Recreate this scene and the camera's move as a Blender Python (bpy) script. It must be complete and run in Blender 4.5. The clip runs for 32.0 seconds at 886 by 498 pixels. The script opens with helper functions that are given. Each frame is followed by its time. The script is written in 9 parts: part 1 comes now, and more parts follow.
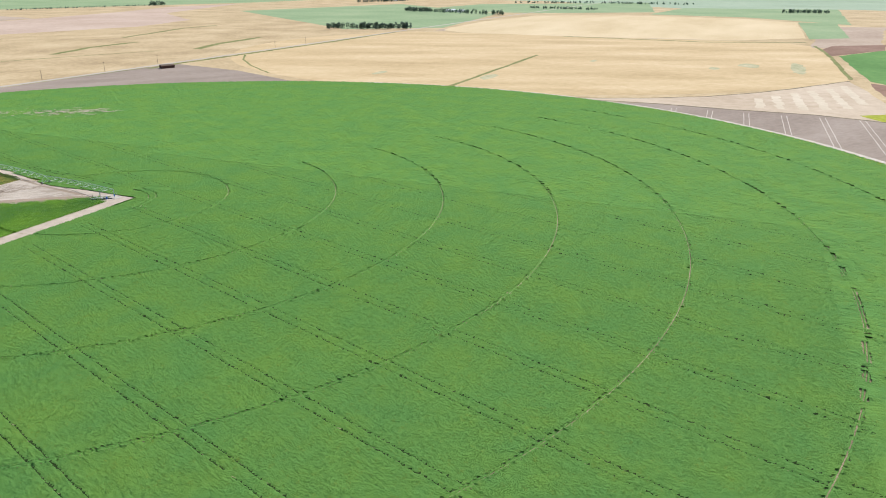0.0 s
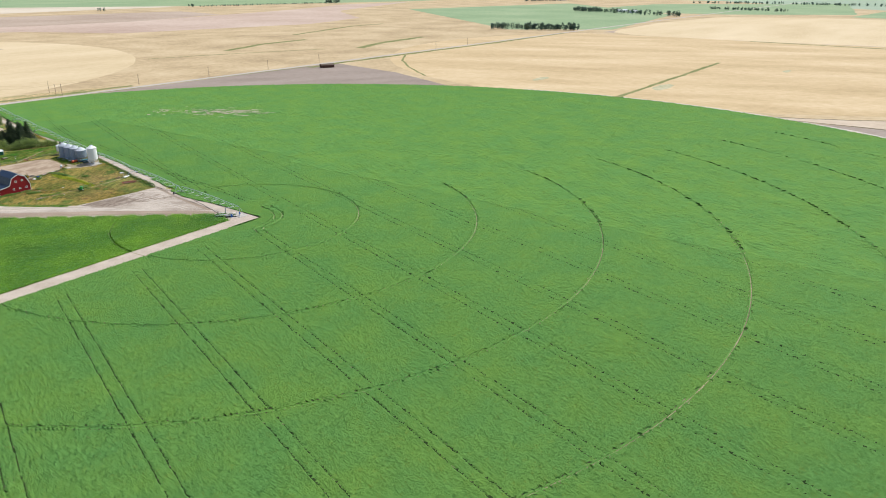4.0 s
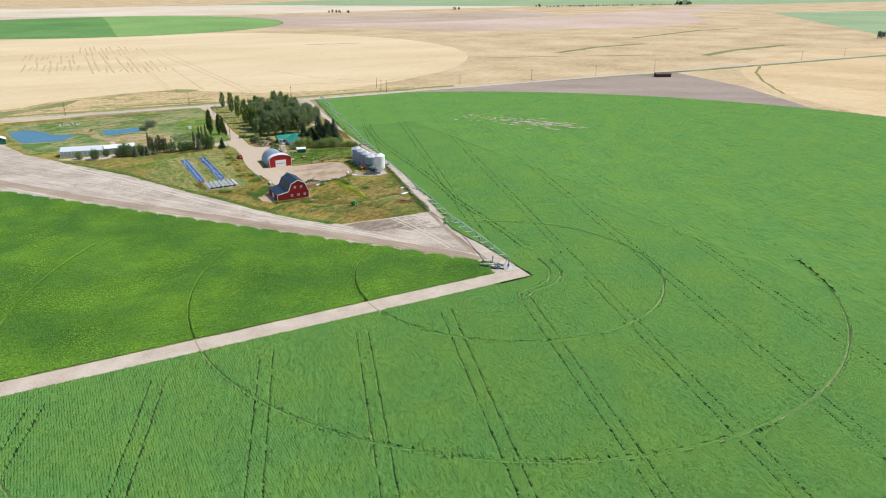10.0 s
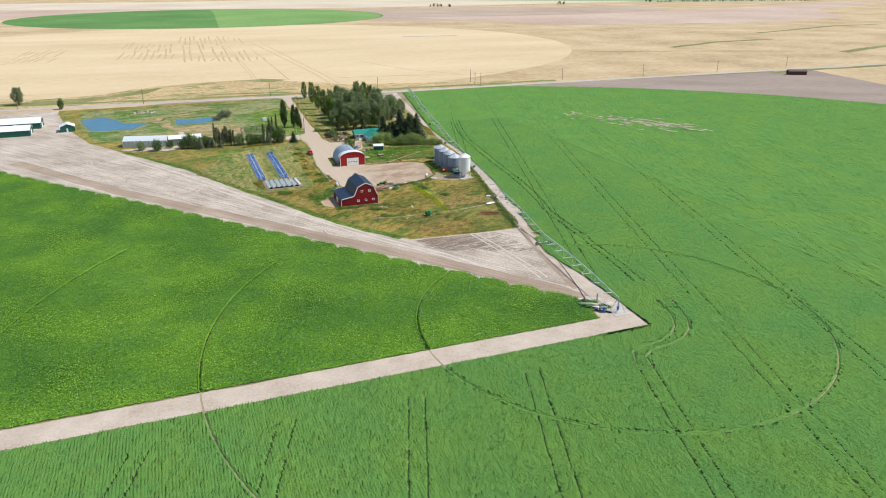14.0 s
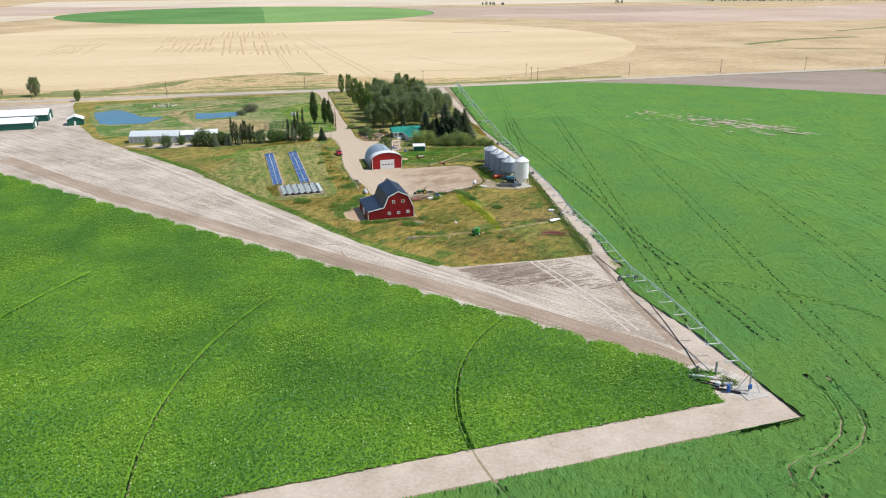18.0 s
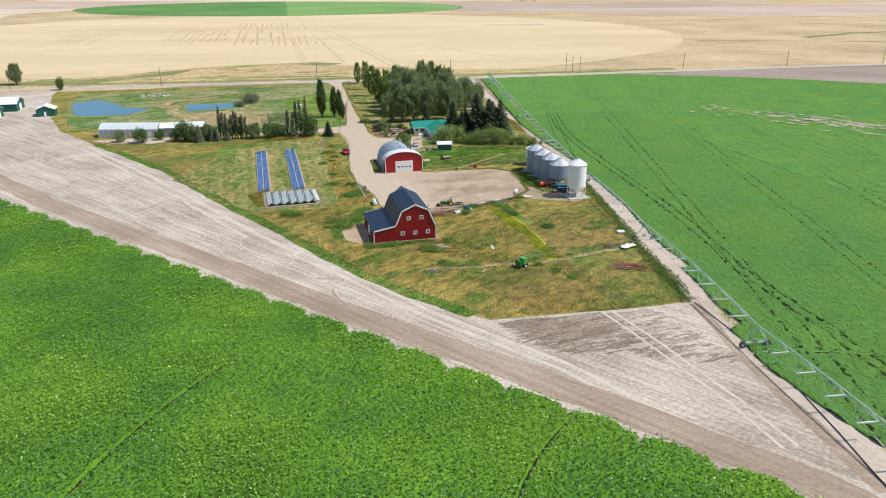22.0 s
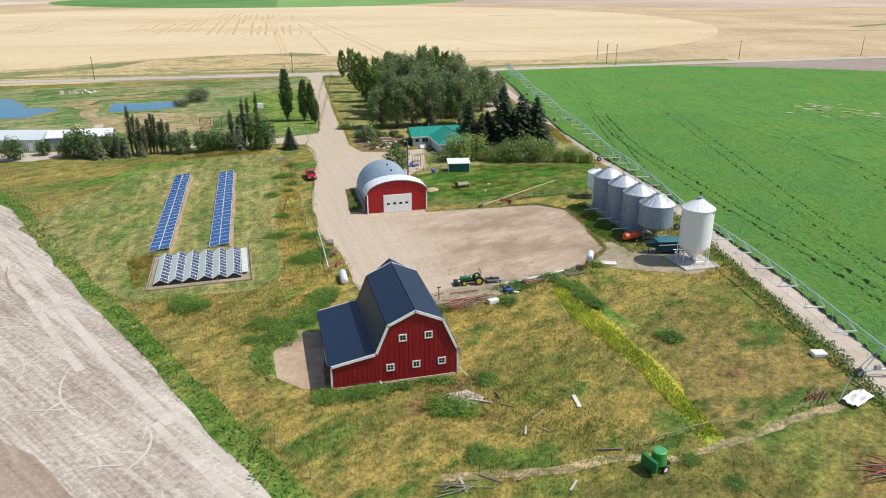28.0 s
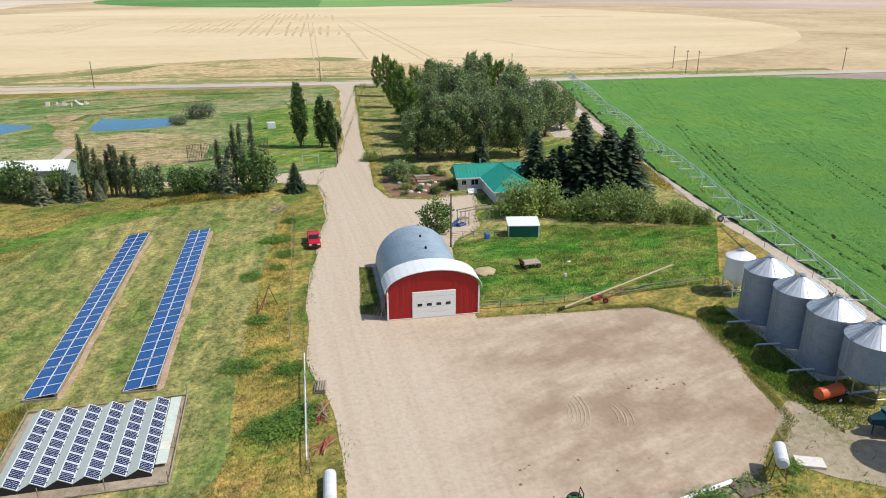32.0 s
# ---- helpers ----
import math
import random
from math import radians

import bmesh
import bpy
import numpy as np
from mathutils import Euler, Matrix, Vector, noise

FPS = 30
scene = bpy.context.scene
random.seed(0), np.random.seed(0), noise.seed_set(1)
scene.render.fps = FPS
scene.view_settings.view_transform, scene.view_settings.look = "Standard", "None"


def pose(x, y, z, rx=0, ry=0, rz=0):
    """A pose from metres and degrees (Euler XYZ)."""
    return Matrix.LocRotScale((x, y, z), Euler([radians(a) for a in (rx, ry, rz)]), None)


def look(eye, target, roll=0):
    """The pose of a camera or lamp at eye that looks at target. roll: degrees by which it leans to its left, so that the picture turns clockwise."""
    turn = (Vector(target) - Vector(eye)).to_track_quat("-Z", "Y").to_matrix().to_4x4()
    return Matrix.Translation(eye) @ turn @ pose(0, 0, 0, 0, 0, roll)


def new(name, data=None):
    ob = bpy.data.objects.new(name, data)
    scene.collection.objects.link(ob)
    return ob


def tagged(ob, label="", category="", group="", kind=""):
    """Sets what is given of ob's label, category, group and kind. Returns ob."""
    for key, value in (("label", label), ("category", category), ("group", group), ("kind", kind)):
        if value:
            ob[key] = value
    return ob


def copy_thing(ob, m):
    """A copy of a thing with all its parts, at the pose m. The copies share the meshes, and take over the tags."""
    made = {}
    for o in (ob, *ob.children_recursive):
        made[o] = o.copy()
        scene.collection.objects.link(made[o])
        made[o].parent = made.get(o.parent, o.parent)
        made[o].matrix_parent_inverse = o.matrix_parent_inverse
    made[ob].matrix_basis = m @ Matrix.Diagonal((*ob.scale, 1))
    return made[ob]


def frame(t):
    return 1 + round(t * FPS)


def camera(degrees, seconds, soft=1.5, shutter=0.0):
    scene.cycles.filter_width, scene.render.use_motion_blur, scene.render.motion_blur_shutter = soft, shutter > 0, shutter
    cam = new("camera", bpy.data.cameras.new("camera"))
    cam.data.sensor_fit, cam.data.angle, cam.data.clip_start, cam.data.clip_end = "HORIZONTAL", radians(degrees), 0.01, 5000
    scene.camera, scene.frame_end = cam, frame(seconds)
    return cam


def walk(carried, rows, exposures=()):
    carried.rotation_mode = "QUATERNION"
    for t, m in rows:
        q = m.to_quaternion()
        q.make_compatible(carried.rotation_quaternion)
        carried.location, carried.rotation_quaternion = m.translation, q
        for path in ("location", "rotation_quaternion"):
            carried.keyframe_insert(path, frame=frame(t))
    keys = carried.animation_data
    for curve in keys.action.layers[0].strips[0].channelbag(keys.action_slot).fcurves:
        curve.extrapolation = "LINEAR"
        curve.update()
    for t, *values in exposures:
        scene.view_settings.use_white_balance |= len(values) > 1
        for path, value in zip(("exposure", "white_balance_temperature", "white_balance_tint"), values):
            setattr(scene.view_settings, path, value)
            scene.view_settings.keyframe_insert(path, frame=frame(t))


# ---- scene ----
cam = camera(63.93, 32.0, soft=1.0)
PATH = [
    (0, (-200.27, -433.49, 94.84), (-113.93, -397.67, 59.32), 0.14),
    (0.5, (-194.38, -430.77, 95.03), (-108.90, -392.95, 59.48), 0.19),
    (1, (-188.49, -428.11, 95.20), (-104.09, -387.97, 59.63), 0.24),
    (1.5, (-182.57, -425.43, 95.36), (-99.28, -383.06, 59.75), 0.25),
    (2, (-176.57, -422.68, 95.47), (-94.49, -378.02, 59.86), 0.24),
    (2.5, (-170.50, -419.69, 95.53), (-89.62, -372.93, 59.87), 0.20),
    (3, (-164.41, -416.59, 95.53), (-84.92, -367.51, 59.87), 0.17),
    (3.5, (-158.35, -413.37, 95.48), (-80.49, -361.78, 59.77), 0.15),
    (5.5, (-135.62, -398.57, 94.87), (-64.85, -337.61, 59.16), 0.15),
    (6, (-130.20, -394.58, 94.67), (-61.67, -331.11, 58.95), 0.20),
    (6.5, (-124.91, -390.33, 94.47), (-58.95, -324.23, 58.71), 0.16),
    (7, (-119.70, -385.89, 94.24), (-57.14, -316.55, 58.49), 0.11),
    (7.5, (-114.56, -381.34, 93.95), (-56.23, -308.39, 58.22), 0.09),
    (8, (-109.49, -376.68, 93.59), (-54.12, -301.47, 57.84), 0.09),
    (8.5, (-104.63, -371.81, 93.15), (-50.46, -295.73, 57.41), 0.06),
    (9, (-100.10, -366.70, 92.61), (-48.25, -288.99, 56.92), -0.00),
    (9.5, (-95.87, -361.47, 91.91), (-47.85, -281.32, 56.27), -0.06),
    (10, (-91.82, -356.19, 91.06), (-47.32, -274.00, 55.50), -0.09),
    (10.5, (-87.97, -350.89, 90.05), (-46.83, -266.96, 54.50), -0.10),
    (11, (-84.33, -345.59, 88.88), (-46.09, -260.32, 53.28), -0.09),
    (11.5, (-80.92, -340.19, 87.58), (-44.68, -254.08, 51.91), -0.05),
    (12, (-77.73, -334.61, 86.21), (-41.81, -248.39, 50.49), -0.03),
    (12.5, (-74.79, -328.82, 84.81), (-39.32, -242.43, 49.05), -0.04),
    (13, (-72.04, -322.83, 83.41), (-37.29, -236.15, 47.66), -0.07),
    (13.5, (-69.38, -316.78, 82.01), (-35.82, -229.62, 46.26), -0.12),
    (14, (-66.82, -310.67, 80.61), (-34.14, -223.22, 44.75), -0.18),
    (14.5, (-64.35, -304.50, 79.17), (-32.79, -216.69, 43.22), -0.23),
    (16.5, (-55.16, -279.41, 73.01), (-27.30, -190.33, 37.12), -0.15),
    (17, (-53.18, -273.07, 71.42), (-26.30, -183.64, 35.63), -0.11),
    (17.5, (-51.38, -266.81, 69.78), (-24.59, -177.32, 34.10), -0.14),
    (18, (-49.54, -260.51, 68.13), (-22.98, -170.90, 32.56), -0.15),
    (18.5, (-47.56, -254.10, 66.47), (-21.63, -164.30, 30.92), -0.13),
    (19, (-45.54, -247.54, 64.83), (-20.26, -157.57, 29.24), -0.09),
    (19.5, (-43.59, -240.93, 63.17), (-18.93, -150.78, 27.60), -0.02),
    (20, (-41.79, -234.25, 61.51), (-17.70, -143.94, 25.95), 0.03),
    (20.5, (-40.11, -227.53, 59.89), (-16.50, -137.09, 24.37), 0.04),
    (21, (-38.56, -220.85, 58.32), (-15.36, -130.30, 22.79), 0.02),
    (21.5, (-37.06, -214.18, 56.82), (-13.93, -123.62, 21.28), -0.01),
    (22, (-35.58, -207.52, 55.38), (-12.33, -117.01, 19.79), -0.04),
    (22.5, (-34.10, -200.83, 54.00), (-10.83, -110.37, 18.30), -0.07),
    (23, (-32.64, -194.15, 52.70), (-9.33, -103.76, 16.85), -0.11),
    (23.5, (-31.23, -187.56, 51.48), (-7.82, -97.28, 15.40), -0.16),
    (24, (-29.83, -180.98, 50.35), (-6.45, -90.76, 14.11), -0.22),
    (24.5, (-28.45, -174.49, 49.30), (-5.03, -84.30, 13.00), -0.28),
    (25, (-27.02, -168.00, 48.38), (-3.59, -77.71, 12.32), -0.29),
    (25.5, (-25.49, -161.43, 47.51), (-1.94, -70.94, 12.04), -0.24),
    (27.5, (-19.81, -134.39, 42.98), (4.02, -44.03, 7.36), -0.08),
    (28, (-18.49, -127.71, 42.17), (4.84, -37.31, 6.36), -0.09),
    (28.5, (-17.03, -121.07, 41.73), (6.06, -30.59, 5.94), -0.08),
    (29, (-15.61, -114.40, 41.48), (7.47, -23.88, 5.80), -0.09),
    (29.5, (-14.17, -107.66, 41.30), (8.45, -17.01, 5.65), -0.08),
    (30, (-12.79, -100.88, 41.11), (9.30, -10.08, 5.50), -0.07),
    (30.5, (-11.49, -94.28, 40.88), (9.11, -3.08, 5.39), -0.08),
    (31, (-10.27, -88.19, 40.58), (9.12, 3.34, 5.27), -0.09),
    (31.5, (-9.30, -82.94, 40.12), (9.35, 8.73, 4.76), -0.08),
    (32, (-8.49, -78.34, 39.51), (9.26, 13.37, 3.80), -0.03),
]
walk(cam, [(t, look(e, g, r)) for t, e, g, r in PATH])

# ---- world, sun ----
world = bpy.data.worlds.new("world")
scene.world = world
world.use_nodes = True
SUN_EL, SUN_AZ = 54.0, 109.0
sky = world.node_tree.nodes.new("ShaderNodeTexSky")
sky.sky_type = "NISHITA"
sky.sun_disc = False
sky.sun_elevation, sky.sun_rotation = radians(SUN_EL), radians(SUN_AZ)
sky.air_density, sky.dust_density = 1.0, 1.0
bg = world.node_tree.nodes["Background"]
bg.inputs["Strength"].default_value = 0.12
world.node_tree.links.new(sky.outputs["Color"], bg.inputs["Color"])
sun_dir = Vector((math.cos(radians(SUN_EL)) * math.sin(radians(SUN_AZ)), math.cos(radians(SUN_EL)) * math.cos(radians(SUN_AZ)), math.sin(radians(SUN_EL))))
sun = new("sun", bpy.data.lights.new("sun", "SUN"))
sun.data.energy, sun.data.angle, sun.data.color = 4.05, radians(0.5), (1.0, 0.955, 0.89)
sun.matrix_basis = look(sun_dir * 300, (0, 0, 0))


# ---- materials ----
def link(nt, a, b):
    nt.links.new(a, b)


def ramp(nt, fac, stops):
    r = nt.nodes.new("ShaderNodeValToRGB")
    els = r.color_ramp.elements
    while len(els) < len(stops):
        els.new(0.5)
    for e, (p, c) in zip(els, stops):
        e.position, e.color = p, (*c, 1.0)
    link(nt, fac, r.inputs["Fac"])
    return r.outputs["Color"]


def mixc(nt, fac, a, b, kind="MIX"):
    m = nt.nodes.new("ShaderNodeMix")
    m.data_type, m.blend_type = "RGBA", kind
    for s, v in ((m.inputs[0], fac), (m.inputs[6], a), (m.inputs[7], b)):
        if isinstance(v, (int, float)):
            s.default_value = v
        elif isinstance(v, tuple):
            s.default_value = (*v, 1.0)
        else:
            link(nt, v, s)
    return m.outputs[2]


def place(nt, scale=(1, 1, 1), turn=0.0):
    g = nt.nodes.new("ShaderNodeNewGeometry")
    m = nt.nodes.new("ShaderNodeMapping")
    m.inputs["Rotation"].default_value = (0, 0, radians(-turn))
    link(nt, g.outputs["Position"], m.inputs["Vector"])
    m2 = nt.nodes.new("ShaderNodeMapping")
    m2.inputs["Scale"].default_value = scale
    link(nt, m.outputs["Vector"], m2.inputs["Vector"])
    return m2.outputs["Vector"]


def noise_of(nt, vec, scale, detail=4.0, rough=0.6):
    n = nt.nodes.new("ShaderNodeTexNoise")
    n.inputs["Scale"].default_value, n.inputs["Detail"].default_value, n.inputs["Roughness"].default_value = scale, detail, rough
    link(nt, vec, n.inputs["Vector"])
    return n.outputs["Fac"]


def base_mat(name, rough=0.8, metal=0.0, spec=0.3):
    m = bpy.data.materials.new(name)
    m.use_nodes = True
    b = m.node_tree.nodes["Principled BSDF"]
    b.inputs["Roughness"].default_value, b.inputs["Metallic"].default_value = rough, metal
    b.inputs["Specular IOR Level"].default_value = spec
    return m, m.node_tree, b


def bump(nt, b, height, strength=0.4, dist=0.05):
    n = nt.nodes.new("ShaderNodeBump")
    n.inputs["Strength"].default_value, n.inputs["Distance"].default_value = strength, dist
    link(nt, height, n.inputs["Height"])
    link(nt, n.outputs["Normal"], b.inputs["Normal"])


def land(name, dark, mid, light, big=0.02, fine=1.5, stretch=(1, 1, 1), turn=0.0, rough=0.95, bumpy=0.3, spread=(0.35, 0.65)):
    """Soil, stubble and turf: two sizes of blotches and a fine grain."""
    m, nt, b = base_mat(name, rough, 0.0, 0.15)
    v = place(nt, stretch, turn)
    n1, n2 = noise_of(nt, v, big, 5), noise_of(nt, v, fine, 6, 0.7)
    s = nt.nodes.new("ShaderNodeMath")
    s.operation = "MULTIPLY_ADD"
    s.inputs[1].default_value = 0.45
    link(nt, n2, s.inputs[0])
    s2 = nt.nodes.new("ShaderNodeMath")
    s2.operation = "MULTIPLY"
    s2.inputs[1].default_value = 0.55
    link(nt, n1, s2.inputs[0])
    link(nt, s2.outputs[0], s.inputs[2])
    c = ramp(nt, s.outputs[0], [(spread[0], dark), (0.5, mid), (spread[1], light)])
    link(nt, c, b.inputs["Base Color"])
    bump(nt, b, n2, bumpy, 0.15)
    return m


def plain(name, color, rough=0.6, metal=0.0, vary=0.12, scale=3.0, spec=0.4, bumpy=0.0, stretch=(1, 1, 1)):
    """Paint, metal, timber: one colour with stains and a faint grain."""
    m, nt, b = base_mat(name, rough, metal, spec)
    t = nt.nodes.new("ShaderNodeTexCoord")
    mp = nt.nodes.new("ShaderNodeMapping")
    mp.inputs["Scale"].default_value = stretch
    link(nt, t.outputs["Object"], mp.inputs["Vector"])
    n = noise_of(nt, mp.outputs["Vector"], scale, 6, 0.65)
    lo = tuple(max(0, c * (1 - vary)) for c in color)
    hi = tuple(min(1, c * (1 + vary)) for c in color)
    link(nt, ramp(nt, n, [(0.3, lo), (0.7, hi)]), b.inputs["Base Color"])
    rr = nt.nodes.new("ShaderNodeMapRange")
    rr.inputs[3].default_value, rr.inputs[4].default_value = max(0.05, rough - 0.1), min(1, rough + 0.1)
    link(nt, n, rr.inputs[0])
    link(nt, rr.outputs[0], b.inputs["Roughness"])
    if bumpy:
        bump(nt, b, n, bumpy, 0.02)
    return m


def grain(nt, terms):
    """A weighted sum of noises."""
    acc = None
    for a, k in terms:
        q = nt.nodes.new("ShaderNodeMath")
        q.operation = "MULTIPLY_ADD"
        q.inputs[1].default_value, q.inputs[2].default_value = k, 0.0
        link(nt, a, q.inputs[0])
        if acc is not None:
            link(nt, acc, q.inputs[2])
        acc = q.outputs[0]
    return acc


def streaked(name, dark, mid, light, turn, long=0.04, across=1.1, bumpy=0.5):
    """Worked soil: fine lines along one direction over blotches and crumbs."""
    m, nt, b = base_mat(name, 0.95, 0.0, 0.12)
    v, w = place(nt), place(nt, (long, 1, 1), turn)
    fine = noise_of(nt, v, 1.6, 6, 0.75)
    s = grain(nt, [(noise_of(nt, v, 0.045, 4), 0.24), (fine, 0.34), (noise_of(nt, w, across, 5, 0.7), 0.28), (noise_of(nt, w, across * 0.22, 3), 0.14)])
    link(nt, ramp(nt, s, [(0.425, dark), (0.5, mid), (0.575, light)]), b.inputs["Base Color"])
    bump(nt, b, grain(nt, [(fine, 0.6), (noise_of(nt, w, across * 2, 4), 0.5)]), bumpy, 0.12)
    return m


def yard_mat(name, drive, yard, brown):
    """Packed gravel: wheel streaks along the drive, a browner turning place with damp blotches east of it."""
    m, nt, b = base_mat(name, 0.95, 0.0, 0.1)
    v = place(nt)
    xyz = nt.nodes.new("ShaderNodeSeparateXYZ")
    link(nt, v, xyz.inputs[0])
    wide = noise_of(nt, v, 0.09, 4)
    ax = nt.nodes.new("ShaderNodeMath")
    ax.operation = "MULTIPLY_ADD"
    link(nt, wide, ax.inputs[0])
    ax.inputs[1].default_value = 14.0
    link(nt, xyz.outputs["X"], ax.inputs[2])
    east = nt.nodes.new("ShaderNodeMapRange")
    link(nt, ax.outputs[0], east.inputs["Value"])
    east.inputs["From Min"].default_value, east.inputs["From Max"].default_value = 6.0, 22.0
    south = nt.nodes.new("ShaderNodeMapRange")
    link(nt, xyz.outputs["Y"], south.inputs["Value"])
    south.inputs["From Min"].default_value, south.inputs["From Max"].default_value = 4.0, -8.0
    where = nt.nodes.new("ShaderNodeMath")
    where.operation = "MULTIPLY"
    link(nt, east.outputs[0], where.inputs[0])
    link(nt, south.outputs[0], where.inputs[1])
    c = mixc(nt, where.outputs[0], drive, yard)
    along = noise_of(nt, place(nt, (1, 0.018, 1), 3), 1.1, 4, 0.6)
    c = mixc(nt, mixc(nt, where.outputs[0], (0.45, 0.45, 0.45), (0.1, 0.1, 0.1)), c, ramp(nt, along, [(0.36, (0.50, 0.41, 0.32)), (0.5, (0.555, 0.465, 0.365)), (0.64, (0.60, 0.51, 0.41))]))
    swirl = noise_of(nt, place(nt, (0.22, 1, 1), 24), 0.5, 5, 0.62)
    c = mixc(nt, where.outputs[0], c, mixc(nt, 1.0, c, ramp(nt, swirl, [(0.34, (0.88, 0.865, 0.84)), (0.5, (1, 1, 1)), (0.66, (1.15, 1.16, 1.17))]), "MULTIPLY"))
    blot = ramp(nt, noise_of(nt, place(nt, (0.7, 1, 1), 30), 0.13, 5, 0.62), [(0.44, (0, 0, 0)), (0.60, (0.8, 0.8, 0.8))])
    c = mixc(nt, mixc(nt, 1.0, blot, where.outputs[0], "MULTIPLY"), c, brown)
    fine = noise_of(nt, v, 1.9, 6, 0.78)
    c = mixc(nt, 1.0, c, ramp(nt, fine, [(0.32, (0.85, 0.84, 0.82)), (0.5, (1, 1, 1)), (0.68, (1.1, 1.1, 1.1))]), "MULTIPLY")
    link(nt, c, b.inputs["Base Color"])
    bump(nt, b, fine, 0.2, 0.06)
    return m


def mown_stripes(nt, c):
    """Pale and dark passes of the mower."""
    s = noise_of(nt, place(nt, (1, 0.025, 1), 1), 0.42, 2, 0.6)
    return mixc(nt, 1.0, c, ramp(nt, s, [(0.38, (0.84, 0.90, 0.84)), (0.5, (1, 1, 1)), (0.62, (1.22, 1.14, 1.22))]), "MULTIPLY")


def meadow_tone(nt, gold, olive, green, russet, size=1.0, turn=35.0, wet=0.0):
    """Patches of dry, green and rusty grass, drawn out by the wind."""
    v = place(nt, (0.6, 1, 1), turn)
    a = noise_of(nt, v, 0.075 / size, 5, 0.62)
    c = ramp(nt, a, [(0.43, olive), (0.55, gold)])
    far = nt.nodes.new("ShaderNodeVectorMath")
    far.operation = "ADD"
    far.inputs[1].default_value = (137.0, 59.0, 7.0)
    link(nt, v, far.inputs[0])
    g2 = noise_of(nt, far.outputs[0], 0.11 / size, 5, 0.65)
    c = mixc(nt, ramp(nt, g2, [(0.52 - wet, (0, 0, 0)), (0.60 - wet, (1, 1, 1))]), c, green)
    c = mixc(nt, ramp(nt, g2, [(0.33, (0.95, 0.95, 0.95)), (0.42, (0, 0, 0))]), c, russet)
    clump = noise_of(nt, v, 0.55, 5, 0.7)
    c = mixc(nt, 1.0, c, ramp(nt, clump, [(0.36, (0.50, 0.60, 0.50)), (0.51, (1, 1, 1)), (0.65, (1.42, 1.34, 1.2))]), "MULTIPLY")
    return c, v


def meadow(name, gold, olive, green, russet, size=1.0, bumpy=0.6, turn=35.0, wet=0.0, mown=False):
    m, nt, b = base_mat(name, 0.95, 0.0, 0.1)
    c, v = meadow_tone(nt, gold, olive, green, russet, size, turn, wet)
    c = mown_stripes(nt, c) if mown else c
    f = noise_of(nt, place(nt), 1.7, 6, 0.75)
    c = mixc(nt, 1.0, c, ramp(nt, f, [(0.32, (0.42, 0.47, 0.42)), (0.52, (1, 1, 1)), (0.70, (1.5, 1.42, 1.4))]), "MULTIPLY")
    link(nt, c, b.inputs["Base Color"])
    bump(nt, b, f, bumpy, 0.2)
    return m


def meadow_blade(name, gold, olive, green, russet, size=1.0, turn=35.0, wet=0.0, mown=False):
    m, nt, b = base_mat(name, 0.8, 0.0, 0.15)
    c, v = meadow_tone(nt, gold, olive, green, russet, size, turn, wet)
    c = mown_stripes(nt, c) if mown else c
    g = nt.nodes.new("ShaderNodeNewGeometry")
    c = mixc(nt, 1.0, c, ramp(nt, g.outputs["Random Per Island"], [(0.0, (0.9, 0.95, 0.9)), (1.0, (1.75, 1.6, 1.6))]), "MULTIPLY")
    link(nt, c, b.inputs["Base Color"])
    tr = nt.nodes.new("ShaderNodeBsdfTranslucent")
    link(nt, c, tr.inputs["Color"])
    mx = nt.nodes.new("ShaderNodeMixShader")
    mx.inputs[0].default_value = 0.5
    link(nt, b.outputs[0], mx.inputs[1])
    link(nt, tr.outputs[0], mx.inputs[2])
    link(nt, mx.outputs[0], nt.nodes["Material Output"].inputs["Surface"])
    return m


def leafy(name, dark, light, rough=0.55, big=0.05, trans=0.25, fresh=None, fine=0.6, deep=(0.72, 0.78, 0.75)):
    """Foliage: each leaf island takes its own tone, over slow patches."""
    m, nt, b = base_mat(name, rough, 0.0, 0.35)
    g = nt.nodes.new("ShaderNodeNewGeometry")
    c = ramp(nt, g.outputs["Random Per Island"], [(0.0, dark), (1.0, light)])
    n = noise_of(nt, place(nt), big, 4)
    k = ramp(nt, n, [(0.40, deep), (0.60, (1.15, 1.08, 0.88))])
    c = mixc(nt, 1.0, c, k, "MULTIPLY")
    if fresh:
        n3 = noise_of(nt, place(nt), fine, 3)
        c = mixc(nt, ramp(nt, n3, [(0.45, (0, 0, 0)), (0.7, (1, 1, 1))]), c, fresh)
    link(nt, c, b.inputs["Base Color"])
    tr = nt.nodes.new("ShaderNodeBsdfTranslucent")
    link(nt, c, tr.inputs["Color"])
    mx = nt.nodes.new("ShaderNodeMixShader")
    mx.inputs[0].default_value = trans
    out = nt.nodes["Material Output"]
    link(nt, b.outputs[0], mx.inputs[1])
    link(nt, tr.outputs[0], mx.inputs[2])
    link(nt, mx.outputs[0], out.inputs["Surface"])
    return m


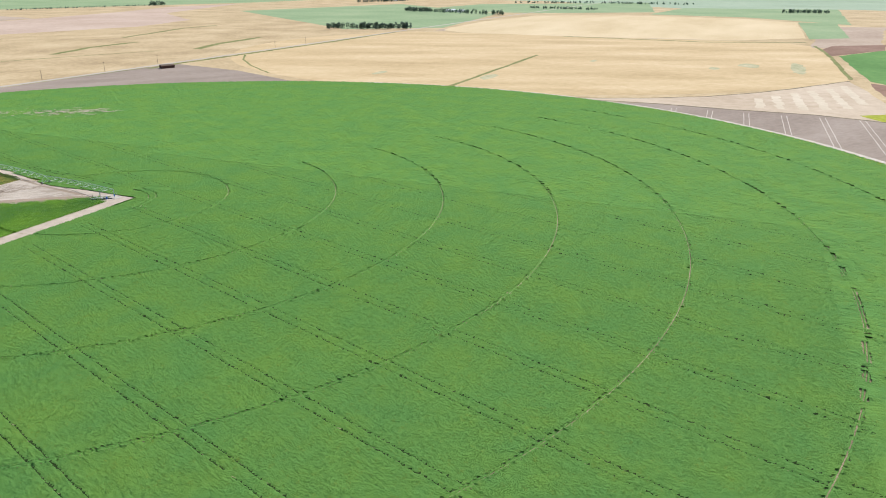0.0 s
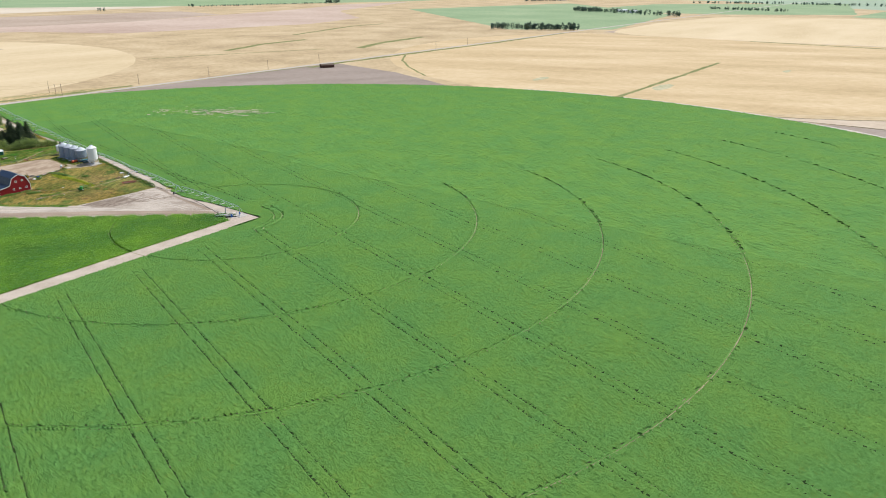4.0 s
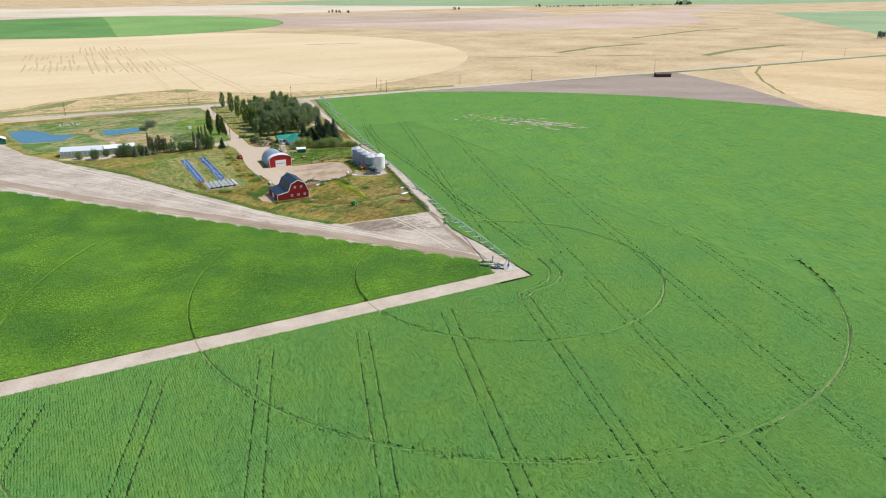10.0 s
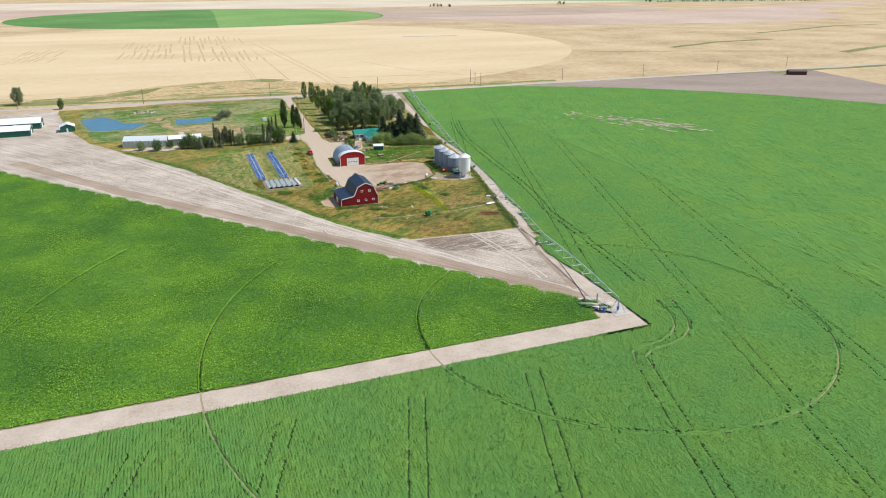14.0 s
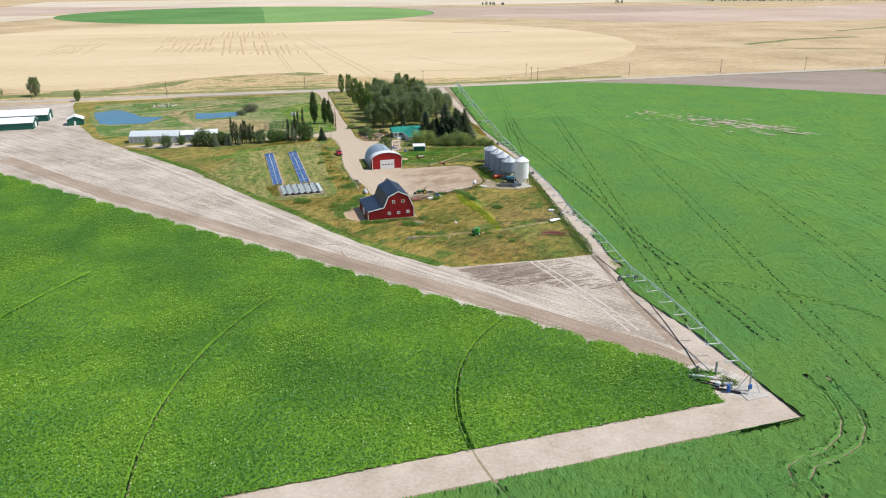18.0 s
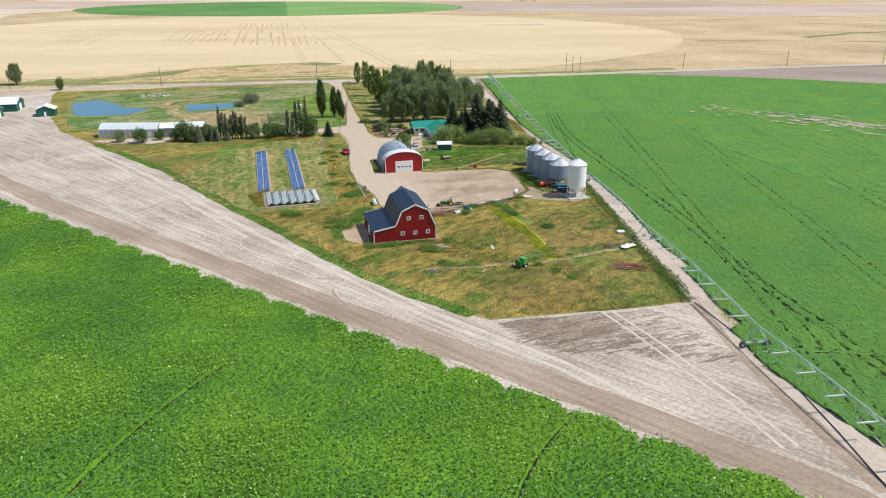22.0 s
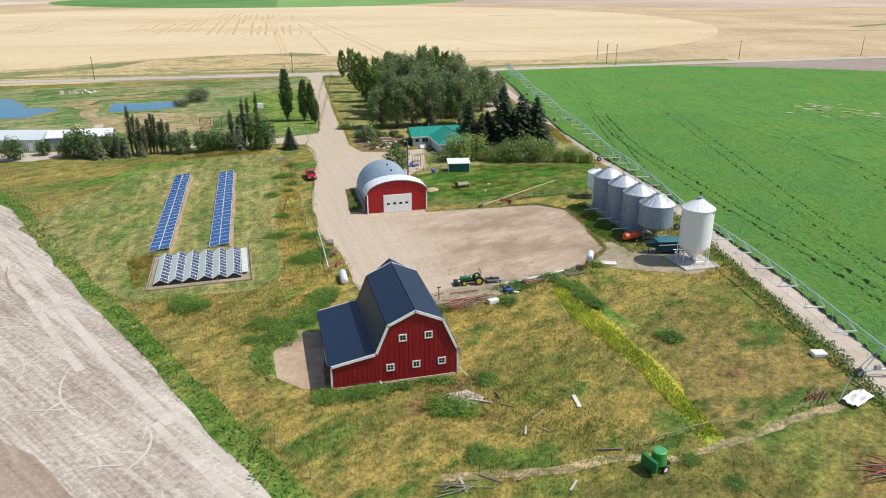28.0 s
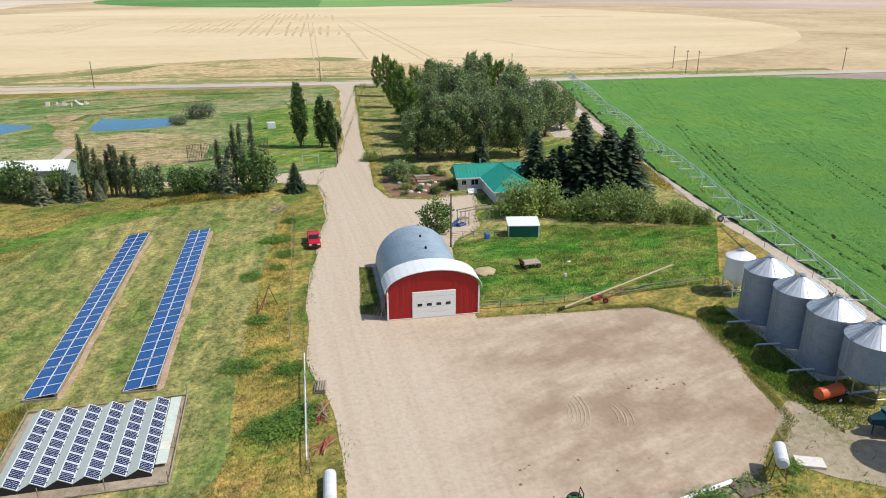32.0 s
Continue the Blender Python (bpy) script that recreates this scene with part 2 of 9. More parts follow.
M_STUBBLE = land("dry_pasture", (0.36, 0.27, 0.155), (0.53, 0.405, 0.24), (0.65, 0.525, 0.335), 0.012, 0.16)
M_WHEAT = land("ripe_wheat", (0.46, 0.335, 0.18), (0.60, 0.455, 0.26), (0.72, 0.575, 0.37), 0.014, 0.3, (1, 0.35, 1), 20)
M_WHEAT2 = land("pale_wheat", (0.55, 0.42, 0.24), (0.66, 0.53, 0.33), (0.74, 0.61, 0.41), 0.008, 0.35, (0.3, 1, 1), 0)
M_FALLOW = land("fallow_soil", (0.25, 0.20, 0.165), (0.33, 0.27, 0.225), (0.40, 0.335, 0.285), 0.02, 0.4, (1, 0.3, 1), 60)
M_BROWN = land("brown_field", (0.36, 0.27, 0.20), (0.46, 0.36, 0.28), (0.54, 0.44, 0.35), 0.005, 0.1)
M_DIRT = streaked("bare_soil", (0.285, 0.236, 0.19), (0.475, 0.408, 0.337), (0.67, 0.605, 0.525), 125.0, 0.035, 1.7)
M_LANE = land("sandy_lane", (0.40, 0.33, 0.26), (0.52, 0.44, 0.36), (0.62, 0.54, 0.45), 0.12, 1.5)
M_GRAVEL = yard_mat("gravel_yard", (0.50, 0.405, 0.30), (0.45, 0.352, 0.255), (0.30, 0.215, 0.145))
M_ROAD = land("gravel_road", (0.42, 0.37, 0.32), (0.50, 0.45, 0.39), (0.58, 0.53, 0.46), 0.05, 0.8, (0.2, 1, 1))
M_FARGREEN = land("far_crop", (0.085, 0.20, 0.055), (0.12, 0.26, 0.075), (0.17, 0.32, 0.10), 0.006, 0.1)
M_FRESHGREEN = land("far_fresh_crop", (0.15, 0.29, 0.085), (0.20, 0.35, 0.11), (0.26, 0.41, 0.14), 0.006, 0.1)
# Pale green crop, its tone paled further for distance haze.
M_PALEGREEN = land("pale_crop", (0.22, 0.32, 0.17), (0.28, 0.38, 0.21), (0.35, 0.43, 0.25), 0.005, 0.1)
M_DITCH = land("ditch_grass", (0.14, 0.17, 0.055), (0.22, 0.24, 0.09), (0.34, 0.31, 0.15), 0.05, 0.5)
DRY = ((0.345, 0.272, 0.082), (0.222, 0.208, 0.058), (0.13, 0.19, 0.042), (0.25, 0.165, 0.07))
M_DRYGRASS = meadow("dry_grass", *DRY, wet=-0.02)
MOWN = ((0.295, 0.278, 0.106), (0.25, 0.255, 0.09), (0.19, 0.24, 0.07), (0.305, 0.258, 0.098))
M_LAWN = meadow("mown_grass", *MOWN, 0.9, 0.4, 78.0, mown=True)
LUSH = ((0.25, 0.29, 0.075), (0.165, 0.245, 0.052), (0.11, 0.21, 0.036), (0.27, 0.22, 0.08))
M_GREEN = meadow("green_grass", *LUSH, 0.8, 0.4, wet=0.05)
PADDOCK = ((0.25, 0.29, 0.075), (0.15, 0.26, 0.05), (0.095, 0.235, 0.038), (0.24, 0.17, 0.07))
M_LIMETURF = meadow("lime_turf", (0.44, 0.45, 0.065), (0.34, 0.39, 0.055), (0.24, 0.33, 0.05), (0.40, 0.36, 0.07), 0.5)
M_PADDOCK = meadow("paddock_grass", *PADDOCK, 0.45, 0.4, 15.0)
GROVE = ((0.35, 0.30, 0.125), (0.23, 0.245, 0.075), (0.14, 0.215, 0.045), (0.32, 0.25, 0.11))
M_ROUGH = meadow("rough_grass", (0.40, 0.31, 0.09), (0.30, 0.255, 0.07), (0.20, 0.235, 0.055), (0.34, 0.23, 0.09), 0.5, 0.4)
M_GROVELAWN = meadow("grove_lawn", *GROVE, 0.8, 0.4)
PASTURE = ((0.33, 0.32, 0.16), (0.20, 0.255, 0.095), (0.125, 0.215, 0.06), (0.36, 0.30, 0.17))
M_PASTURE = meadow("pasture_grass", *PASTURE, 1.3, 0.4, 5.0, 0.05)

M_CROPSOIL = land("moist_soil", (0.19, 0.16, 0.09), (0.31, 0.265, 0.165), (0.42, 0.37, 0.25), 0.05, 1.2)
# Crushed leaves in wheel gaps, with the gaps' shade painted into the colour.
M_TRACKSHADE = land("wheel_gap_shade", (0.012, 0.028, 0.008), (0.024, 0.05, 0.014), (0.06, 0.09, 0.03), 0.1, 1.2)
M_LEAF_B = leafy("tall_leaf", (0.085, 0.225, 0.036), (0.38, 0.63, 0.12), 0.34, 0.05, 0.42, deep=(0.50, 0.70, 1.0))


def row_crop(name, dark, mid, light, turn, pitch):
    """A crop in drilled rows: leaf tops, soil and painted shade between the rows, slow patches of vigour."""
    m, nt, b = base_mat(name, 0.8, 0.0, 0.10)
    v = place(nt)
    n1, n2, n3 = noise_of(nt, v, 0.018, 5), noise_of(nt, v, 2.4, 5, 0.7), noise_of(nt, v, 0.16, 4)
    w = nt.nodes.new("ShaderNodeTexWave")
    w.wave_type, w.bands_direction, w.wave_profile = "BANDS", "X", "SIN"
    w.inputs["Scale"].default_value = 1.0
    w.inputs["Distortion"].default_value, w.inputs["Detail"].default_value, w.inputs["Detail Scale"].default_value = 0.35, 2.0, 1.0
    link(nt, place(nt, (0.314 / pitch, 0.314 / pitch, 1), turn), w.inputs["Vector"])

    def mul(a, k, plus=None):
        q = nt.nodes.new("ShaderNodeMath")
        q.operation = "MULTIPLY_ADD"
        q.inputs[1].default_value = k
        link(nt, a, q.inputs[0])
        if plus is not None:
            link(nt, plus, q.inputs[2])
        return q.outputs[0]

    n4 = noise_of(nt, v, 0.62, 4, 0.7)
    # The wave darkens row gaps: bare soil plus shade put into the colour.
    s = mul(n2, 0.52, mul(n1, 0.10, mul(n3, 0.12, mul(w.outputs["Fac"], 0.14, mul(n4, 0.12)))))
    c = ramp(nt, s, [(0.43, dark), (0.495, mid), (0.565, light)])
    y = ramp(nt, n4, [(0.56, (0, 0, 0)), (0.72, (0.55, 0.55, 0.55))])
    c = mixc(nt, y, c, (0.17, 0.25, 0.045))
    c = mixc(nt, 1.0, c, ramp(nt, noise_of(nt, v, 0.05, 5, 0.65), [(0.36, (0.88, 0.96, 1.06)), (0.5, (1, 1, 1)), (0.64, (1.13, 1.04, 0.92))]), "MULTIPLY")
    link(nt, c, b.inputs["Base Color"])
    h = mul(n2, 0.7, mul(w.outputs["Fac"], 0.07))
    bump(nt, b, h, 1.0, 0.4)
    return m


M_RINGTRACK = land("ring_soil", (0.10, 0.08, 0.05), (0.28, 0.23, 0.155), (0.46, 0.39, 0.29), 0.05, 0.8)
M_CROP_A = row_crop("low_crop", (0.017, 0.060, 0.016), (0.053, 0.150, 0.033), (0.132, 0.294, 0.068), 0.0, 0.56)
M_CROP_B = land("tall_crop", (0.035, 0.11, 0.012), (0.105, 0.24, 0.020), (0.24, 0.43, 0.038), 0.03, 2.2, bumpy=1.0)
M_RED = plain("red_siding", (0.27, 0.010, 0.017), 0.42, 0.0, 0.10)
M_RED2 = plain("bright_red_siding", (0.36, 0.012, 0.014), 0.4, 0.0, 0.10)
M_WHITE = plain("white_trim", (0.80, 0.80, 0.78), 0.5, 0.0, 0.05)
M_NAVY = plain("navy_roof", (0.013, 0.027, 0.058), 0.36, 0.0, 0.12, 0.4)
M_GALV = plain("galvanised_steel", (0.42, 0.46, 0.50), 0.42, 0.75, 0.15, 1.2)
M_BINWALL = plain("weathered_bin_steel", (0.275, 0.335, 0.415), 0.6, 0.3, 0.14, 1.5)
M_BINROOF = plain("bright_bin_roof", (0.66, 0.70, 0.73), 0.38, 0.6, 0.10, 1.5)
M_ARCH = plain("dull_arch_steel", (0.36, 0.45, 0.52), 0.5, 0.45, 0.14, 0.8)
M_GLASS = plain("dark_pane", (0.018, 0.025, 0.02), 0.1, 0.0, 0.2, spec=0.6)
M_DUSTY = plain("dusty_rubber", (0.11, 0.095, 0.08), 0.9, 0.0, 0.2)
M_BLACK = plain("black_rubber", (0.02, 0.02, 0.02), 0.75)
M_CONC = plain("concrete", (0.50, 0.47, 0.42), 0.9, 0.0, 0.15, 1.2, 0.2)
M_WOOD = plain("grey_timber", (0.30, 0.255, 0.20), 0.9, 0.0, 0.25, 2.0, 0.2)
M_POLE = plain("pole_timber", (0.17, 0.13, 0.10), 0.9, 0.0, 0.25, 2.0, 0.2)
M_RUST = plain("rusty_steel", (0.20, 0.075, 0.045), 0.85, 0.2, 0.35, 2.0)
M_REDIRON = plain("red_implement", (0.36, 0.07, 0.055), 0.7, 0.1, 0.3, 2.0)
M_TEAL = plain("green_metal_roof", (0.015, 0.27, 0.20), 0.4, 0.0, 0.12, 0.6)
M_DKGREEN = plain("dark_green_siding", (0.014, 0.115, 0.085), 0.5, 0.0, 0.15)
M_WHITEROOF = plain("white_metal_roof", (0.76, 0.79, 0.80), 0.4, 0.0, 0.05)
M_HOUSE = plain("pale_house_wall", (0.66, 0.66, 0.66), 0.7, 0.0, 0.06)
M_PALEGREY = plain("pale_grey_sheeting", (0.42, 0.45, 0.45), 0.5, 0.0, 0.15, 0.6)
M_GREY = plain("grey_siding", (0.30, 0.34, 0.33), 0.6, 0.0, 0.1)
M_GREENTR = plain("tractor_green", (0.02, 0.17, 0.05), 0.4, 0.0, 0.15)
M_YELLOW = plain("yellow_paint", (0.62, 0.47, 0.03), 0.45, 0.0, 0.1)
M_ORANGE = plain("orange_tank", (0.62, 0.11, 0.035), 0.45, 0.0, 0.12)
M_TRUCK = plain("red_car_paint", (0.55, 0.012, 0.03), 0.22, 0.0, 0.05, spec=0.6)
M_BLUE = plain("blue_plastic", (0.03, 0.13, 0.42), 0.45, 0.0, 0.1)
M_TRAILER = plain("dark_teal_trailer", (0.010, 0.045, 0.065), 0.35, 0.0, 0.15)
M_TANK = plain("white_tank", (0.66, 0.68, 0.70), 0.45, 0.0, 0.12, 1.5)
M_PIVOT = plain("pale_galvanised_pipe", (0.58, 0.70, 0.70), 0.45, 0.3, 0.12)
M_CELL = plain("solar_cells", (0.022, 0.095, 0.275), 0.2, 0.0, 0.2, 1.0, 0.6)
M_CELL2 = plain("dark_solar_cells", (0.026, 0.035, 0.085), 0.22, 0.0, 0.2, 1.0, 0.6)
M_FRAME = plain("panel_frame", (0.78, 0.80, 0.83), 0.4, 0.2, 0.05)
M_SHEET = plain("grey_green_sheet", (0.60, 0.66, 0.58), 0.45, 0.0, 0.12)
M_BARK = plain("grey_bark", (0.16, 0.13, 0.105), 0.9, 0.0, 0.3, 3.0, 0.2)
M_DEADWOOD = plain("dead_twigs", (0.17, 0.145, 0.125), 0.9, 0.0, 0.25, 3.0, 0.2)
M_COTTON = leafy("cottonwood_leaf", (0.07, 0.125, 0.045), (0.42, 0.52, 0.27), 0.38, 0.25, 0.35)
M_POPLAR = leafy("poplar_leaf", (0.065, 0.13, 0.034), (0.20, 0.31, 0.095), 0.5, 0.2, 0.35)
M_LOMB = leafy("lombardy_leaf", (0.04, 0.085, 0.028), (0.15, 0.235, 0.075), 0.5, 0.2, 0.3)
M_FRESH = leafy("fresh_leaf", (0.09, 0.17, 0.035), (0.29, 0.42, 0.10), 0.5, 0.2, 0.35)
M_SPRUCE = leafy("spruce_needle", (0.017, 0.036, 0.018), (0.085, 0.125, 0.068), 0.6, 0.2, 0.1)
M_WILLOW = leafy("willow_leaf", (0.20, 0.28, 0.08), (0.42, 0.51, 0.17), 0.5, 0.12, 0.4)
M_DULLLEAF = leafy("dull_leaf", (0.09, 0.12, 0.065), (0.20, 0.235, 0.13), 0.6, 0.2, 0.3)
M_RUSTLEAF = leafy("russet_leaf", (0.13, 0.06, 0.045), (0.27, 0.14, 0.09), 0.6, 0.2, 0.3)
M_SILVER = leafy("silver_leaf", (0.12, 0.155, 0.10), (0.27, 0.31, 0.215), 0.5, 0.2, 0.25)
M_WEED = leafy("weed_leaf", (0.095, 0.20, 0.038), (0.27, 0.43, 0.095), 0.55, 0.2, 0.4)
M_STRAW = meadow_blade("straw_blade", *DRY, wet=-0.02)
M_TURF = meadow_blade("turf_blade", *LUSH, 0.8)
M_MOWNBLADE = meadow_blade("mown_blade", *MOWN, 0.9, 78.0, mown=True)
M_PADDOCKBLADE = meadow_blade("paddock_blade", *PADDOCK, 0.45, 15.0)
M_GOLDBLADE = meadow_blade("golden_blade", (0.40, 0.31, 0.09), (0.30, 0.255, 0.07), (0.20, 0.235, 0.055), (0.34, 0.23, 0.09), 0.5)
M_GROVEBLADE = meadow_blade("grove_blade", *GROVE, 0.8)
M_PASTUREBLADE = meadow_blade("pasture_blade", *PASTURE, 1.3, 5.0)
M_LIME = leafy("lime_grass", (0.34, 0.40, 0.04), (0.62, 0.66, 0.10), 0.6, 0.2, 0.45)
M_FLOWER = plain("pale_flower", (0.7, 0.66, 0.6), 0.7)
M_MULCH = land("garden_soil", (0.13, 0.08, 0.05), (0.22, 0.135, 0.085), (0.33, 0.22, 0.15), 0.3, 2.5)
# Lightened and blued so that the leaf colour includes distance haze.
M_FARLEAF = leafy("hazed_grove_leaf", (0.06, 0.12, 0.10), (0.13, 0.20, 0.155), 0.7, 0.05, 0.2)


def water_mat():
    m, nt, b = base_mat("pond_water", 0.06, 0.0, 0.5)
    v = place(nt)
    n = noise_of(nt, v, 0.6, 3)
    link(nt, ramp(nt, noise_of(nt, v, 0.05, 3), [(0.3, (0.012, 0.125, 0.22)), (0.7, (0.02, 0.18, 0.30))]), b.inputs["Base Color"])
    bump(nt, b, n, 0.12, 0.05)
    return m


M_WATER = water_mat()

M_LIMESOIL = land("lime_turf", (0.25, 0.28, 0.03), (0.35, 0.38, 0.045), (0.46, 0.47, 0.08), 0.2, 1.4, bumpy=0.4)
M_TILLED = streaked("tilled_soil", (0.16, 0.12, 0.09), (0.29, 0.235, 0.185), (0.50, 0.43, 0.36), 8.0, 0.12, 0.9)
M_SANDHEAP = land("heap_sand", (0.38, 0.29, 0.17), (0.46, 0.36, 0.22), (0.54, 0.43, 0.28), 0.3, 1.4)
M_STRIPWEED = leafy("strip_weed_leaf", (0.055, 0.13, 0.025), (0.19, 0.34, 0.07), 0.55, 0.2, 0.35)
M_PALE = land("pale_wheelway", (0.45, 0.39, 0.325), (0.57, 0.51, 0.435), (0.66, 0.60, 0.525), 0.25, 1.6)
M_BAND = streaked("brown_dust", (0.28, 0.215, 0.16), (0.37, 0.292, 0.222), (0.48, 0.39, 0.31), 125.0)
M_RUT = land("rut_gravel", (0.27, 0.20, 0.145), (0.34, 0.265, 0.20), (0.44, 0.36, 0.28), 0.2, 1.6)
M_DRYPASTURE = meadow("dry_pasture_turf", (0.44, 0.345, 0.20), (0.36, 0.28, 0.15), (0.25, 0.25, 0.09), (0.46, 0.35, 0.24), 0.8, 0.4, 0.0)
M_PALEDUST = land("pale_dust_line", (0.48, 0.42, 0.355), (0.60, 0.54, 0.47), (0.69, 0.635, 0.565), 0.3, 1.6)
M_SCRAPGROUND = land("scrap_soil", (0.24, 0.19, 0.12), (0.36, 0.29, 0.21), (0.48, 0.40, 0.31), 0.4, 2.0, bumpy=0.6)
M_RUBBLE = land("pale_rubble", (0.30, 0.26, 0.21), (0.52, 0.47, 0.41), (0.74, 0.70, 0.64), 0.5, 1.8, bumpy=0.8)
M_OLIVEGRASS = meadow("olive_grass", (0.255, 0.235, 0.07), (0.195, 0.205, 0.056), (0.13, 0.185, 0.042), (0.24, 0.185, 0.068))
M_APRON = land("gravelly_ground", (0.19, 0.185, 0.085), (0.36, 0.30, 0.21), (0.47, 0.385, 0.285), 0.25, 1.4)
M_DUSKGRASS = meadow("dusky_grass", (0.27, 0.21, 0.072), (0.175, 0.165, 0.05), (0.10, 0.15, 0.036), (0.20, 0.13, 0.06))
M_TRODDEN = land("trodden_soil", (0.36, 0.25, 0.165), (0.46, 0.335, 0.23), (0.56, 0.43, 0.31), 0.4, 2.0)
M_GRAVELRUT = land("rutted_gravel", (0.41, 0.325, 0.235), (0.46, 0.37, 0.27), (0.51, 0.415, 0.31), 0.2, 1.6)
M_WHEATEDGE = land("worn_wheat", (0.46, 0.33, 0.18), (0.54, 0.41, 0.235), (0.62, 0.49, 0.30), 0.03, 0.3)
M_PALEFIELD = land("pale_stubble", (0.55, 0.46, 0.34), (0.64, 0.555, 0.43), (0.72, 0.64, 0.52), 0.004, 0.08)
M_PINK = land("pinkish_soil", (0.44, 0.32, 0.25), (0.54, 0.415, 0.33), (0.63, 0.51, 0.42), 0.004, 0.08)

M_WEEDLINE = land("dark_weed_line", (0.09, 0.08, 0.045), (0.17, 0.14, 0.085), (0.28, 0.24, 0.14), 0.05, 0.5)
M_REDSOIL = land("red_brown_soil", (0.20, 0.12, 0.085), (0.28, 0.175, 0.13), (0.36, 0.24, 0.185), 0.01, 0.1)
M_PALEWEED = land("thin_grain", (0.34, 0.35, 0.20), (0.46, 0.44, 0.28), (0.62, 0.55, 0.37), 0.05, 0.2)
M_TANSTUB = land("tan_stubble", (0.46, 0.36, 0.26), (0.57, 0.465, 0.35), (0.66, 0.56, 0.44), 0.01, 0.1)
# Distance haze is painted into this pale blue-green crop colour.
M_HAZEGREEN = land("hazed_far_crop", (0.27, 0.36, 0.25), (0.34, 0.43, 0.31), (0.42, 0.49, 0.37), 0.002, 0.03)
M_WEEDTRACK = land("wheat_track", (0.44, 0.33, 0.19), (0.53, 0.405, 0.24), (0.62, 0.49, 0.31), 0.03, 0.4)
M_VERGE = meadow("verge_turf", (0.60, 0.455, 0.26), (0.50, 0.375, 0.205), (0.29, 0.29, 0.12), (0.50, 0.375, 0.225), 1.6, 0.3, 4.0)


# ---- builders ----
def mesh_ob(name, verts, faces, material, parent=None, label="", smooth=False):
    me = bpy.data.meshes.new(name)
    verts = np.asarray(verts, np.float32)
    if isinstance(faces, np.ndarray):
        k = faces.shape[1]
        me.vertices.add(len(verts))
        me.vertices.foreach_set("co", verts.ravel())
        me.loops.add(faces.size)
        me.loops.foreach_set("vertex_index", faces.ravel().astype(np.int32))
        me.polygons.add(len(faces))
        me.polygons.foreach_set("loop_start", np.arange(0, faces.size, k, dtype=np.int32))
        me.update(calc_edges=True)
    else:
        me.from_pydata(verts.tolist(), [], faces)
        me.update()
    if smooth:
        me.polygons.foreach_set("use_smooth", np.ones(len(me.polygons), bool))
    for m in material if isinstance(material, (list, tuple)) else [material]:
        me.materials.append(m)
    ob = new(name, me)
    if parent is not None:
        ob.parent = parent
    if label:
        ob["label"] = label
    return ob


def part(name, bm, material, parent=None, label="", smooth=False):
    me = bpy.data.meshes.new(name)
    bm.normal_update()
    bm.to_mesh(me)
    bm.free()
    me.materials.append(material)
    if smooth:
        me.polygons.foreach_set("use_smooth", np.ones(len(me.polygons), bool))
    ob = new(name, me)
    if parent is not None:
        ob.parent = parent
    if label:
        ob["label"] = label
    return ob


def box(bm, x0, x1, y0, y1, z0, z1, m=None, bevel=0.0):
    r = bmesh.ops.create_cube(bm, size=1.0)
    vs = r["verts"]
    for v in vs:
        v.co = Vector((x0 + (v.co.x + 0.5) * (x1 - x0), y0 + (v.co.y + 0.5) * (y1 - y0), z0 + (v.co.z + 0.5) * (z1 - z0)))
    if bevel:
        es = list({e for v in vs for e in v.link_edges})
        out = bmesh.ops.bevel(bm, geom=es, offset=bevel, segments=1, affect="EDGES")
        vs = list({v for f in out["faces"] for v in f.verts} | {v for v in vs if v.is_valid})
    if m is not None:
        bmesh.ops.transform(bm, matrix=m, verts=vs)
    return vs


def boxed(*args, **kw):
    bm = bmesh.new()
    box(bm, *args, **kw)
    return bm


def rod(bm, a, b, r0, r1=None, seg=8, cap=True):
    a, b = Vector(a), Vector(b)
    d = b - a
    r1 = r0 if r1 is None else r1
    out = bmesh.ops.create_cone(bm, cap_ends=cap, segments=seg, radius1=r0, radius2=r1, depth=d.length)
    m = Matrix.Translation((a + b) / 2) @ d.to_track_quat("Z", "Y").to_matrix().to_4x4()
    bmesh.ops.transform(bm, matrix=m, verts=out["verts"])
    return out["verts"]


def rodded(a, b, r0, r1=None, seg=8):
    bm = bmesh.new()
    rod(bm, a, b, r0, r1, seg)
    return bm


def empty(name, m=None, label="", category="", group="", kind=""):
    ob = new(name)
    if m is not None:
        ob.matrix_basis = m
    return tagged(ob, label, category, group, kind)


def ragged(pts, step=4.0, amp=0.6, seed=0, closed=True):
    """A polygon's outline with more points and an uneven edge."""
    out = []
    n = len(pts)
    for i in range(n if closed else n - 1):
        a, b = Vector(pts[i]), Vector(pts[(i + 1) % n])
        k = max(1, int((b - a).length / step))
        k = min(k, 120)
        for j in range(k):
            p = a.lerp(b, j / k)
            q = Vector((p.x * 0.13 + seed * 7.1, p.y * 0.13, seed * 3.3))
            p = p + Vector((noise.noise(q), noise.noise(q + Vector((31, 17, 5))))) * amp
            out.append((p.x, p.y))
    if not closed:
        out.append(tuple(pts[-1]))
    return out


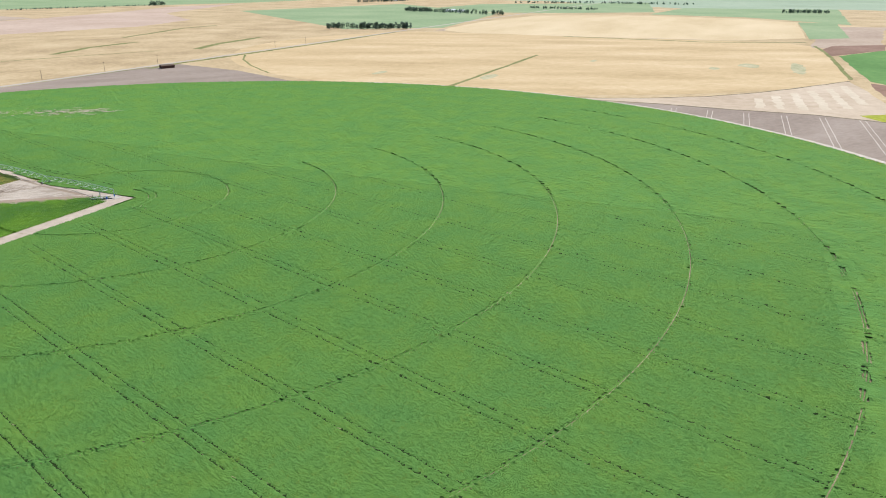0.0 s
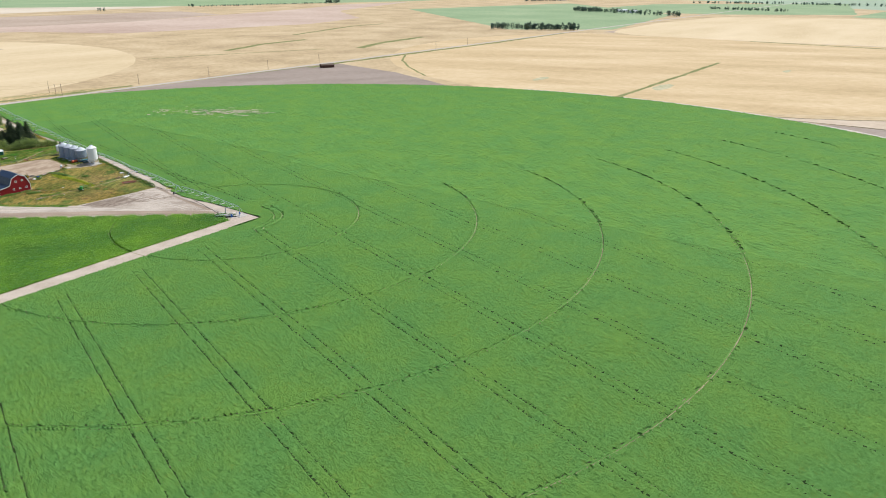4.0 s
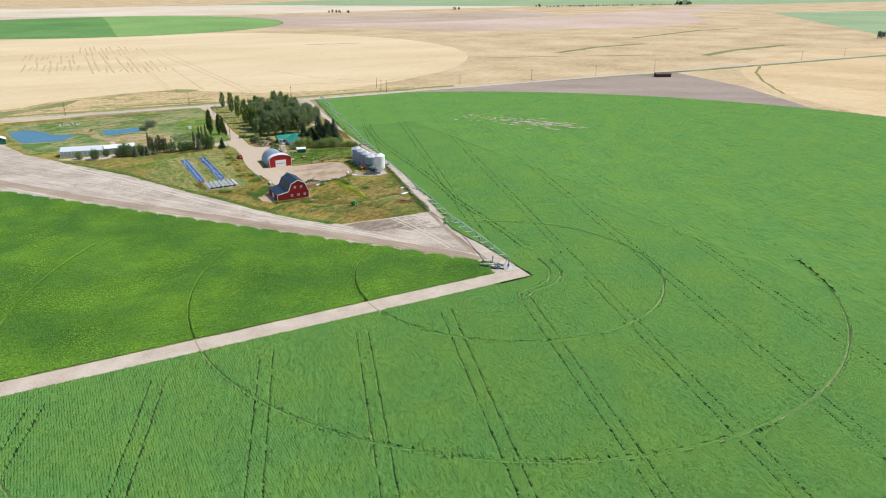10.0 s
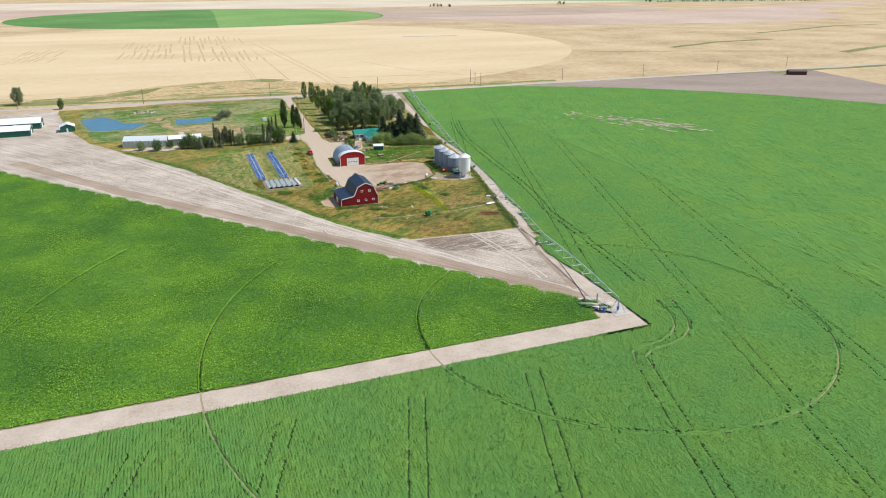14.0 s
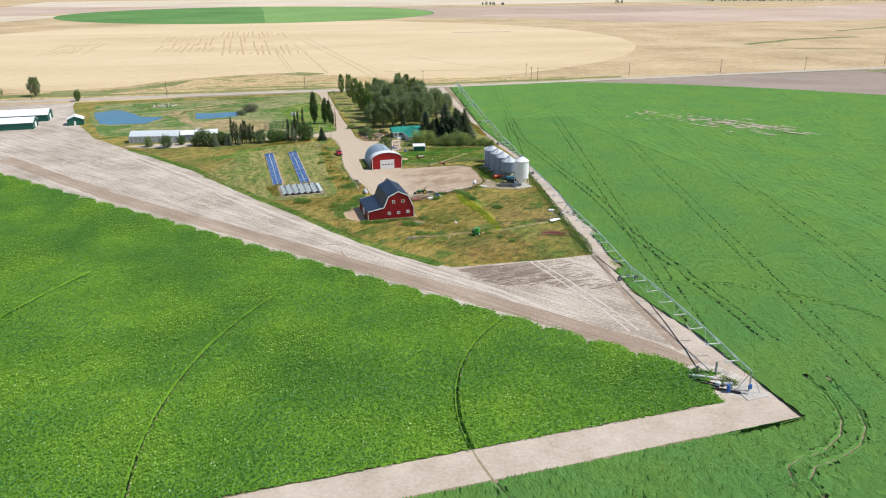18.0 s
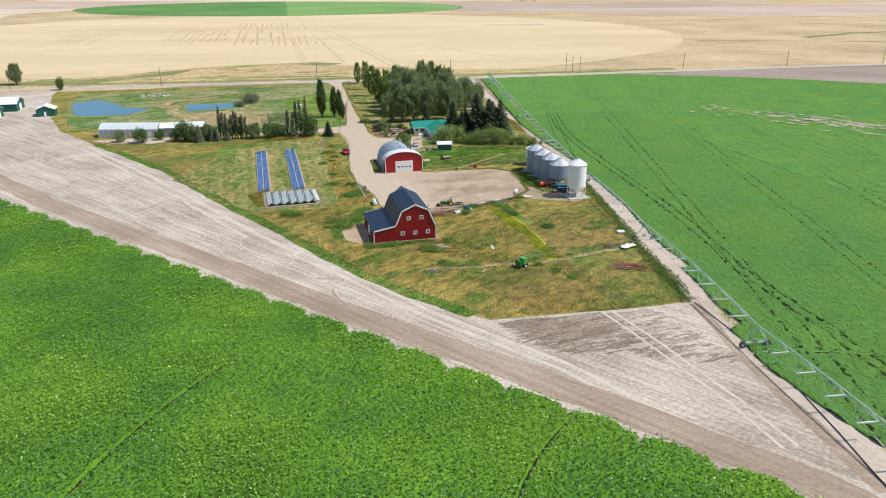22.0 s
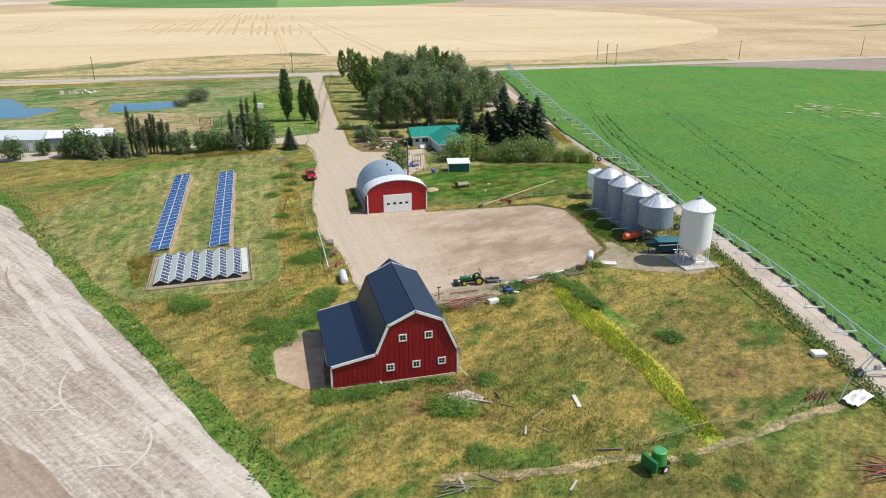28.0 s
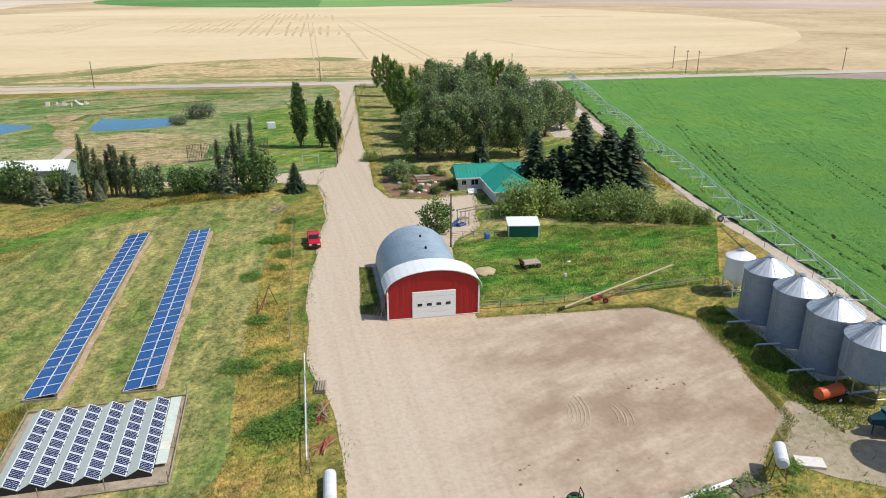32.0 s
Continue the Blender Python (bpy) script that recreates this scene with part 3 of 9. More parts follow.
def sheet(name, pts, z, material, label, step=4.0, amp=0.6, category="ground", seed=1):
    bm = bmesh.new()
    f = bm.faces.new([bm.verts.new((x, y, z)) for x, y in ragged(pts, step, amp, seed)])
    if f.normal.z < 0 or f.calc_area() > 0 and (f.normal_update() or f.normal.z < 0):
        f.normal_flip()
    bmesh.ops.triangulate(bm, faces=[f], ngon_method="BEAUTY")
    bmesh.ops.recalc_face_normals(bm, faces=bm.faces[:])
    if bm.faces and sum(f.normal.z for f in bm.faces) < 0:
        bmesh.ops.reverse_faces(bm, faces=bm.faces[:])
    return tagged(part(name, bm, material), label, category, kind="structure")


def ribbon(name, line, width, z, material, label="", step=4.0, amp=0.3, seed=1, parent=None, ragged_w=0.0):
    c = [Vector(p) for p in ragged(line, step, amp, seed, False)]
    verts, faces = [], []
    for i, p in enumerate(c):
        d = (c[min(i + 1, len(c) - 1)] - c[max(i - 1, 0)]).normalized()
        s = Vector((-d.y, d.x))
        w = width / 2 * (1 + ragged_w * noise.noise(Vector((p.x * 0.7, p.y * 0.7, seed))))
        w2 = width / 2 * (1 + ragged_w * noise.noise(Vector((p.x * 0.7, p.y * 0.7, seed + 9))))
        verts += [(p.x + s.x * w, p.y + s.y * w, z), (p.x - s.x * w2, p.y - s.y * w2, z)]
        if i:
            k = 2 * i
            faces.append((k - 2, k - 1, k + 1, k))
    return mesh_ob(name, verts, faces, material, parent, label)


def arc(cx, cy, r, a0, a1, n=64):
    return [(cx + r * math.cos(radians(a0 + (a1 - a0) * i / n)), cy + r * math.sin(radians(a0 + (a1 - a0) * i / n))) for i in range(n + 1)]


# ---- land ----
PIV = (32.5, -173.5)
RAD = 399.0
bm = bmesh.new()
bmesh.ops.create_grid(bm, x_segments=24, y_segments=24, size=9000)
tagged(part("ground", bm, M_STUBBLE), "flat dry prairie of tan stubble and pasture", "ground", kind="structure")

sheet("field_wheat_north", arc(15, 640, 412, 0, 360), 0.04, M_WHEAT2, "round ripe wheat field across the road", 12, 2.0, "field", 3)
sheet("field_wheat_east", [(min(x, 1108), max(y, -533)) for x, y in arc(832, -155, 429, 0, 360, 120)][:-1], 0.04, M_WHEAT, "round golden grain field with swath lines", 12, 1.0, "field", 4)
sheet("field_wheat_far", [(1112, 3), (1116, 70), (1160, 130), (1229, 150), (1503, 165), (1834, 130), (1973, -84), (1908, -389), (1773, -532), (1233, -524), (1129, -410), (1104, -129)], 0.05, M_WHEAT2, "pale round grain field far off", 14, 2.0, "field", 5)
sheet("field_green_north", arc(20, 1390, 385, 0, 360), 0.06, M_FARGREEN, "round green irrigated field far off", 14, 2.0, "field", 6)
sheet("field_green_light", [(20, 1008)] + [(20 + 380 * math.sin(radians(a)), 1390 - 380 * math.cos(radians(a))) for a in range(4, 176, 6)] + [(52, 1768), (45, 1512), (25, 1120)], 0.064, M_FRESHGREEN, "lighter half of the far round green field", 14, 1.5, "field", 19)
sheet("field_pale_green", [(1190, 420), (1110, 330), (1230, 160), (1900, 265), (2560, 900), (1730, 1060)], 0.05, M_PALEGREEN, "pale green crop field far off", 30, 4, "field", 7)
sheet("field_brown_north", [(380, 1050), (750, 930), (810, 1140), (1150, 1250), (1200, 1500), (470, 1600), (-430, 1990), (-600, 1830)], 0.035, M_BROWN, "brown ploughed field far off", 30, 5, "field", 8)
sheet("field_green_east", [(607, -562), (631, -551), (705, -549), (815, -549), (903, -546), (959, -577), (1023, -618), (1100, -720), (900, -930), (540, -760)], 0.05, M_FARGREEN, "green crop field far off", 20, 3, "field", 9)
sheet("soil_fallow_north", [(95, 196), (190, 200), (400, 197), (480, 196), (455, 85), (420, 10), (400, -30), (300, 90), (200, 170)], 0.03, M_FALLOW, "grey fallow soil beside the irrigated circle", 10, 1.5, "soil", 10)
sheet("soil_fallow_east", [(398, -290), (404, -330), (406, -365), (401, -430), (400, -486), (386, -531), (350, -600), (330, -700), (100, -700), (100, -550), (260, -490), (350, -400)], 0.03, M_FALLOW, "grey fallow soil with pale tyre lines", 10, 1.5, "soil", 11)
sheet("stubble_east", [(403, -292), (410, -300), (435, -361), (465, -405), (513, -451), (577, -496), (627, -530), (563, -538), (479, -544), (420, -537), (388, -531), (402, -486), (403, -430), (408, -365), (405, -330)], 0.044, M_TANSTUB, "pale tan stubble beyond the fallow strip", 12, 1.2, "field", 200)
for i, (a, b) in enumerate((((470, -447), (418, -449)), ((492, -461), (420, -464)), ((515, -476), (424, -480)), ((537, -492), (430, -497)), ((560, -508), (442, -513)), ((585, -521), (470, -527)))):
    r = ribbon("stubble_band_%d" % (i + 1), [a, b], 7.0, 0.05, M_PALEFIELD, "", 5, 1.6, 210 + i, None, 0.8)
    tagged(r, "paler combine pass in the stubble", "swath", kind="structure")
for i, y in enumerate((-385, -412, -438, -464, -490, -516)):
    for j in (0.0, 3.6):
        yy = y - j
        r = ribbon("fallow_line_%d" % (2 * i + (j > 0) + 1), [(PIV[0] + math.sqrt(402.5 ** 2 - (yy - PIV[1]) ** 2), yy), (390, yy + 1.0)], 0.5, 0.046, M_PALEDUST, "", 8, 0.2, 220 + i, None, 0.4)
        tagged(r, "pale tyre line across the fallow soil", "tyre mark", kind="structure")
r = ribbon("field_rim", arc(PIV[0], PIV[1], 402.6, -70, 12, 90), 4.2, 0.048, M_PALEDUST, "", 8, 0.6, 231, None, 0.5)
tagged(r, "pale bare rim round the irrigated circle", "soil", kind="structure")
r = ribbon("fence_ditch", [(400, -240), (402, -292), (407, -330), (408, -365), (402, -430), (401, -486), (387, -531), (350, -600)], 2.6, 0.07, M_WEEDLINE, "", 8, 0.6, 232, None, 0.5)
tagged(r, "dark weedy fence line between the fields", "field edge", kind="structure")
sheet("soil_red_east", [(899, -537), (983, -529), (1074, -551), (1132, -632), (1023, -616), (959, -575)], 0.055, M_REDSOIL, "red-brown bare soil far off", 14, 2.0, "soil", 233)
sheet("soil_brown_corner", [(470, -552), (567, -547), (617, -549), (604, -563), (540, -680), (470, -640)], 0.047, M_REDSOIL, "brown bare corner beside the green crop", 12, 2.0, "soil", 234)
sheet("weed_corner", [(411, -517), (424, -536), (398, -540), (372, -548), (388, -530)], 0.06, M_LIMESOIL, "yellow-green weeds at the field corner", 4, 1.5, "grass", 235)
sheet("field_palegreen_corner", [(1773, -534), (1761, -615), (1264, -595), (1207, -528)], 0.056, M_PALEGREEN, "pale green strip of crop far off", 20, 3, "field", 236)
for i, (x, y, a, b) in enumerate(((500, -68, 16, 5), (516, -188, 24, 7), (735, -437, 22, 12), (727, -489, 60, 8), (714, -257, 12, 4), (690, -400, 14, 6))):
    sheet("wheat_gap_%d" % (i + 1), [(x + a * math.cos(q) + 0.3 * b * math.sin(3 * q), y + b * math.sin(q)) for q in np.linspace(0, 2 * math.pi, 14)[:-1]], 0.06, M_PALEWEED, "thin weedy patch in the grain", 4, 2.5, "field", 240 + i)
sheet("soil_bare", [(33, -181), (36, -125), (42, -100), (36, -96), (5, -96), (-15, -70), (-45, 0), (-75, 60), (-100, 90), (-118, 133), (-132, 196), (-134, 208), (-300, 216), (-420, 100), (-300, 30), (-150, 20), (-60, -100), (-20, -172)], 0.03, M_DIRT, "pale tilled soil band between crop and farmyard", 4, 0.8, "soil", 12)
sheet("grass_farm", [(38, -104.5), (20, -104), (0, -102), (-8.9, -93.5), (-20, -76), (-34.5, -46), (-55.5, -3.5), (-66, 20), (-93.5, 64.5), (-111, 94), (-124, 133), (-137, 195), (-138, 208), (0, 206), (78, 202), (70, 110), (60, 10), (54, -30), (46.5, -66)], 0.05, M_DRYGRASS, "tall dry farm grass, golden and green", 3, 0.45, "grass", 13)
sheet("lane_sandy", [(-420, -174.2), (-60, -174.4), (26, -173.4), (31, -160), (33, -142), (34.5, -124), (38.2, -110), (41.2, -93), (43.6, -75), (47.7, -57), (50.9, -44), (54.4, -24), (57.2, -12), (59.2, 2), (60.8, 28), (64, 62), (69.5, 100), (82, 202), (88, 202), (72.2, 100), (66.0, 62), (63.6, 30), (62.2, 0), (58.6, -22), (55.2, -47), (50, -73), (47.0, -92), (43.6, -112), (37.8, -150), (35.5, -181.5), (-60, -181.6), (-420, -181.6)], 0.07, M_LANE, "bare sandy lane round the irrigated field", 3, 0.5, "lane", 14)
sheet("lawn_solar", [(-62, 8), (-44, 52), (-15, 58), (-12, 48), (-12.5, -20), (-20, -30), (-38, -31), (-50, -12)], 0.075, M_LAWN, "mown lawn round the solar rows", 3, 1.2, "grass", 15)
sheet("lawn_north", [(-124, 195), (-15, 200), (3, 203), (0.5, 110), (-2.5, 77), (-16, 74), (-20, 66), (-60, 80), (-110, 100), (-118, 135)], 0.075, M_PASTURE, "green grass round the ponds", 4, 1.5, "grass", 16)
sheet("lawn_house", [(12, 205), (75, 200), (66, 100), (60, 30), (46, 3), (12, 1.5), (12, 25), (20, 32), (23, 52), (7, 53), (6, 62), (8, 104)], 0.075, M_GROVELAWN, "dry green lawn round the house and grove", 4, 0.8, "grass", 17)
sheet("paddock", [(11.5, 1.8), (46, 2.5), (59, 25), (30, 30), (12.5, 24)], 0.0795, M_PADDOCK, "bright green paddock with brown patches", 2, 0.9, "grass", 19)
sheet("rough_strip", [(-13.4, 48.4), (-11.4, 48), (-11.9, -3), (-10.2, -22.5), (-9.5, -31), (-13.5, -38), (-20, -37), (-18.4, -29), (-17, -21), (-17.6, -2), (-16, 20)], 0.0795, M_ROUGH, "unmown golden grass along the fence", 1.5, 1.2, "grass", 20)
ribbon("road", [(-3000, 330), (-600, 252), (-140, 221), (0, 213.5), (95, 207), (200, 206.5), (450, 203), (1100, 200), (3500, 190)], 8.0, 0.10, M_ROAD, "pale gravel country road", 12, 0.4)
tagged(bpy.data.objects["road"], category="road", kind="structure")
sheet("verge_north", [(-330, 238), (-136, 226), (0, 219), (95, 212), (230, 210), (200, 230), (120, 244), (60, 262), (22, 296), (-12, 316), (-46, 310), (-73, 303), (-96, 290), (-115, 272), (-160, 262), (-330, 268)], 0.07, M_VERGE, "rough dry grass between the road and the wheat", 5, 2.5, "grass", 21)
for i, pts in enumerate(([(-330, 246), (-126, 237), (-85, 268), (-72, 296), (-92, 284), (-112, 262), (-150, 252), (-330, 258)], [(-14, 309), (5, 318), (24, 303), (10, 292)], [(-60, 240), (-20, 236), (20, 230), (10, 238), (-30, 244)])):
    sheet("verge_green_%d" % (i + 1), pts, 0.0785, M_DITCH, "greener weeds in the rough verge", 4, 2.0, "grass", 22 + i)
DRIVE = [(-1.0, 212), (3.6, 205), (4.5, 194), (0.9, 105), (-2.8, 77.5), (-15.5, 74), (-40, 72), (-40, 67.5), (-16.4, 68), (-7, 63.5), (-6.0, 56), (-6.2, 41), (-8.0, 29.7), (-9.4, 14), (-10.6, 5), (-10.2, -8), (-8.6, -15.5), (-7.4, -25), (-7.6, -31), (-5, -42), (1.5, -42), (5, -40), (18.7, -37.5), (27.6, -35), (34.8, -27.8), (36.5, -17), (37.2, -7), (33, -2.6), (11, -1.2), (11, 16), (14, 26), (18.8, 32), (22.8, 51), (13.5, 49.5), (6.3, 51.5), (4.4, 60.7), (5.3, 80), (5.5, 104), (10.3, 194), (11.6, 205), (16, 212)]
sheet("driveway", DRIVE, 0.084, M_GRAVEL, "packed gravel driveway and farmyard", 1.8, 0.75, "driveway", 18)

# ---- crops ----
def edge_a(y):
    """The low crop's western edge beside the lane."""
    return np.interp(y, [-182, -181, -150, -138, -128.8, -123.9, -120, -115.9, -114.5, -107.6, -103.7, -98.6, -92.3, -89.6, -89.1, -82, -74, -47, -22, 0, 30, 62, 100, 170, 202], [36, 36, 36.8, 35.8, 35.6, 36.3, 37.3, 37.7, 41.0, 41.3, 42.1, 43.5, 44.5, 45.0, 47.4, 47.5, 48.4, 54.6, 58.0, 61.6, 63.1, 66.1, 73.0, 86.5, 92.5])


def in_a(x, y):
    """Inside the low crop: the circle less the wedge west of the machine."""
    dx, dy = x - PIV[0], y - PIV[1]
    return (dx * dx + dy * dy < RAD * RAD) & (y < 199) & ((y < -182.2) | (x > edge_a(y)))

# ---- crop canopies ----
TRAM = Vector((-0.3074, -0.9516))
TRAM_N = (0.9516, -0.3074)
TRAM_0, TRAM_STEP, TRAM_HALF = 6.8, 25.27, 1.65
RING_C, RING_STEP = (31.1, -173.9), 50.38
SPAN = 50.2
CURVES = [[(22.3, -195.4), (24.3, -191.5), (27.6, -190.4), (32.7, -189.8), (37.9, -187.5), (41.4, -184.2), (43.9, -179.9), (45.0, -176.0), (45.7, -171.5)],
          [(24.5, -198.2), (25.5, -194.8), (28.3, -192.7), (33.7, -192.0), (39.0, -190.4), (43.5, -187.0), (46.4, -182.6), (48.2, -177.5), (49.3, -173.0)]]


def seg_dist(x, y, line):
    d = np.full(x.shape, 1e9)
    for (ax, ay), (bx, by) in zip(line[:-1], line[1:]):
        ux, uy = bx - ax, by - ay
        t = np.clip(((x - ax) * ux + (y - ay) * uy) / (ux * ux + uy * uy), 0, 1)
        d = np.minimum(d, np.hypot(x - ax - t * ux, y - ay - t * uy))
    return d


def tram_off(x, y):
    """Distance to the middle of the nearest tramline."""
    n = x * TRAM_N[0] + y * TRAM_N[1]
    c = np.abs(n - (np.round((n - TRAM_0) / TRAM_STEP) * TRAM_STEP + TRAM_0))
    near = np.hypot(x - PIV[0], y - PIV[1]) < 24
    return np.where(near | ((y > -190.5) & (y < -182) & (x < 36)), 9.0, np.abs(c - TRAM_HALF))


def wob(x, y, s=1.0):
    """Cheap smooth unevenness, -1 to 1."""
    return (np.sin(x * 0.61 * s + 1.3 * np.sin(y * 0.37 * s)) + np.sin(y * 0.83 * s + 1.7 * np.sin(x * 0.29 * s + 2)) + np.sin((x + y) * 1.31 * s)) / 3


def canopy(name, x0, x1, y0, y1, step, mask, height, material, jitter=0.3, trim=None, pressed=None):
    """A leafy top of uneven quads; where pressed() is true the crop is rolled flat and takes the second material, dark
    with painted shade.
    """
    sx, sy = step if isinstance(step, tuple) else (step, step)
    gx, gy = np.meshgrid(np.arange(x0, x1 + sx / 2, sx), np.arange(y0, y1 + sy / 2, sy), indexing="ij")
    rng = np.random.default_rng(5)
    px = gx + rng.uniform(-jitter, jitter, gx.shape) * sx
    py = gy + rng.uniform(-jitter, jitter, gx.shape) * sy
    cx = (px[:-1, :-1] + px[1:, 1:]) / 2
    cy = (py[:-1, :-1] + py[1:, 1:]) / 2
    keep = mask(cx, cy)
    if trim is not None:
        px, py = trim(px, py)
    idx = np.arange(gx.size).reshape(gx.shape)
    f = np.stack([idx[:-1, :-1], idx[1:, :-1], idx[1:, 1:], idx[:-1, 1:]], -1)[keep]
    used, inv = np.unique(f.ravel(), return_inverse=True)
    pz = height(px, py, rng)
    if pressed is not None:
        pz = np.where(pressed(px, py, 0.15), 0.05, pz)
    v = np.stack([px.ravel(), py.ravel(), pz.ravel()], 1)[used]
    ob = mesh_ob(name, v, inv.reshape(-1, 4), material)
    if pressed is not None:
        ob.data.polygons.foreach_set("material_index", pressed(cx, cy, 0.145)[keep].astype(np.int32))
    return ob


def strip(name, lines, profile, material, field, step=0.6, seed=4):
    """Wheel slots: a cross-section of (offset, height, floor) drawn along lines through the crop."""
    g = np.random.default_rng(seed)
    vs, fs, mi, k0 = [], [], [], 0
    off = np.array([p[0] for p in profile])
    hi = np.array([p[1] for p in profile])
    low = np.array([p[2] for p in profile])
    m = len(profile)
    for line in lines:
        P = np.array(line, float)
        d = np.linalg.norm(P[1:] - P[:-1], axis=1)
        at = np.concatenate([[0], np.cumsum(d)])
        q = np.arange(0, at[-1], step)
        x, y = np.interp(q, at, P[:, 0]), np.interp(q, at, P[:, 1])
        tx, ty = np.gradient(x), np.gradient(y)
        ln = np.hypot(tx, ty) + 1e-9
        tx, ty = tx / ln, ty / ln
        n = len(q)
        o = off[None] * np.where(low[None], g.uniform(0.65, 1.25, (n, 1)), 1.0) + g.normal(0, 0.04, (n, m))
        z = hi[None] + np.where(hi[None] > 0.1, g.uniform(-0.17, 0.17, (n, m)), 0.0)
        X, Y = x[:, None] - ty[:, None] * o, y[:, None] + tx[:, None] * o
        ok = field(x, y)
        idx = k0 + np.arange(n * m).reshape(n, m)
        f = np.stack([idx[:-1, :-1], idx[1:, :-1], idx[1:, 1:], idx[:-1, 1:]], -1)
        sel = np.broadcast_to((ok[:-1] & ok[1:])[:, None], f.shape[:2])
        fl = np.broadcast_to((low[:-1] & low[1:])[None], f.shape[:2])
        vs.append(np.stack([X, Y, z], -1).reshape(-1, 3))
        fs.append(f[sel])
        mi.append(fl[sel])
        k0 += n * m
    v, f, mi = np.concatenate(vs), np.concatenate(fs), np.concatenate(mi)
    used, inv = np.unique(f.ravel(), return_inverse=True)
    ob = mesh_ob(name, v[used], inv.reshape(-1, 4), material)
    ob.data.polygons.foreach_set("material_index", mi.astype(np.int32))
    return ob


NEAR = (-133.28, 110.0, -470.0, -120.0)
MID = (36.4, 120.0, -120.0, 80.0)
SIDE = [[(47.8, -157.5), (50.0, -143.2), (52.2, -122), (54.8, -91.8), (57.6, -80.9), (59.8, -69.5), (62.3, -55.4), (64.5, -40.0), (65.9, -25.7), (67.9, -7.4), (70.7, 14.8), (77.0, 50.2), (86.4, 82), (94.4, 105.5)],
        [(50.4, -158.8), (52.0, -146.7), (54.4, -122), (56.9, -92.4), (58.7, -86.2), (61.3, -74.9), (63.8, -61.8), (65.8, -48.6), (67.7, -31.6), (69.4, -17.5), (72.4, 4.4), (75.7, 29.4), (81, 52), (90, 82)]]


def within(zone, x, y, less=0.0):
    return (x > zone[0] + less) & (x < zone[1] - less) & (y > zone[2] + less) & (y < zone[3] - less)


def near_a(x, y, less=0.0):
    seen = (x + 130) * 0.92 + (y + 312) * 0.39 > -8 + less
    return (within(NEAR, x, y, less) & seen) | within(MID, x, y, less)


def trim_a(x, y):
    """Points just past the crop's edges are drawn back onto them."""
    r = np.hypot(x - PIV[0], y - PIV[1])
    k = np.where(r > RAD, RAD / np.maximum(r, 1), 1.0)
    x, y = PIV[0] + (x - PIV[0]) * k, PIV[1] + (y - PIV[1]) * k
    return np.where((y > -182) & (x > 20), np.maximum(x, edge_a(y)), x), np.minimum(y, 199.0)


def ring_seen(x, y):
    """The rings are worn open to the south; further round the crop has closed over them."""
    r = np.hypot(x - RING_C[0], y - RING_C[1])
    return (r < 75) | (x < RING_C[0]) | (y < RING_C[1] - 0.45 * (x - RING_C[0]) + 6 * wob(x, y, 0.05))


def slot_off(x, y):
    """Distance to the nearest machine ring or turning curve."""
    r = np.hypot(x - RING_C[0], y - RING_C[1])
    k = np.round(r / RING_STEP)
    d = np.where((k > 0) & (k < 8) & ring_seen(x, y), np.abs(r - k * RING_STEP), 9.0)
    for c in CURVES:
        d = np.minimum(d, seg_dist(x, y, c))
    return d


def mask_near_a(x, y):
    return in_a(x, y) & near_a(x, y) & (slot_off(x, y) > 0.55)


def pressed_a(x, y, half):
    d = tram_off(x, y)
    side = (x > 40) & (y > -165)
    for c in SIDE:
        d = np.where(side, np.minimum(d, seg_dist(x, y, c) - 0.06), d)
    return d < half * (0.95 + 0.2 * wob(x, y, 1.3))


def low_top(x, y, g):
    """Drilled rows 0.56 m apart, running north: leafy ridges and the gaps between them."""
    inner = np.clip(np.minimum(np.where(y < -120, 110.0, 120.0) - x, 80.0 - y) / 110.0, 0, 1)
    amp = 0.128 + 0.1 * inner
    return 0.29 + 0.5 * (amp - 0.128) - amp * np.cos(x * 2 * math.pi / 0.56) + 0.03 * wob(x, y, 0.6) + g.uniform(-1, 1, x.shape) * (0.12 + 0.06 * inner)


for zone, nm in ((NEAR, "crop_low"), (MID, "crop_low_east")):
    tagged(canopy(nm, *zone, (0.28, 0.8), mask_near_a, low_top, [M_CROP_A, M_TRACKSHADE], 0.2, trim_a, pressed_a), "even green low crop in rows cut by wheel tracks", "crop", kind="stuff")
def far_top(x, y, g):
    return np.where(near_a(x, y, 1.0), 0.1, np.maximum(0.39 + 0.31 * np.cos(x * math.pi / 0.56) + g.uniform(-0.26, 0.26, x.shape), 0.05))


for nm, x0, x1, st in (("crop_low_far", -133.28, 434, (0.56, 1.7)), ("crop_low_west", -370, -133.0, (1.5, 2.5))):
    tagged(canopy(nm, x0, x1, -574, 202, st, lambda x, y: in_a(x, y) & ~near_a(x, y, 4) & ((x < -134) | (slot_off(x, y) > 0.6)), far_top, M_CROP_A, 0.2, trim_a), "even green low crop reaching to the field's edge", "crop", kind="stuff")
bm = bmesh.new()
f = bm.faces.new([bm.verts.new((x, y, 0.02)) for x, y in arc(PIV[0], PIV[1], RAD + 2, 0, 360, 90)[:-1]])
tagged(part("soil_circle", bm, M_CROPSOIL), "brown soil under the irrigated crops", "soil", kind="structure")



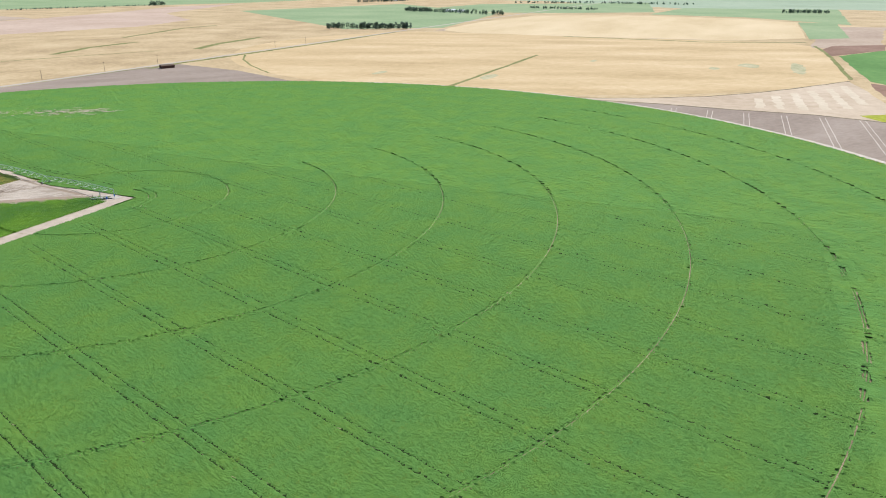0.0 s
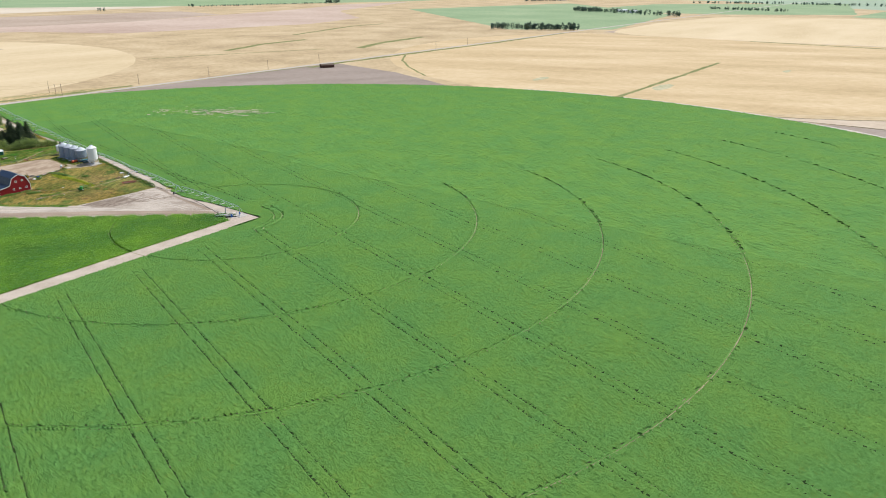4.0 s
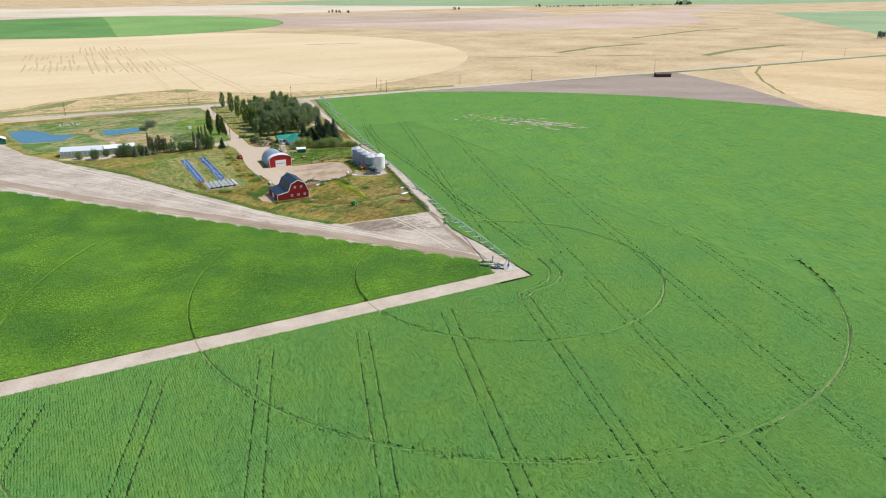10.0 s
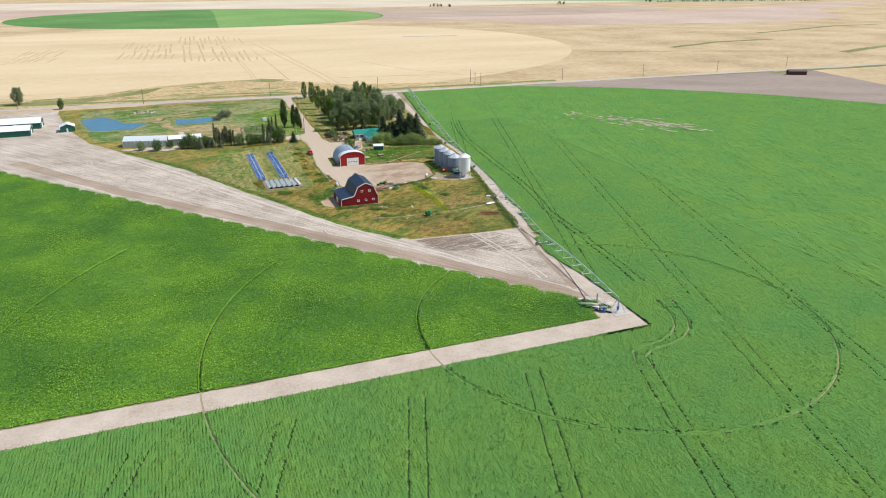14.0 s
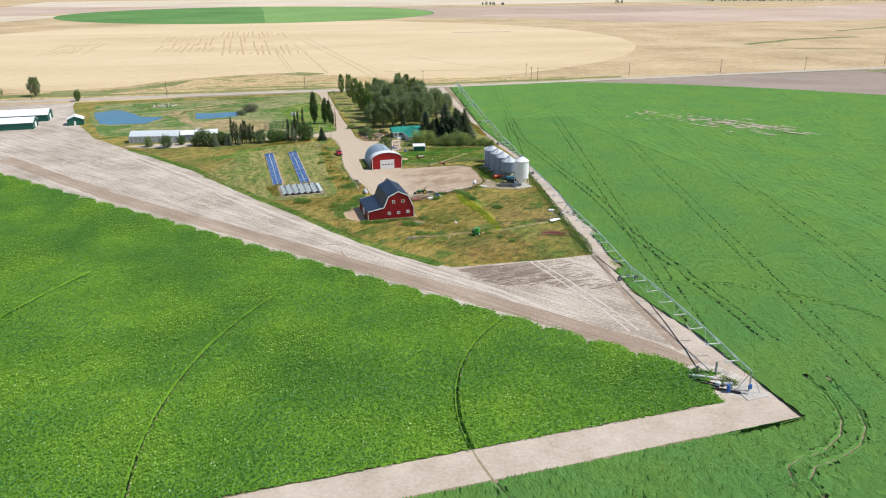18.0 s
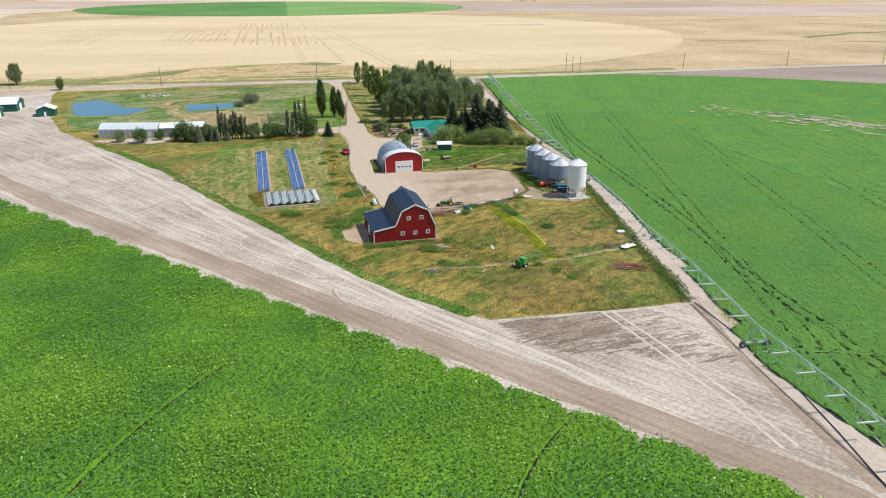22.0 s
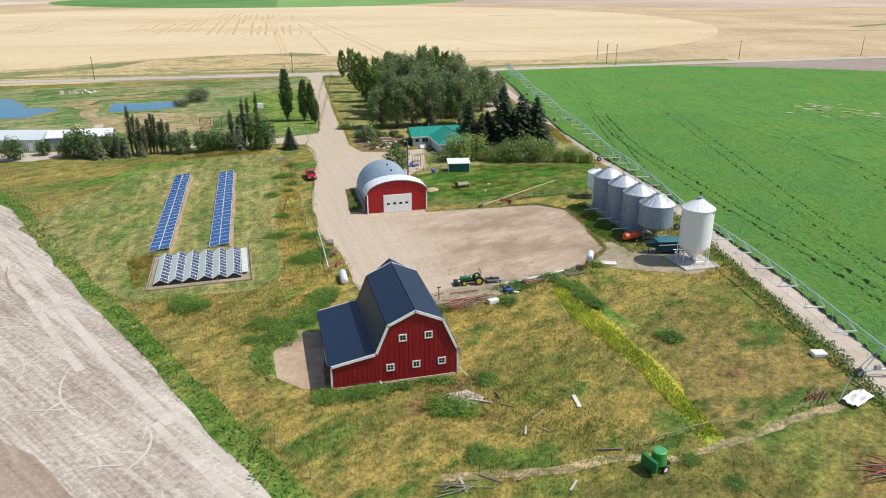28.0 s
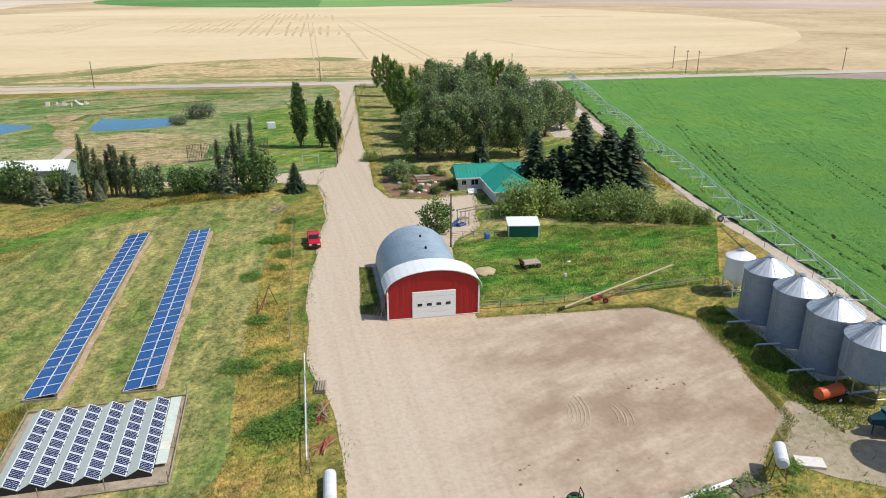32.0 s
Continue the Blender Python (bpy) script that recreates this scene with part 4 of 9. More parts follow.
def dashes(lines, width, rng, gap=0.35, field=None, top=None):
    """Crushed strips along wheel lines, laid over the canopy to paint shaded gaps: short uneven pieces with breaks
    between.
    """
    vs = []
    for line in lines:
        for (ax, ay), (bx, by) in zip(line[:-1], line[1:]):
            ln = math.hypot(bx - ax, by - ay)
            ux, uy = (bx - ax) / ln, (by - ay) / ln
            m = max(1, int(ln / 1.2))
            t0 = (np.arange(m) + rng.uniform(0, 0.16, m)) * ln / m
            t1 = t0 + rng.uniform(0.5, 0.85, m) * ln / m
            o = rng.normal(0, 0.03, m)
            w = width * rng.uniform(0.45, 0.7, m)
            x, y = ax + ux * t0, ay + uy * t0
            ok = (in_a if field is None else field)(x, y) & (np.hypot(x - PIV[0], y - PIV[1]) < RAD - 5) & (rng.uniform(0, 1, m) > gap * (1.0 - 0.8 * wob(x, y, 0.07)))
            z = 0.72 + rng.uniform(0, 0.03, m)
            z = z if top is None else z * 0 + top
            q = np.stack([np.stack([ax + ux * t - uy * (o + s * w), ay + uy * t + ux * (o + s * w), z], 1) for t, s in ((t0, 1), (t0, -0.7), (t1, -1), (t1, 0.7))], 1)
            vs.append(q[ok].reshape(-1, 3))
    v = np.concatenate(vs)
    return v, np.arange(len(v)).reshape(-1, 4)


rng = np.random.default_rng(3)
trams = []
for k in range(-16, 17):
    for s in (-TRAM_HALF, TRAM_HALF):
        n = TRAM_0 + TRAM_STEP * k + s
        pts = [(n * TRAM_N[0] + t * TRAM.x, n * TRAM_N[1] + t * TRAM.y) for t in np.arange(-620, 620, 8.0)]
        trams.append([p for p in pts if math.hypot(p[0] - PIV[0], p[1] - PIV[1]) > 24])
# Dark quads above the crop paint the shade inside the far wheel gaps.
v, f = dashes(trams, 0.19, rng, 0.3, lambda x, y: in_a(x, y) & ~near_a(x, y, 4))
tagged(mesh_ob("tram_track", v, f, M_TRACKSHADE), "thin tramlines pressed through the green crop, their shade painted dark", "wheel track", kind="stuff")
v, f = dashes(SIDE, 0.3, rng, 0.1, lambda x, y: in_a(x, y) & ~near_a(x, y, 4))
tagged(mesh_ob("side_track", v, f, M_TRACKSHADE), "wheel tracks beside the irrigation machine, their shade painted dark", "wheel track", kind="stuff")
rings = [[(RING_C[0] + k * RING_STEP * math.cos(radians(i)), RING_C[1] + k * RING_STEP * math.sin(radians(i))) for i in range(361)] for k in range(1, 8)]
SLOT = [(-0.66, 0.30, False), (-0.29, 0.42, False), (-0.16, 0.04, True), (0.16, 0.04, True), (0.29, 0.42, False), (0.66, 0.30, False)]
tagged(strip("ring_track", rings, SLOT, [M_CROP_A, M_RINGTRACK], lambda x, y: in_a(x, y) & (x > -135) & ring_seen(x, y) & (np.hypot(x - PIV[0], y - PIV[1]) < RAD - 3), 0.5), "worn ring tracks of the machine's wheels in the crop", "wheel track", kind="stuff")
tagged(strip("turning_track", CURVES, SLOT, [M_CROP_A, M_RINGTRACK], in_a, 0.5, 6), "curved turning tracks worn through the crop", "wheel track", kind="stuff")

rim = [(PIV[0] + r * math.cos(radians(a)), PIV[1] + r * math.sin(radians(a))) for r, ang in ((399.5, range(-62, -18, 2)), (394.0, range(-20, -64, -2))) for a in ang]
EDGE_A, EDGE_B = Vector((8.0, -140.0)), Vector((-87.6, -24.3))
EDGE_U = (EDGE_B - EDGE_A).normalized()
EDGE_N = Vector((-EDGE_U.y, EDGE_U.x))  # towards the crop


def in_b(x, y):
    s = (x - EDGE_A.x) * EDGE_U.x + (y - EDGE_A.y) * EDGE_U.y
    d = (x - EDGE_A.x) * EDGE_N.x + (y - EDGE_A.y) * EDGE_N.y
    f = (s / 10.05) % 1.0
    lobe = 3.1 * np.sqrt(np.clip(1 - (2 * f - 1.12) ** 2 / 1.26, 0, 1)) + 0.25 * wob(x, y, 2.0)
    r = np.hypot(x - PIV[0], y - PIV[1])
    return (y > -174.3 + 0.3 * wob(x, y, 2)) & (d > 1.4 - lobe) & (r < RAD) & (np.hypot(x - 33, y + 172) > 6.5)


def rim_b(x, y):
    """Plants lean out and lower at the field's southern rim."""
    return np.clip((y + 174.4) / 0.35, 0.3, 1)


def high_b(x, y, g):
    return (0.22 + 0.05 * wob(x, y, 1.1) + g.uniform(-0.1, 0.1, x.shape)) * rim_b(x, y)


def ring_gap(x, y):
    """Distance to the rings that cut the tall crop near the pivot."""
    r = np.hypot(x - RING_C[0], y - RING_C[1])
    d = np.abs(r - np.round(r / RING_STEP) * RING_STEP)
    return np.where((y < -108 - 0.6 * (x + 40)) & (r > 30) & (r < 3.4 * RING_STEP), d, 9.0)


NB = (-150.0, 32.0, -174.0, 62.0)
tagged(canopy("crop_tall", *NB, 0.5, lambda x, y: in_b(x, y) & (ring_gap(x, y) > 0.36), high_b, M_CROP_B), "dense bright green leafy crop with a scalloped edge", "crop", kind="stuff")
tagged(canopy("crop_tall_far", -372, -150, -174, 190, 1.5, in_b, lambda x, y, g: 0.6 + g.uniform(-0.2, 0.2, x.shape), M_CROP_B), "dense bright green leafy crop further off", "crop", kind="stuff")


def cards(centres, size, flat, rng, aspect=1.6):
    """Leaf blades: one bent quad for each centre, turned at random. flat 0..1: how level they lie."""
    n = len(centres)
    a = rng.uniform(0, 2 * math.pi, n)
    tilt = rng.normal(0, 1, n) * (1 - flat) * 1.1
    s = size * rng.uniform(0.6, 1.35, n)
    ux = np.stack([np.cos(a) * np.cos(tilt), np.sin(a) * np.cos(tilt), np.sin(tilt)], 1) * (s * aspect / 2)[:, None]
    roll = rng.normal(0, 1, n) * (1 - flat) * 0.9
    side = np.stack([-np.sin(a), np.cos(a), 0 * a], 1)
    up = np.cross(ux, side)
    up /= np.linalg.norm(up, axis=1)[:, None] + 1e-9
    vy = (side * np.cos(roll)[:, None] + up * np.sin(roll)[:, None]) * (s / 2)[:, None]
    v = np.stack([centres - ux, centres + vy, centres + ux, centres - vy], 1).reshape(-1, 3)
    return v, np.arange(4 * n).reshape(n, 4)


# The slot's floor is coloured near black for the shade between tall plants.
SLOT_B = [(-0.36, 0.5, False), (-0.12, 0.08, True), (0.12, 0.08, True), (0.36, 0.5, False)]
tagged(strip("ring_track_tall", rings[:3], SLOT_B, [M_CROP_B, M_TRACKSHADE], lambda x, y: in_b(x, y) & (y < -108 - 0.6 * (x + 40)), 0.6, 9), "ring track of the machine's wheels in the tall crop, floor shade painted dark", "wheel track", kind="stuff")
for k in (1, 2, 3):
    r = ribbon("ring_rut_%d" % k, [(RING_C[0] - math.sqrt((k * RING_STEP) ** 2 - (y - RING_C[1]) ** 2), y) for y in (-173.8, -176.0, -178.0, -180.0, -182.4)], 0.36, 0.085 + 0.001 * k, M_CROPSOIL, "", 1.0, 0.06, k, None, 0.5)
    tagged(r, "dark wheel rut crossing the sandy lane", "wheel rut", kind="structure")
rng = np.random.default_rng(11)
# broad-leaved plants: a few leaves round each stem, dark gaps between the plants
gx, gy = np.meshgrid(np.arange(NB[0], NB[1], 0.48), np.arange(NB[2], NB[3], 0.48), indexing="ij")
gx, gy = gx.ravel() + rng.uniform(-0.15, 0.15, gx.size), gy.ravel() + rng.uniform(-0.2, 0.2, gy.size)
k = in_b(gx, gy) & (ring_gap(gx, gy) > 0.27) & (((gx + 30) * 0.77 + (gy + 150) * 0.64 > -95))
gx, gy = gx[k], gy[k]
n = len(gx)
tall = rng.uniform(0.42, 1.05, n) + 0.1 * wob(gx, gy, 0.5) + 0.2 * wob(gy, gx, 4.1)
pts = []
for i in range(4):
    a, rad = rng.uniform(0, 2 * math.pi, n), rng.uniform(0.04, 0.22, n)
    pts.append(np.stack([gx + rad * np.cos(a), gy + rad * np.sin(a), (tall - rad * rng.uniform(0.2, 1.1, n)) * rim_b(gx, gy)], 1))
v, f = cards(np.concatenate(pts), 0.215, 0.5, rng, 1.35)
tagged(mesh_ob("crop_tall_leaves", v, f, M_LEAF_B), "broad glossy green crop leaves", "crop", kind="stuff")


# ---- barn ----
def gable_slab(bm, p, q, y0, y1, thick, lift=0.0):
    """A roof plane between two outline points (x, z), drawn along y with a thickness."""
    a, b = Vector((p[0], 0, p[1])), Vector((q[0], 0, q[1]))
    d = (b - a).normalized()
    n = Vector((-d.z, 0, d.x))
    if n.z < 0:
        n = -n
    c = [a + n * lift, b + n * lift, b + n * (lift + thick), a + n * (lift + thick)]
    lo = [bm.verts.new((v.x, y0, v.z)) for v in c]
    hi = [bm.verts.new((v.x, y1, v.z)) for v in c]
    bm.faces.new(lo)
    bm.faces.new(hi[::-1])
    for i in range(4):
        bm.faces.new((lo[i], hi[i], hi[(i + 1) % 4], lo[(i + 1) % 4]))
    bmesh.ops.recalc_face_normals(bm, faces=bm.faces[:])


def ribs(bm, p, q, y0, y1, pitch, h=0.035, w=0.05, lift=0.0):
    """Standing seams running down a roof plane."""
    a, b = Vector((p[0], 0, p[1])), Vector((q[0], 0, q[1]))
    d = (b - a).normalized()
    n = Vector((-d.z, 0, d.x))
    if n.z < 0:
        n = -n
    y = y0
    while y < y1:
        base = [a + n * lift, b + n * lift]
        v = [bm.verts.new((base[0].x, y, base[0].z)), bm.verts.new((base[1].x, y, base[1].z)), bm.verts.new((base[1].x + n.x * h, y + w / 2, base[1].z + n.z * h)),
             bm.verts.new((base[0].x + n.x * h, y + w / 2, base[0].z + n.z * h)), bm.verts.new((base[0].x, y + w, base[0].z)), bm.verts.new((base[1].x, y + w, base[1].z))]
        bm.faces.new((v[0], v[1], v[2], v[3]))
        bm.faces.new((v[3], v[2], v[5], v[4]))
        y += pitch


def siding(name, outline, y, out, material, parent, pitch=0.24, depth=0.03, label=""):
    """A gable wall of upright ribbed sheets: outline (x, z) cut into vertical strips, every second one proud."""
    xs = sorted({p[0] for p in outline})
    x0, x1 = xs[0], xs[-1]

    def span_at(x):
        zs = []
        n = len(outline)
        for i in range(n):
            (ax, az), (bx, bz) = outline[i], outline[(i + 1) % n]
            if (ax - x) * (bx - x) <= 0 and ax != bx:
                zs.append(az + (bz - az) * (x - ax) / (bx - ax))
        return min(zs), max(zs)

    cuts = sorted(set([x0 + 0.001 + i * pitch for i in range(int((x1 - x0) / pitch) + 1)] + [x for x in xs[1:-1]] + [x1 - 0.001]))
    verts, faces = [], []
    for i, (a, b) in enumerate(zip(cuts[:-1], cuts[1:])):
        if b - a < 0.01:
            continue
        yy = y + out * (depth if i % 2 else 0)
        la, ha = span_at(a + 1e-4)
        lb, hb = span_at(b - 1e-4)
        k = len(verts)
        verts += [(a, yy, la), (b, yy, lb), (b, yy, hb), (a, yy, ha), (b, y, lb), (b, y, hb), (b, y + out * depth, lb), (b, y + out * depth, hb)]
        faces += [(k, k + 1, k + 2, k + 3), (k + 4, k + 6, k + 7, k + 5)]
    return mesh_ob(name, verts, faces, material, parent, label)


def side_wall(name, x, y0, y1, z0, z1, out, material, parent, pitch=0.24, depth=0.03):
    verts, faces = [], []
    y, i = y0, 0
    while y < y1 - 0.01:
        e = min(y + pitch, y1)
        xx = x + out * (depth if i % 2 else 0)
        k = len(verts)
        verts += [(xx, y, z0), (xx, e, z0), (xx, e, z1), (xx, y, z1), (x, e, z0), (x, e, z1), (x + out * depth, e, z0), (x + out * depth, e, z1)]
        faces += [(k, k + 1, k + 2, k + 3), (k + 4, k + 6, k + 7, k + 5)]
        y, i = e, i + 1
    return mesh_ob(name, verts, faces, material, parent)


def strip_xz(bm, p, q, y0, y1, w, below=True):
    """A trim board along an outline edge, on a gable face."""
    a, b = Vector((p[0], 0, p[1])), Vector((q[0], 0, q[1]))
    d = (b - a).normalized()
    n = Vector((d.z, 0, -d.x))
    if (n.z > 0) == below:
        n = -n
    c = [a, b, b + n * w, a + n * w]
    lo = [bm.verts.new((v.x, y0, v.z)) for v in c]
    hi = [bm.verts.new((v.x, y1, v.z)) for v in c]
    bm.faces.new(lo)
    bm.faces.new(hi[::-1])
    for i in range(4):
        bm.faces.new((lo[i], hi[i], hi[(i + 1) % 4], lo[(i + 1) % 4]))
    bmesh.ops.recalc_face_normals(bm, faces=bm.faces[:])


def window(parent, x, y, z, w, h, out, panes=(2, 2), trim=0.12, glass=None, wood=None):
    """A framed window on a wall that faces -y (out -1) or +y (out 1)."""
    win = empty("window")
    win.parent = parent
    win.location = (x, y, z)
    bm = bmesh.new()
    for bx in ((-w / 2 - trim, -w / 2), (w / 2, w / 2 + trim)):
        box(bm, bx[0], bx[1], min(0, out * 0.08), max(0, out * 0.08), -h / 2 - trim, h / 2 + trim)
    for bz in ((-h / 2 - trim, -h / 2), (h / 2, h / 2 + trim)):
        box(bm, -w / 2, w / 2, min(0, out * 0.08), max(0, out * 0.08), bz[0], bz[1])
    part("frame", bm, wood or M_WHITE, win)
    for i in range(panes[0]):
        for j in range(panes[1]):
            pw, ph = w / panes[0], h / panes[1]
            cx, cz = -w / 2 + pw * (i + 0.5), -h / 2 + ph * (j + 0.5)
            part("pane", boxed(cx - pw * 0.44, cx + pw * 0.44, min(0, out * 0.05), max(0, out * 0.05), cz - ph * 0.44, cz + ph * 0.44), glass or M_GLASS, win)
    if panes[0] > 1 or panes[1] > 1:
        part("mullion", boxed(-w / 2, w / 2, min(0, out * 0.045), max(0, out * 0.045), -h / 2, h / 2), wood or M_WHITE, win)
    return win


barn = empty("barn", pose(-13.5, -60.0, 0.05), "red gambrel barn with a navy roof, white trim and a lean-to", "barn")
BL = 13.7
OUTB = [(0, 0), (14.15, 0), (14.15, 3.35), (12.55, 7.05), (9.35, 8.5), (6.2, 7.05), (4.8, 3.8), (0, 2.9)]
siding("gable_wall", OUTB, 0, -1, M_RED, barn, 0.26)
siding("back_gable_wall", OUTB, BL, 1, M_RED, barn, 0.26)
side_wall("lean_to_wall", 0, 0, BL, 0, 2.9, -1, M_RED, barn, 0.26)
side_wall("east_wall", 14.15, 0, BL, 0, 3.35, 1, M_RED, barn, 0.26)
ROOFS = [((0, 2.9), (4.8, 3.8), "lean_to_roof"), ((4.8, 3.8), (6.2, 7.05), "lower_west_roof"), ((6.2, 7.05), (9.35, 8.5), "upper_west_roof"),
         ((9.35, 8.5), (12.55, 7.05), "upper_east_roof"), ((12.55, 7.05), (14.15, 3.35), "lower_east_roof")]
for p, q, nm in ROOFS:
    pa, qa = list(p), list(q)
    if nm == "lean_to_roof":
        pa = [-0.3, 2.84]
    if nm == "lower_east_roof":
        qa = [14.36, 2.9]
    bm = bmesh.new()
    gable_slab(bm, pa, qa, -0.15, BL + 0.3, 0.09, 0.02)
    r = part(nm, bm, M_NAVY, barn)
    bm = bmesh.new()
    ribs(bm, pa, qa, -0.1, BL + 0.25, 0.46, 0.006, 0.03, 0.11)
    part("roof_seam", bm, M_NAVY, r)
bm = bmesh.new()
# the pointed hood at the back of the ridge
v = [bm.verts.new(c) for c in ((6.95, BL + 0.3, 7.4), (9.35, BL + 1.6, 8.7), (11.85, BL + 0.3, 7.4), (9.35, BL - 0.6, 8.63))]
bm.faces.new((v[0], v[1], v[3]))
bm.faces.new((v[1], v[2], v[3]))
bm.faces.new((v[0], v[2], v[1]))
part("hay_hood", bm, M_NAVY, barn)
for y0, y1 in ((-0.27, -0.15), (BL + 0.3, BL + 0.4)):
    for p, q, nm in ROOFS:
        bm = bmesh.new()
        strip_xz(bm, (p[0], p[1] + 0.16), (q[0], q[1] + 0.16), y0, y1, 0.30)
        part("white_rake_trim", bm, M_WHITE, barn, "white rake trim")
for x, h in ((0, 2.7), (14.15, 3.3)):
    for y in (0, BL):
        part("corner_trim", boxed(x - 0.1, x + 0.1, y - 0.08, y + 0.08, 0, h), M_WHITE, barn, "white corner trim")
part("skirting_board", boxed(-0.05, 14.2, -0.09, -0.02, 0.0, 0.22), plain("pale_skirting", (0.6, 0.52, 0.44), 0.7), barn, "pale skirting board")
part("east_gutter", boxed(14.3, 14.42, -0.15, BL + 0.3, 2.85, 3.0), M_WHITE, barn)
for wx, wz in ((7.93, 5.4), (10.82, 5.42), (6.47, 1.93), (9.39, 1.95), (12.31, 1.97)):
    window(barn, wx, -0.03, wz, 0.66, 0.62, -1)
bm = bmesh.new()
rod(bm, (14.3, -0.1, 0.9), (15.1, -0.9, 0.05), 0.05)
part("down_pipe", bm, M_WHITE, barn)
bm = bmesh.new()
rod(bm, (5.2, -0.15, 0.5), (5.6, -1.0, 0.05), 0.05)
part("down_pipe", bm, M_WHITE, barn)
part("stable_door", boxed(-0.07, -0.03, 5.5, 8.5, 0.1, 2.3), M_WHITE, barn, "white sliding door")
sheet("barn_apron", [(-16.6, -59), (-14, -59.6), (-13.6, -46), (-16.2, -44.5), (-19.5, -50), (-19, -56)], 0.085, M_TRODDEN, "bare trodden soil beside the barn", 2, 0.6, "soil", 30)

# ---- arched steel shed ----
quon = empty("quonset_shed", pose(0, 0, 0.08), "arched blue-grey steel shed with a red front and white door", "shed")
ARC = [(5.5 + 5.45 * math.cos(a), 0.15 + 5.95 * math.sin(a) ** 0.9) for a in np.linspace(0, math.pi, 30)]
bm = bmesh.new()
N = 54
ring = []
for i in range(N + 1):
    y = 3.0 + 14.6 * i / N
    k = 1.0 + (0.006 if i % 2 else -0.006)
    ring.append([bm.verts.new((5.5 + (x - 5.5) * k, y, z * k)) for x, z in ARC])
for a, b in zip(ring[:-1], ring[1:]):
    for i in range(len(ARC) - 1):
        bm.faces.new((a[i], a[i + 1], b[i + 1], b[i]))
bm.faces.new(ring[-1])
part("corrugated_arch", bm, M_ARCH, quon, "dull corrugated steel arch")
FRONT = [(-0.2, 0), (11.2, 0), (11.2, 3.85)] + [(5.5 + 5.7 * math.cos(a), 3.85 + 2.3 * math.sin(a)) for a in np.linspace(0.0, math.pi, 17)[1:-1]] + [(-0.2, 3.85)]
siding("red_front", FRONT, 0, -1, M_RED2, quon, 0.25, label="bright red ribbed front")
side_wall("west_side", -0.2, 0, 3.2, 0, 3.85, -1, M_RED2, quon, 0.25)
side_wall("east_side", 11.2, 0, 3.2, 0, 3.85, 1, M_RED2, quon, 0.25)
tops = [(5.5 + 6.0 * math.cos(a), 3.72 + 2.62 * math.sin(a)) for a in np.linspace(0, math.pi, 19)]
bm = bmesh.new()
for p, q in zip(tops[:-1], tops[1:]):
    gable_slab(bm, p, q, -0.35, 3.6, 0.08, 0.0)
bmesh.ops.remove_doubles(bm, verts=bm.verts[:], dist=0.001)
part("white_front_roof", bm, M_WHITEROOF, quon, "white curved sheet roof")
for x in (-0.2, 11.2):
    part("corner_trim", boxed(x - 0.1, x + 0.1, -0.1, 0.08, 0, 3.75), M_WHITE, quon, "white corner trim")
door = part("overhead_door", boxed(2.8, 8.25, -0.1, -0.035, 0.05, 3.55), M_WHITE, quon, "white sectional overhead door")
for i in range(5):
    part("door_section", boxed(2.86, 8.19, -0.135, -0.1, 0.1 + i * 0.69, 0.1 + i * 0.69 + 0.66, bevel=0.02), M_WHITE, door)
for i in range(4):
    part("door_window", boxed(3.45 + i * 1.18, 4.05 + i * 1.18, -0.155, -0.13, 1.62, 1.98), M_GLASS, door)
for y in (8.0, 12.5):
    b = part("roof_vent", rodded((5.9, y, 6.0), (5.9, y, 6.35), 0.16, 0.16, 10), M_BLACK, quon, "small dark roof vent")
part("footing", boxed(-0.3, 11.3, -0.18, 17.7, -0.08, 0.1), M_CONC, quon)
for i, (dx, h) in enumerate(((-0.9, 4.2), (-1.3, 3.6), (-0.6, 3.9), (-1.6, 2.8))):
    p = part("leaning_pole", rodded((dx - 0.3, 0.3 + 0.5 * i, 0), (-0.15, 1.0 + 0.6 * i, h), 0.05, 0.035), M_WOOD)
    tagged(p, "grey wooden pole leaning on the shed wall", "pole", "leaning poles")


# ---- grain bins ----
def cone_roof(bm, r, z0, z1, rt, seg):
    a = [bm.verts.new((r * math.cos(2 * math.pi * i / seg), r * math.sin(2 * math.pi * i / seg), z0)) for i in range(seg)]
    b = [bm.verts.new((rt * math.cos(2 * math.pi * i / seg), rt * math.sin(2 * math.pi * i / seg), z1)) for i in range(seg)]
    for i in range(seg):
        bm.faces.new((a[i], a[(i + 1) % seg], b[(i + 1) % seg], b[i]))
    bm.faces.new(b)


def hoop_wall(bm, r, z0, z1, seg, rings, deep=0.006):
    """A bin wall of stacked rings with fine corrugation."""
    lv = []
    n = rings * 4
    for j in range(n + 1):
        rr = r + (deep if j % 2 else -deep)
        z = z0 + (z1 - z0) * j / n
        lv.append([bm.verts.new((rr * math.cos(2 * math.pi * i / seg), rr * math.sin(2 * math.pi * i / seg), z)) for i in range(seg)])
    for a, b in zip(lv[:-1], lv[1:]):
        for i in range(seg):
            bm.faces.new((a[i], a[(i + 1) % seg], b[(i + 1) % seg], b[i]))


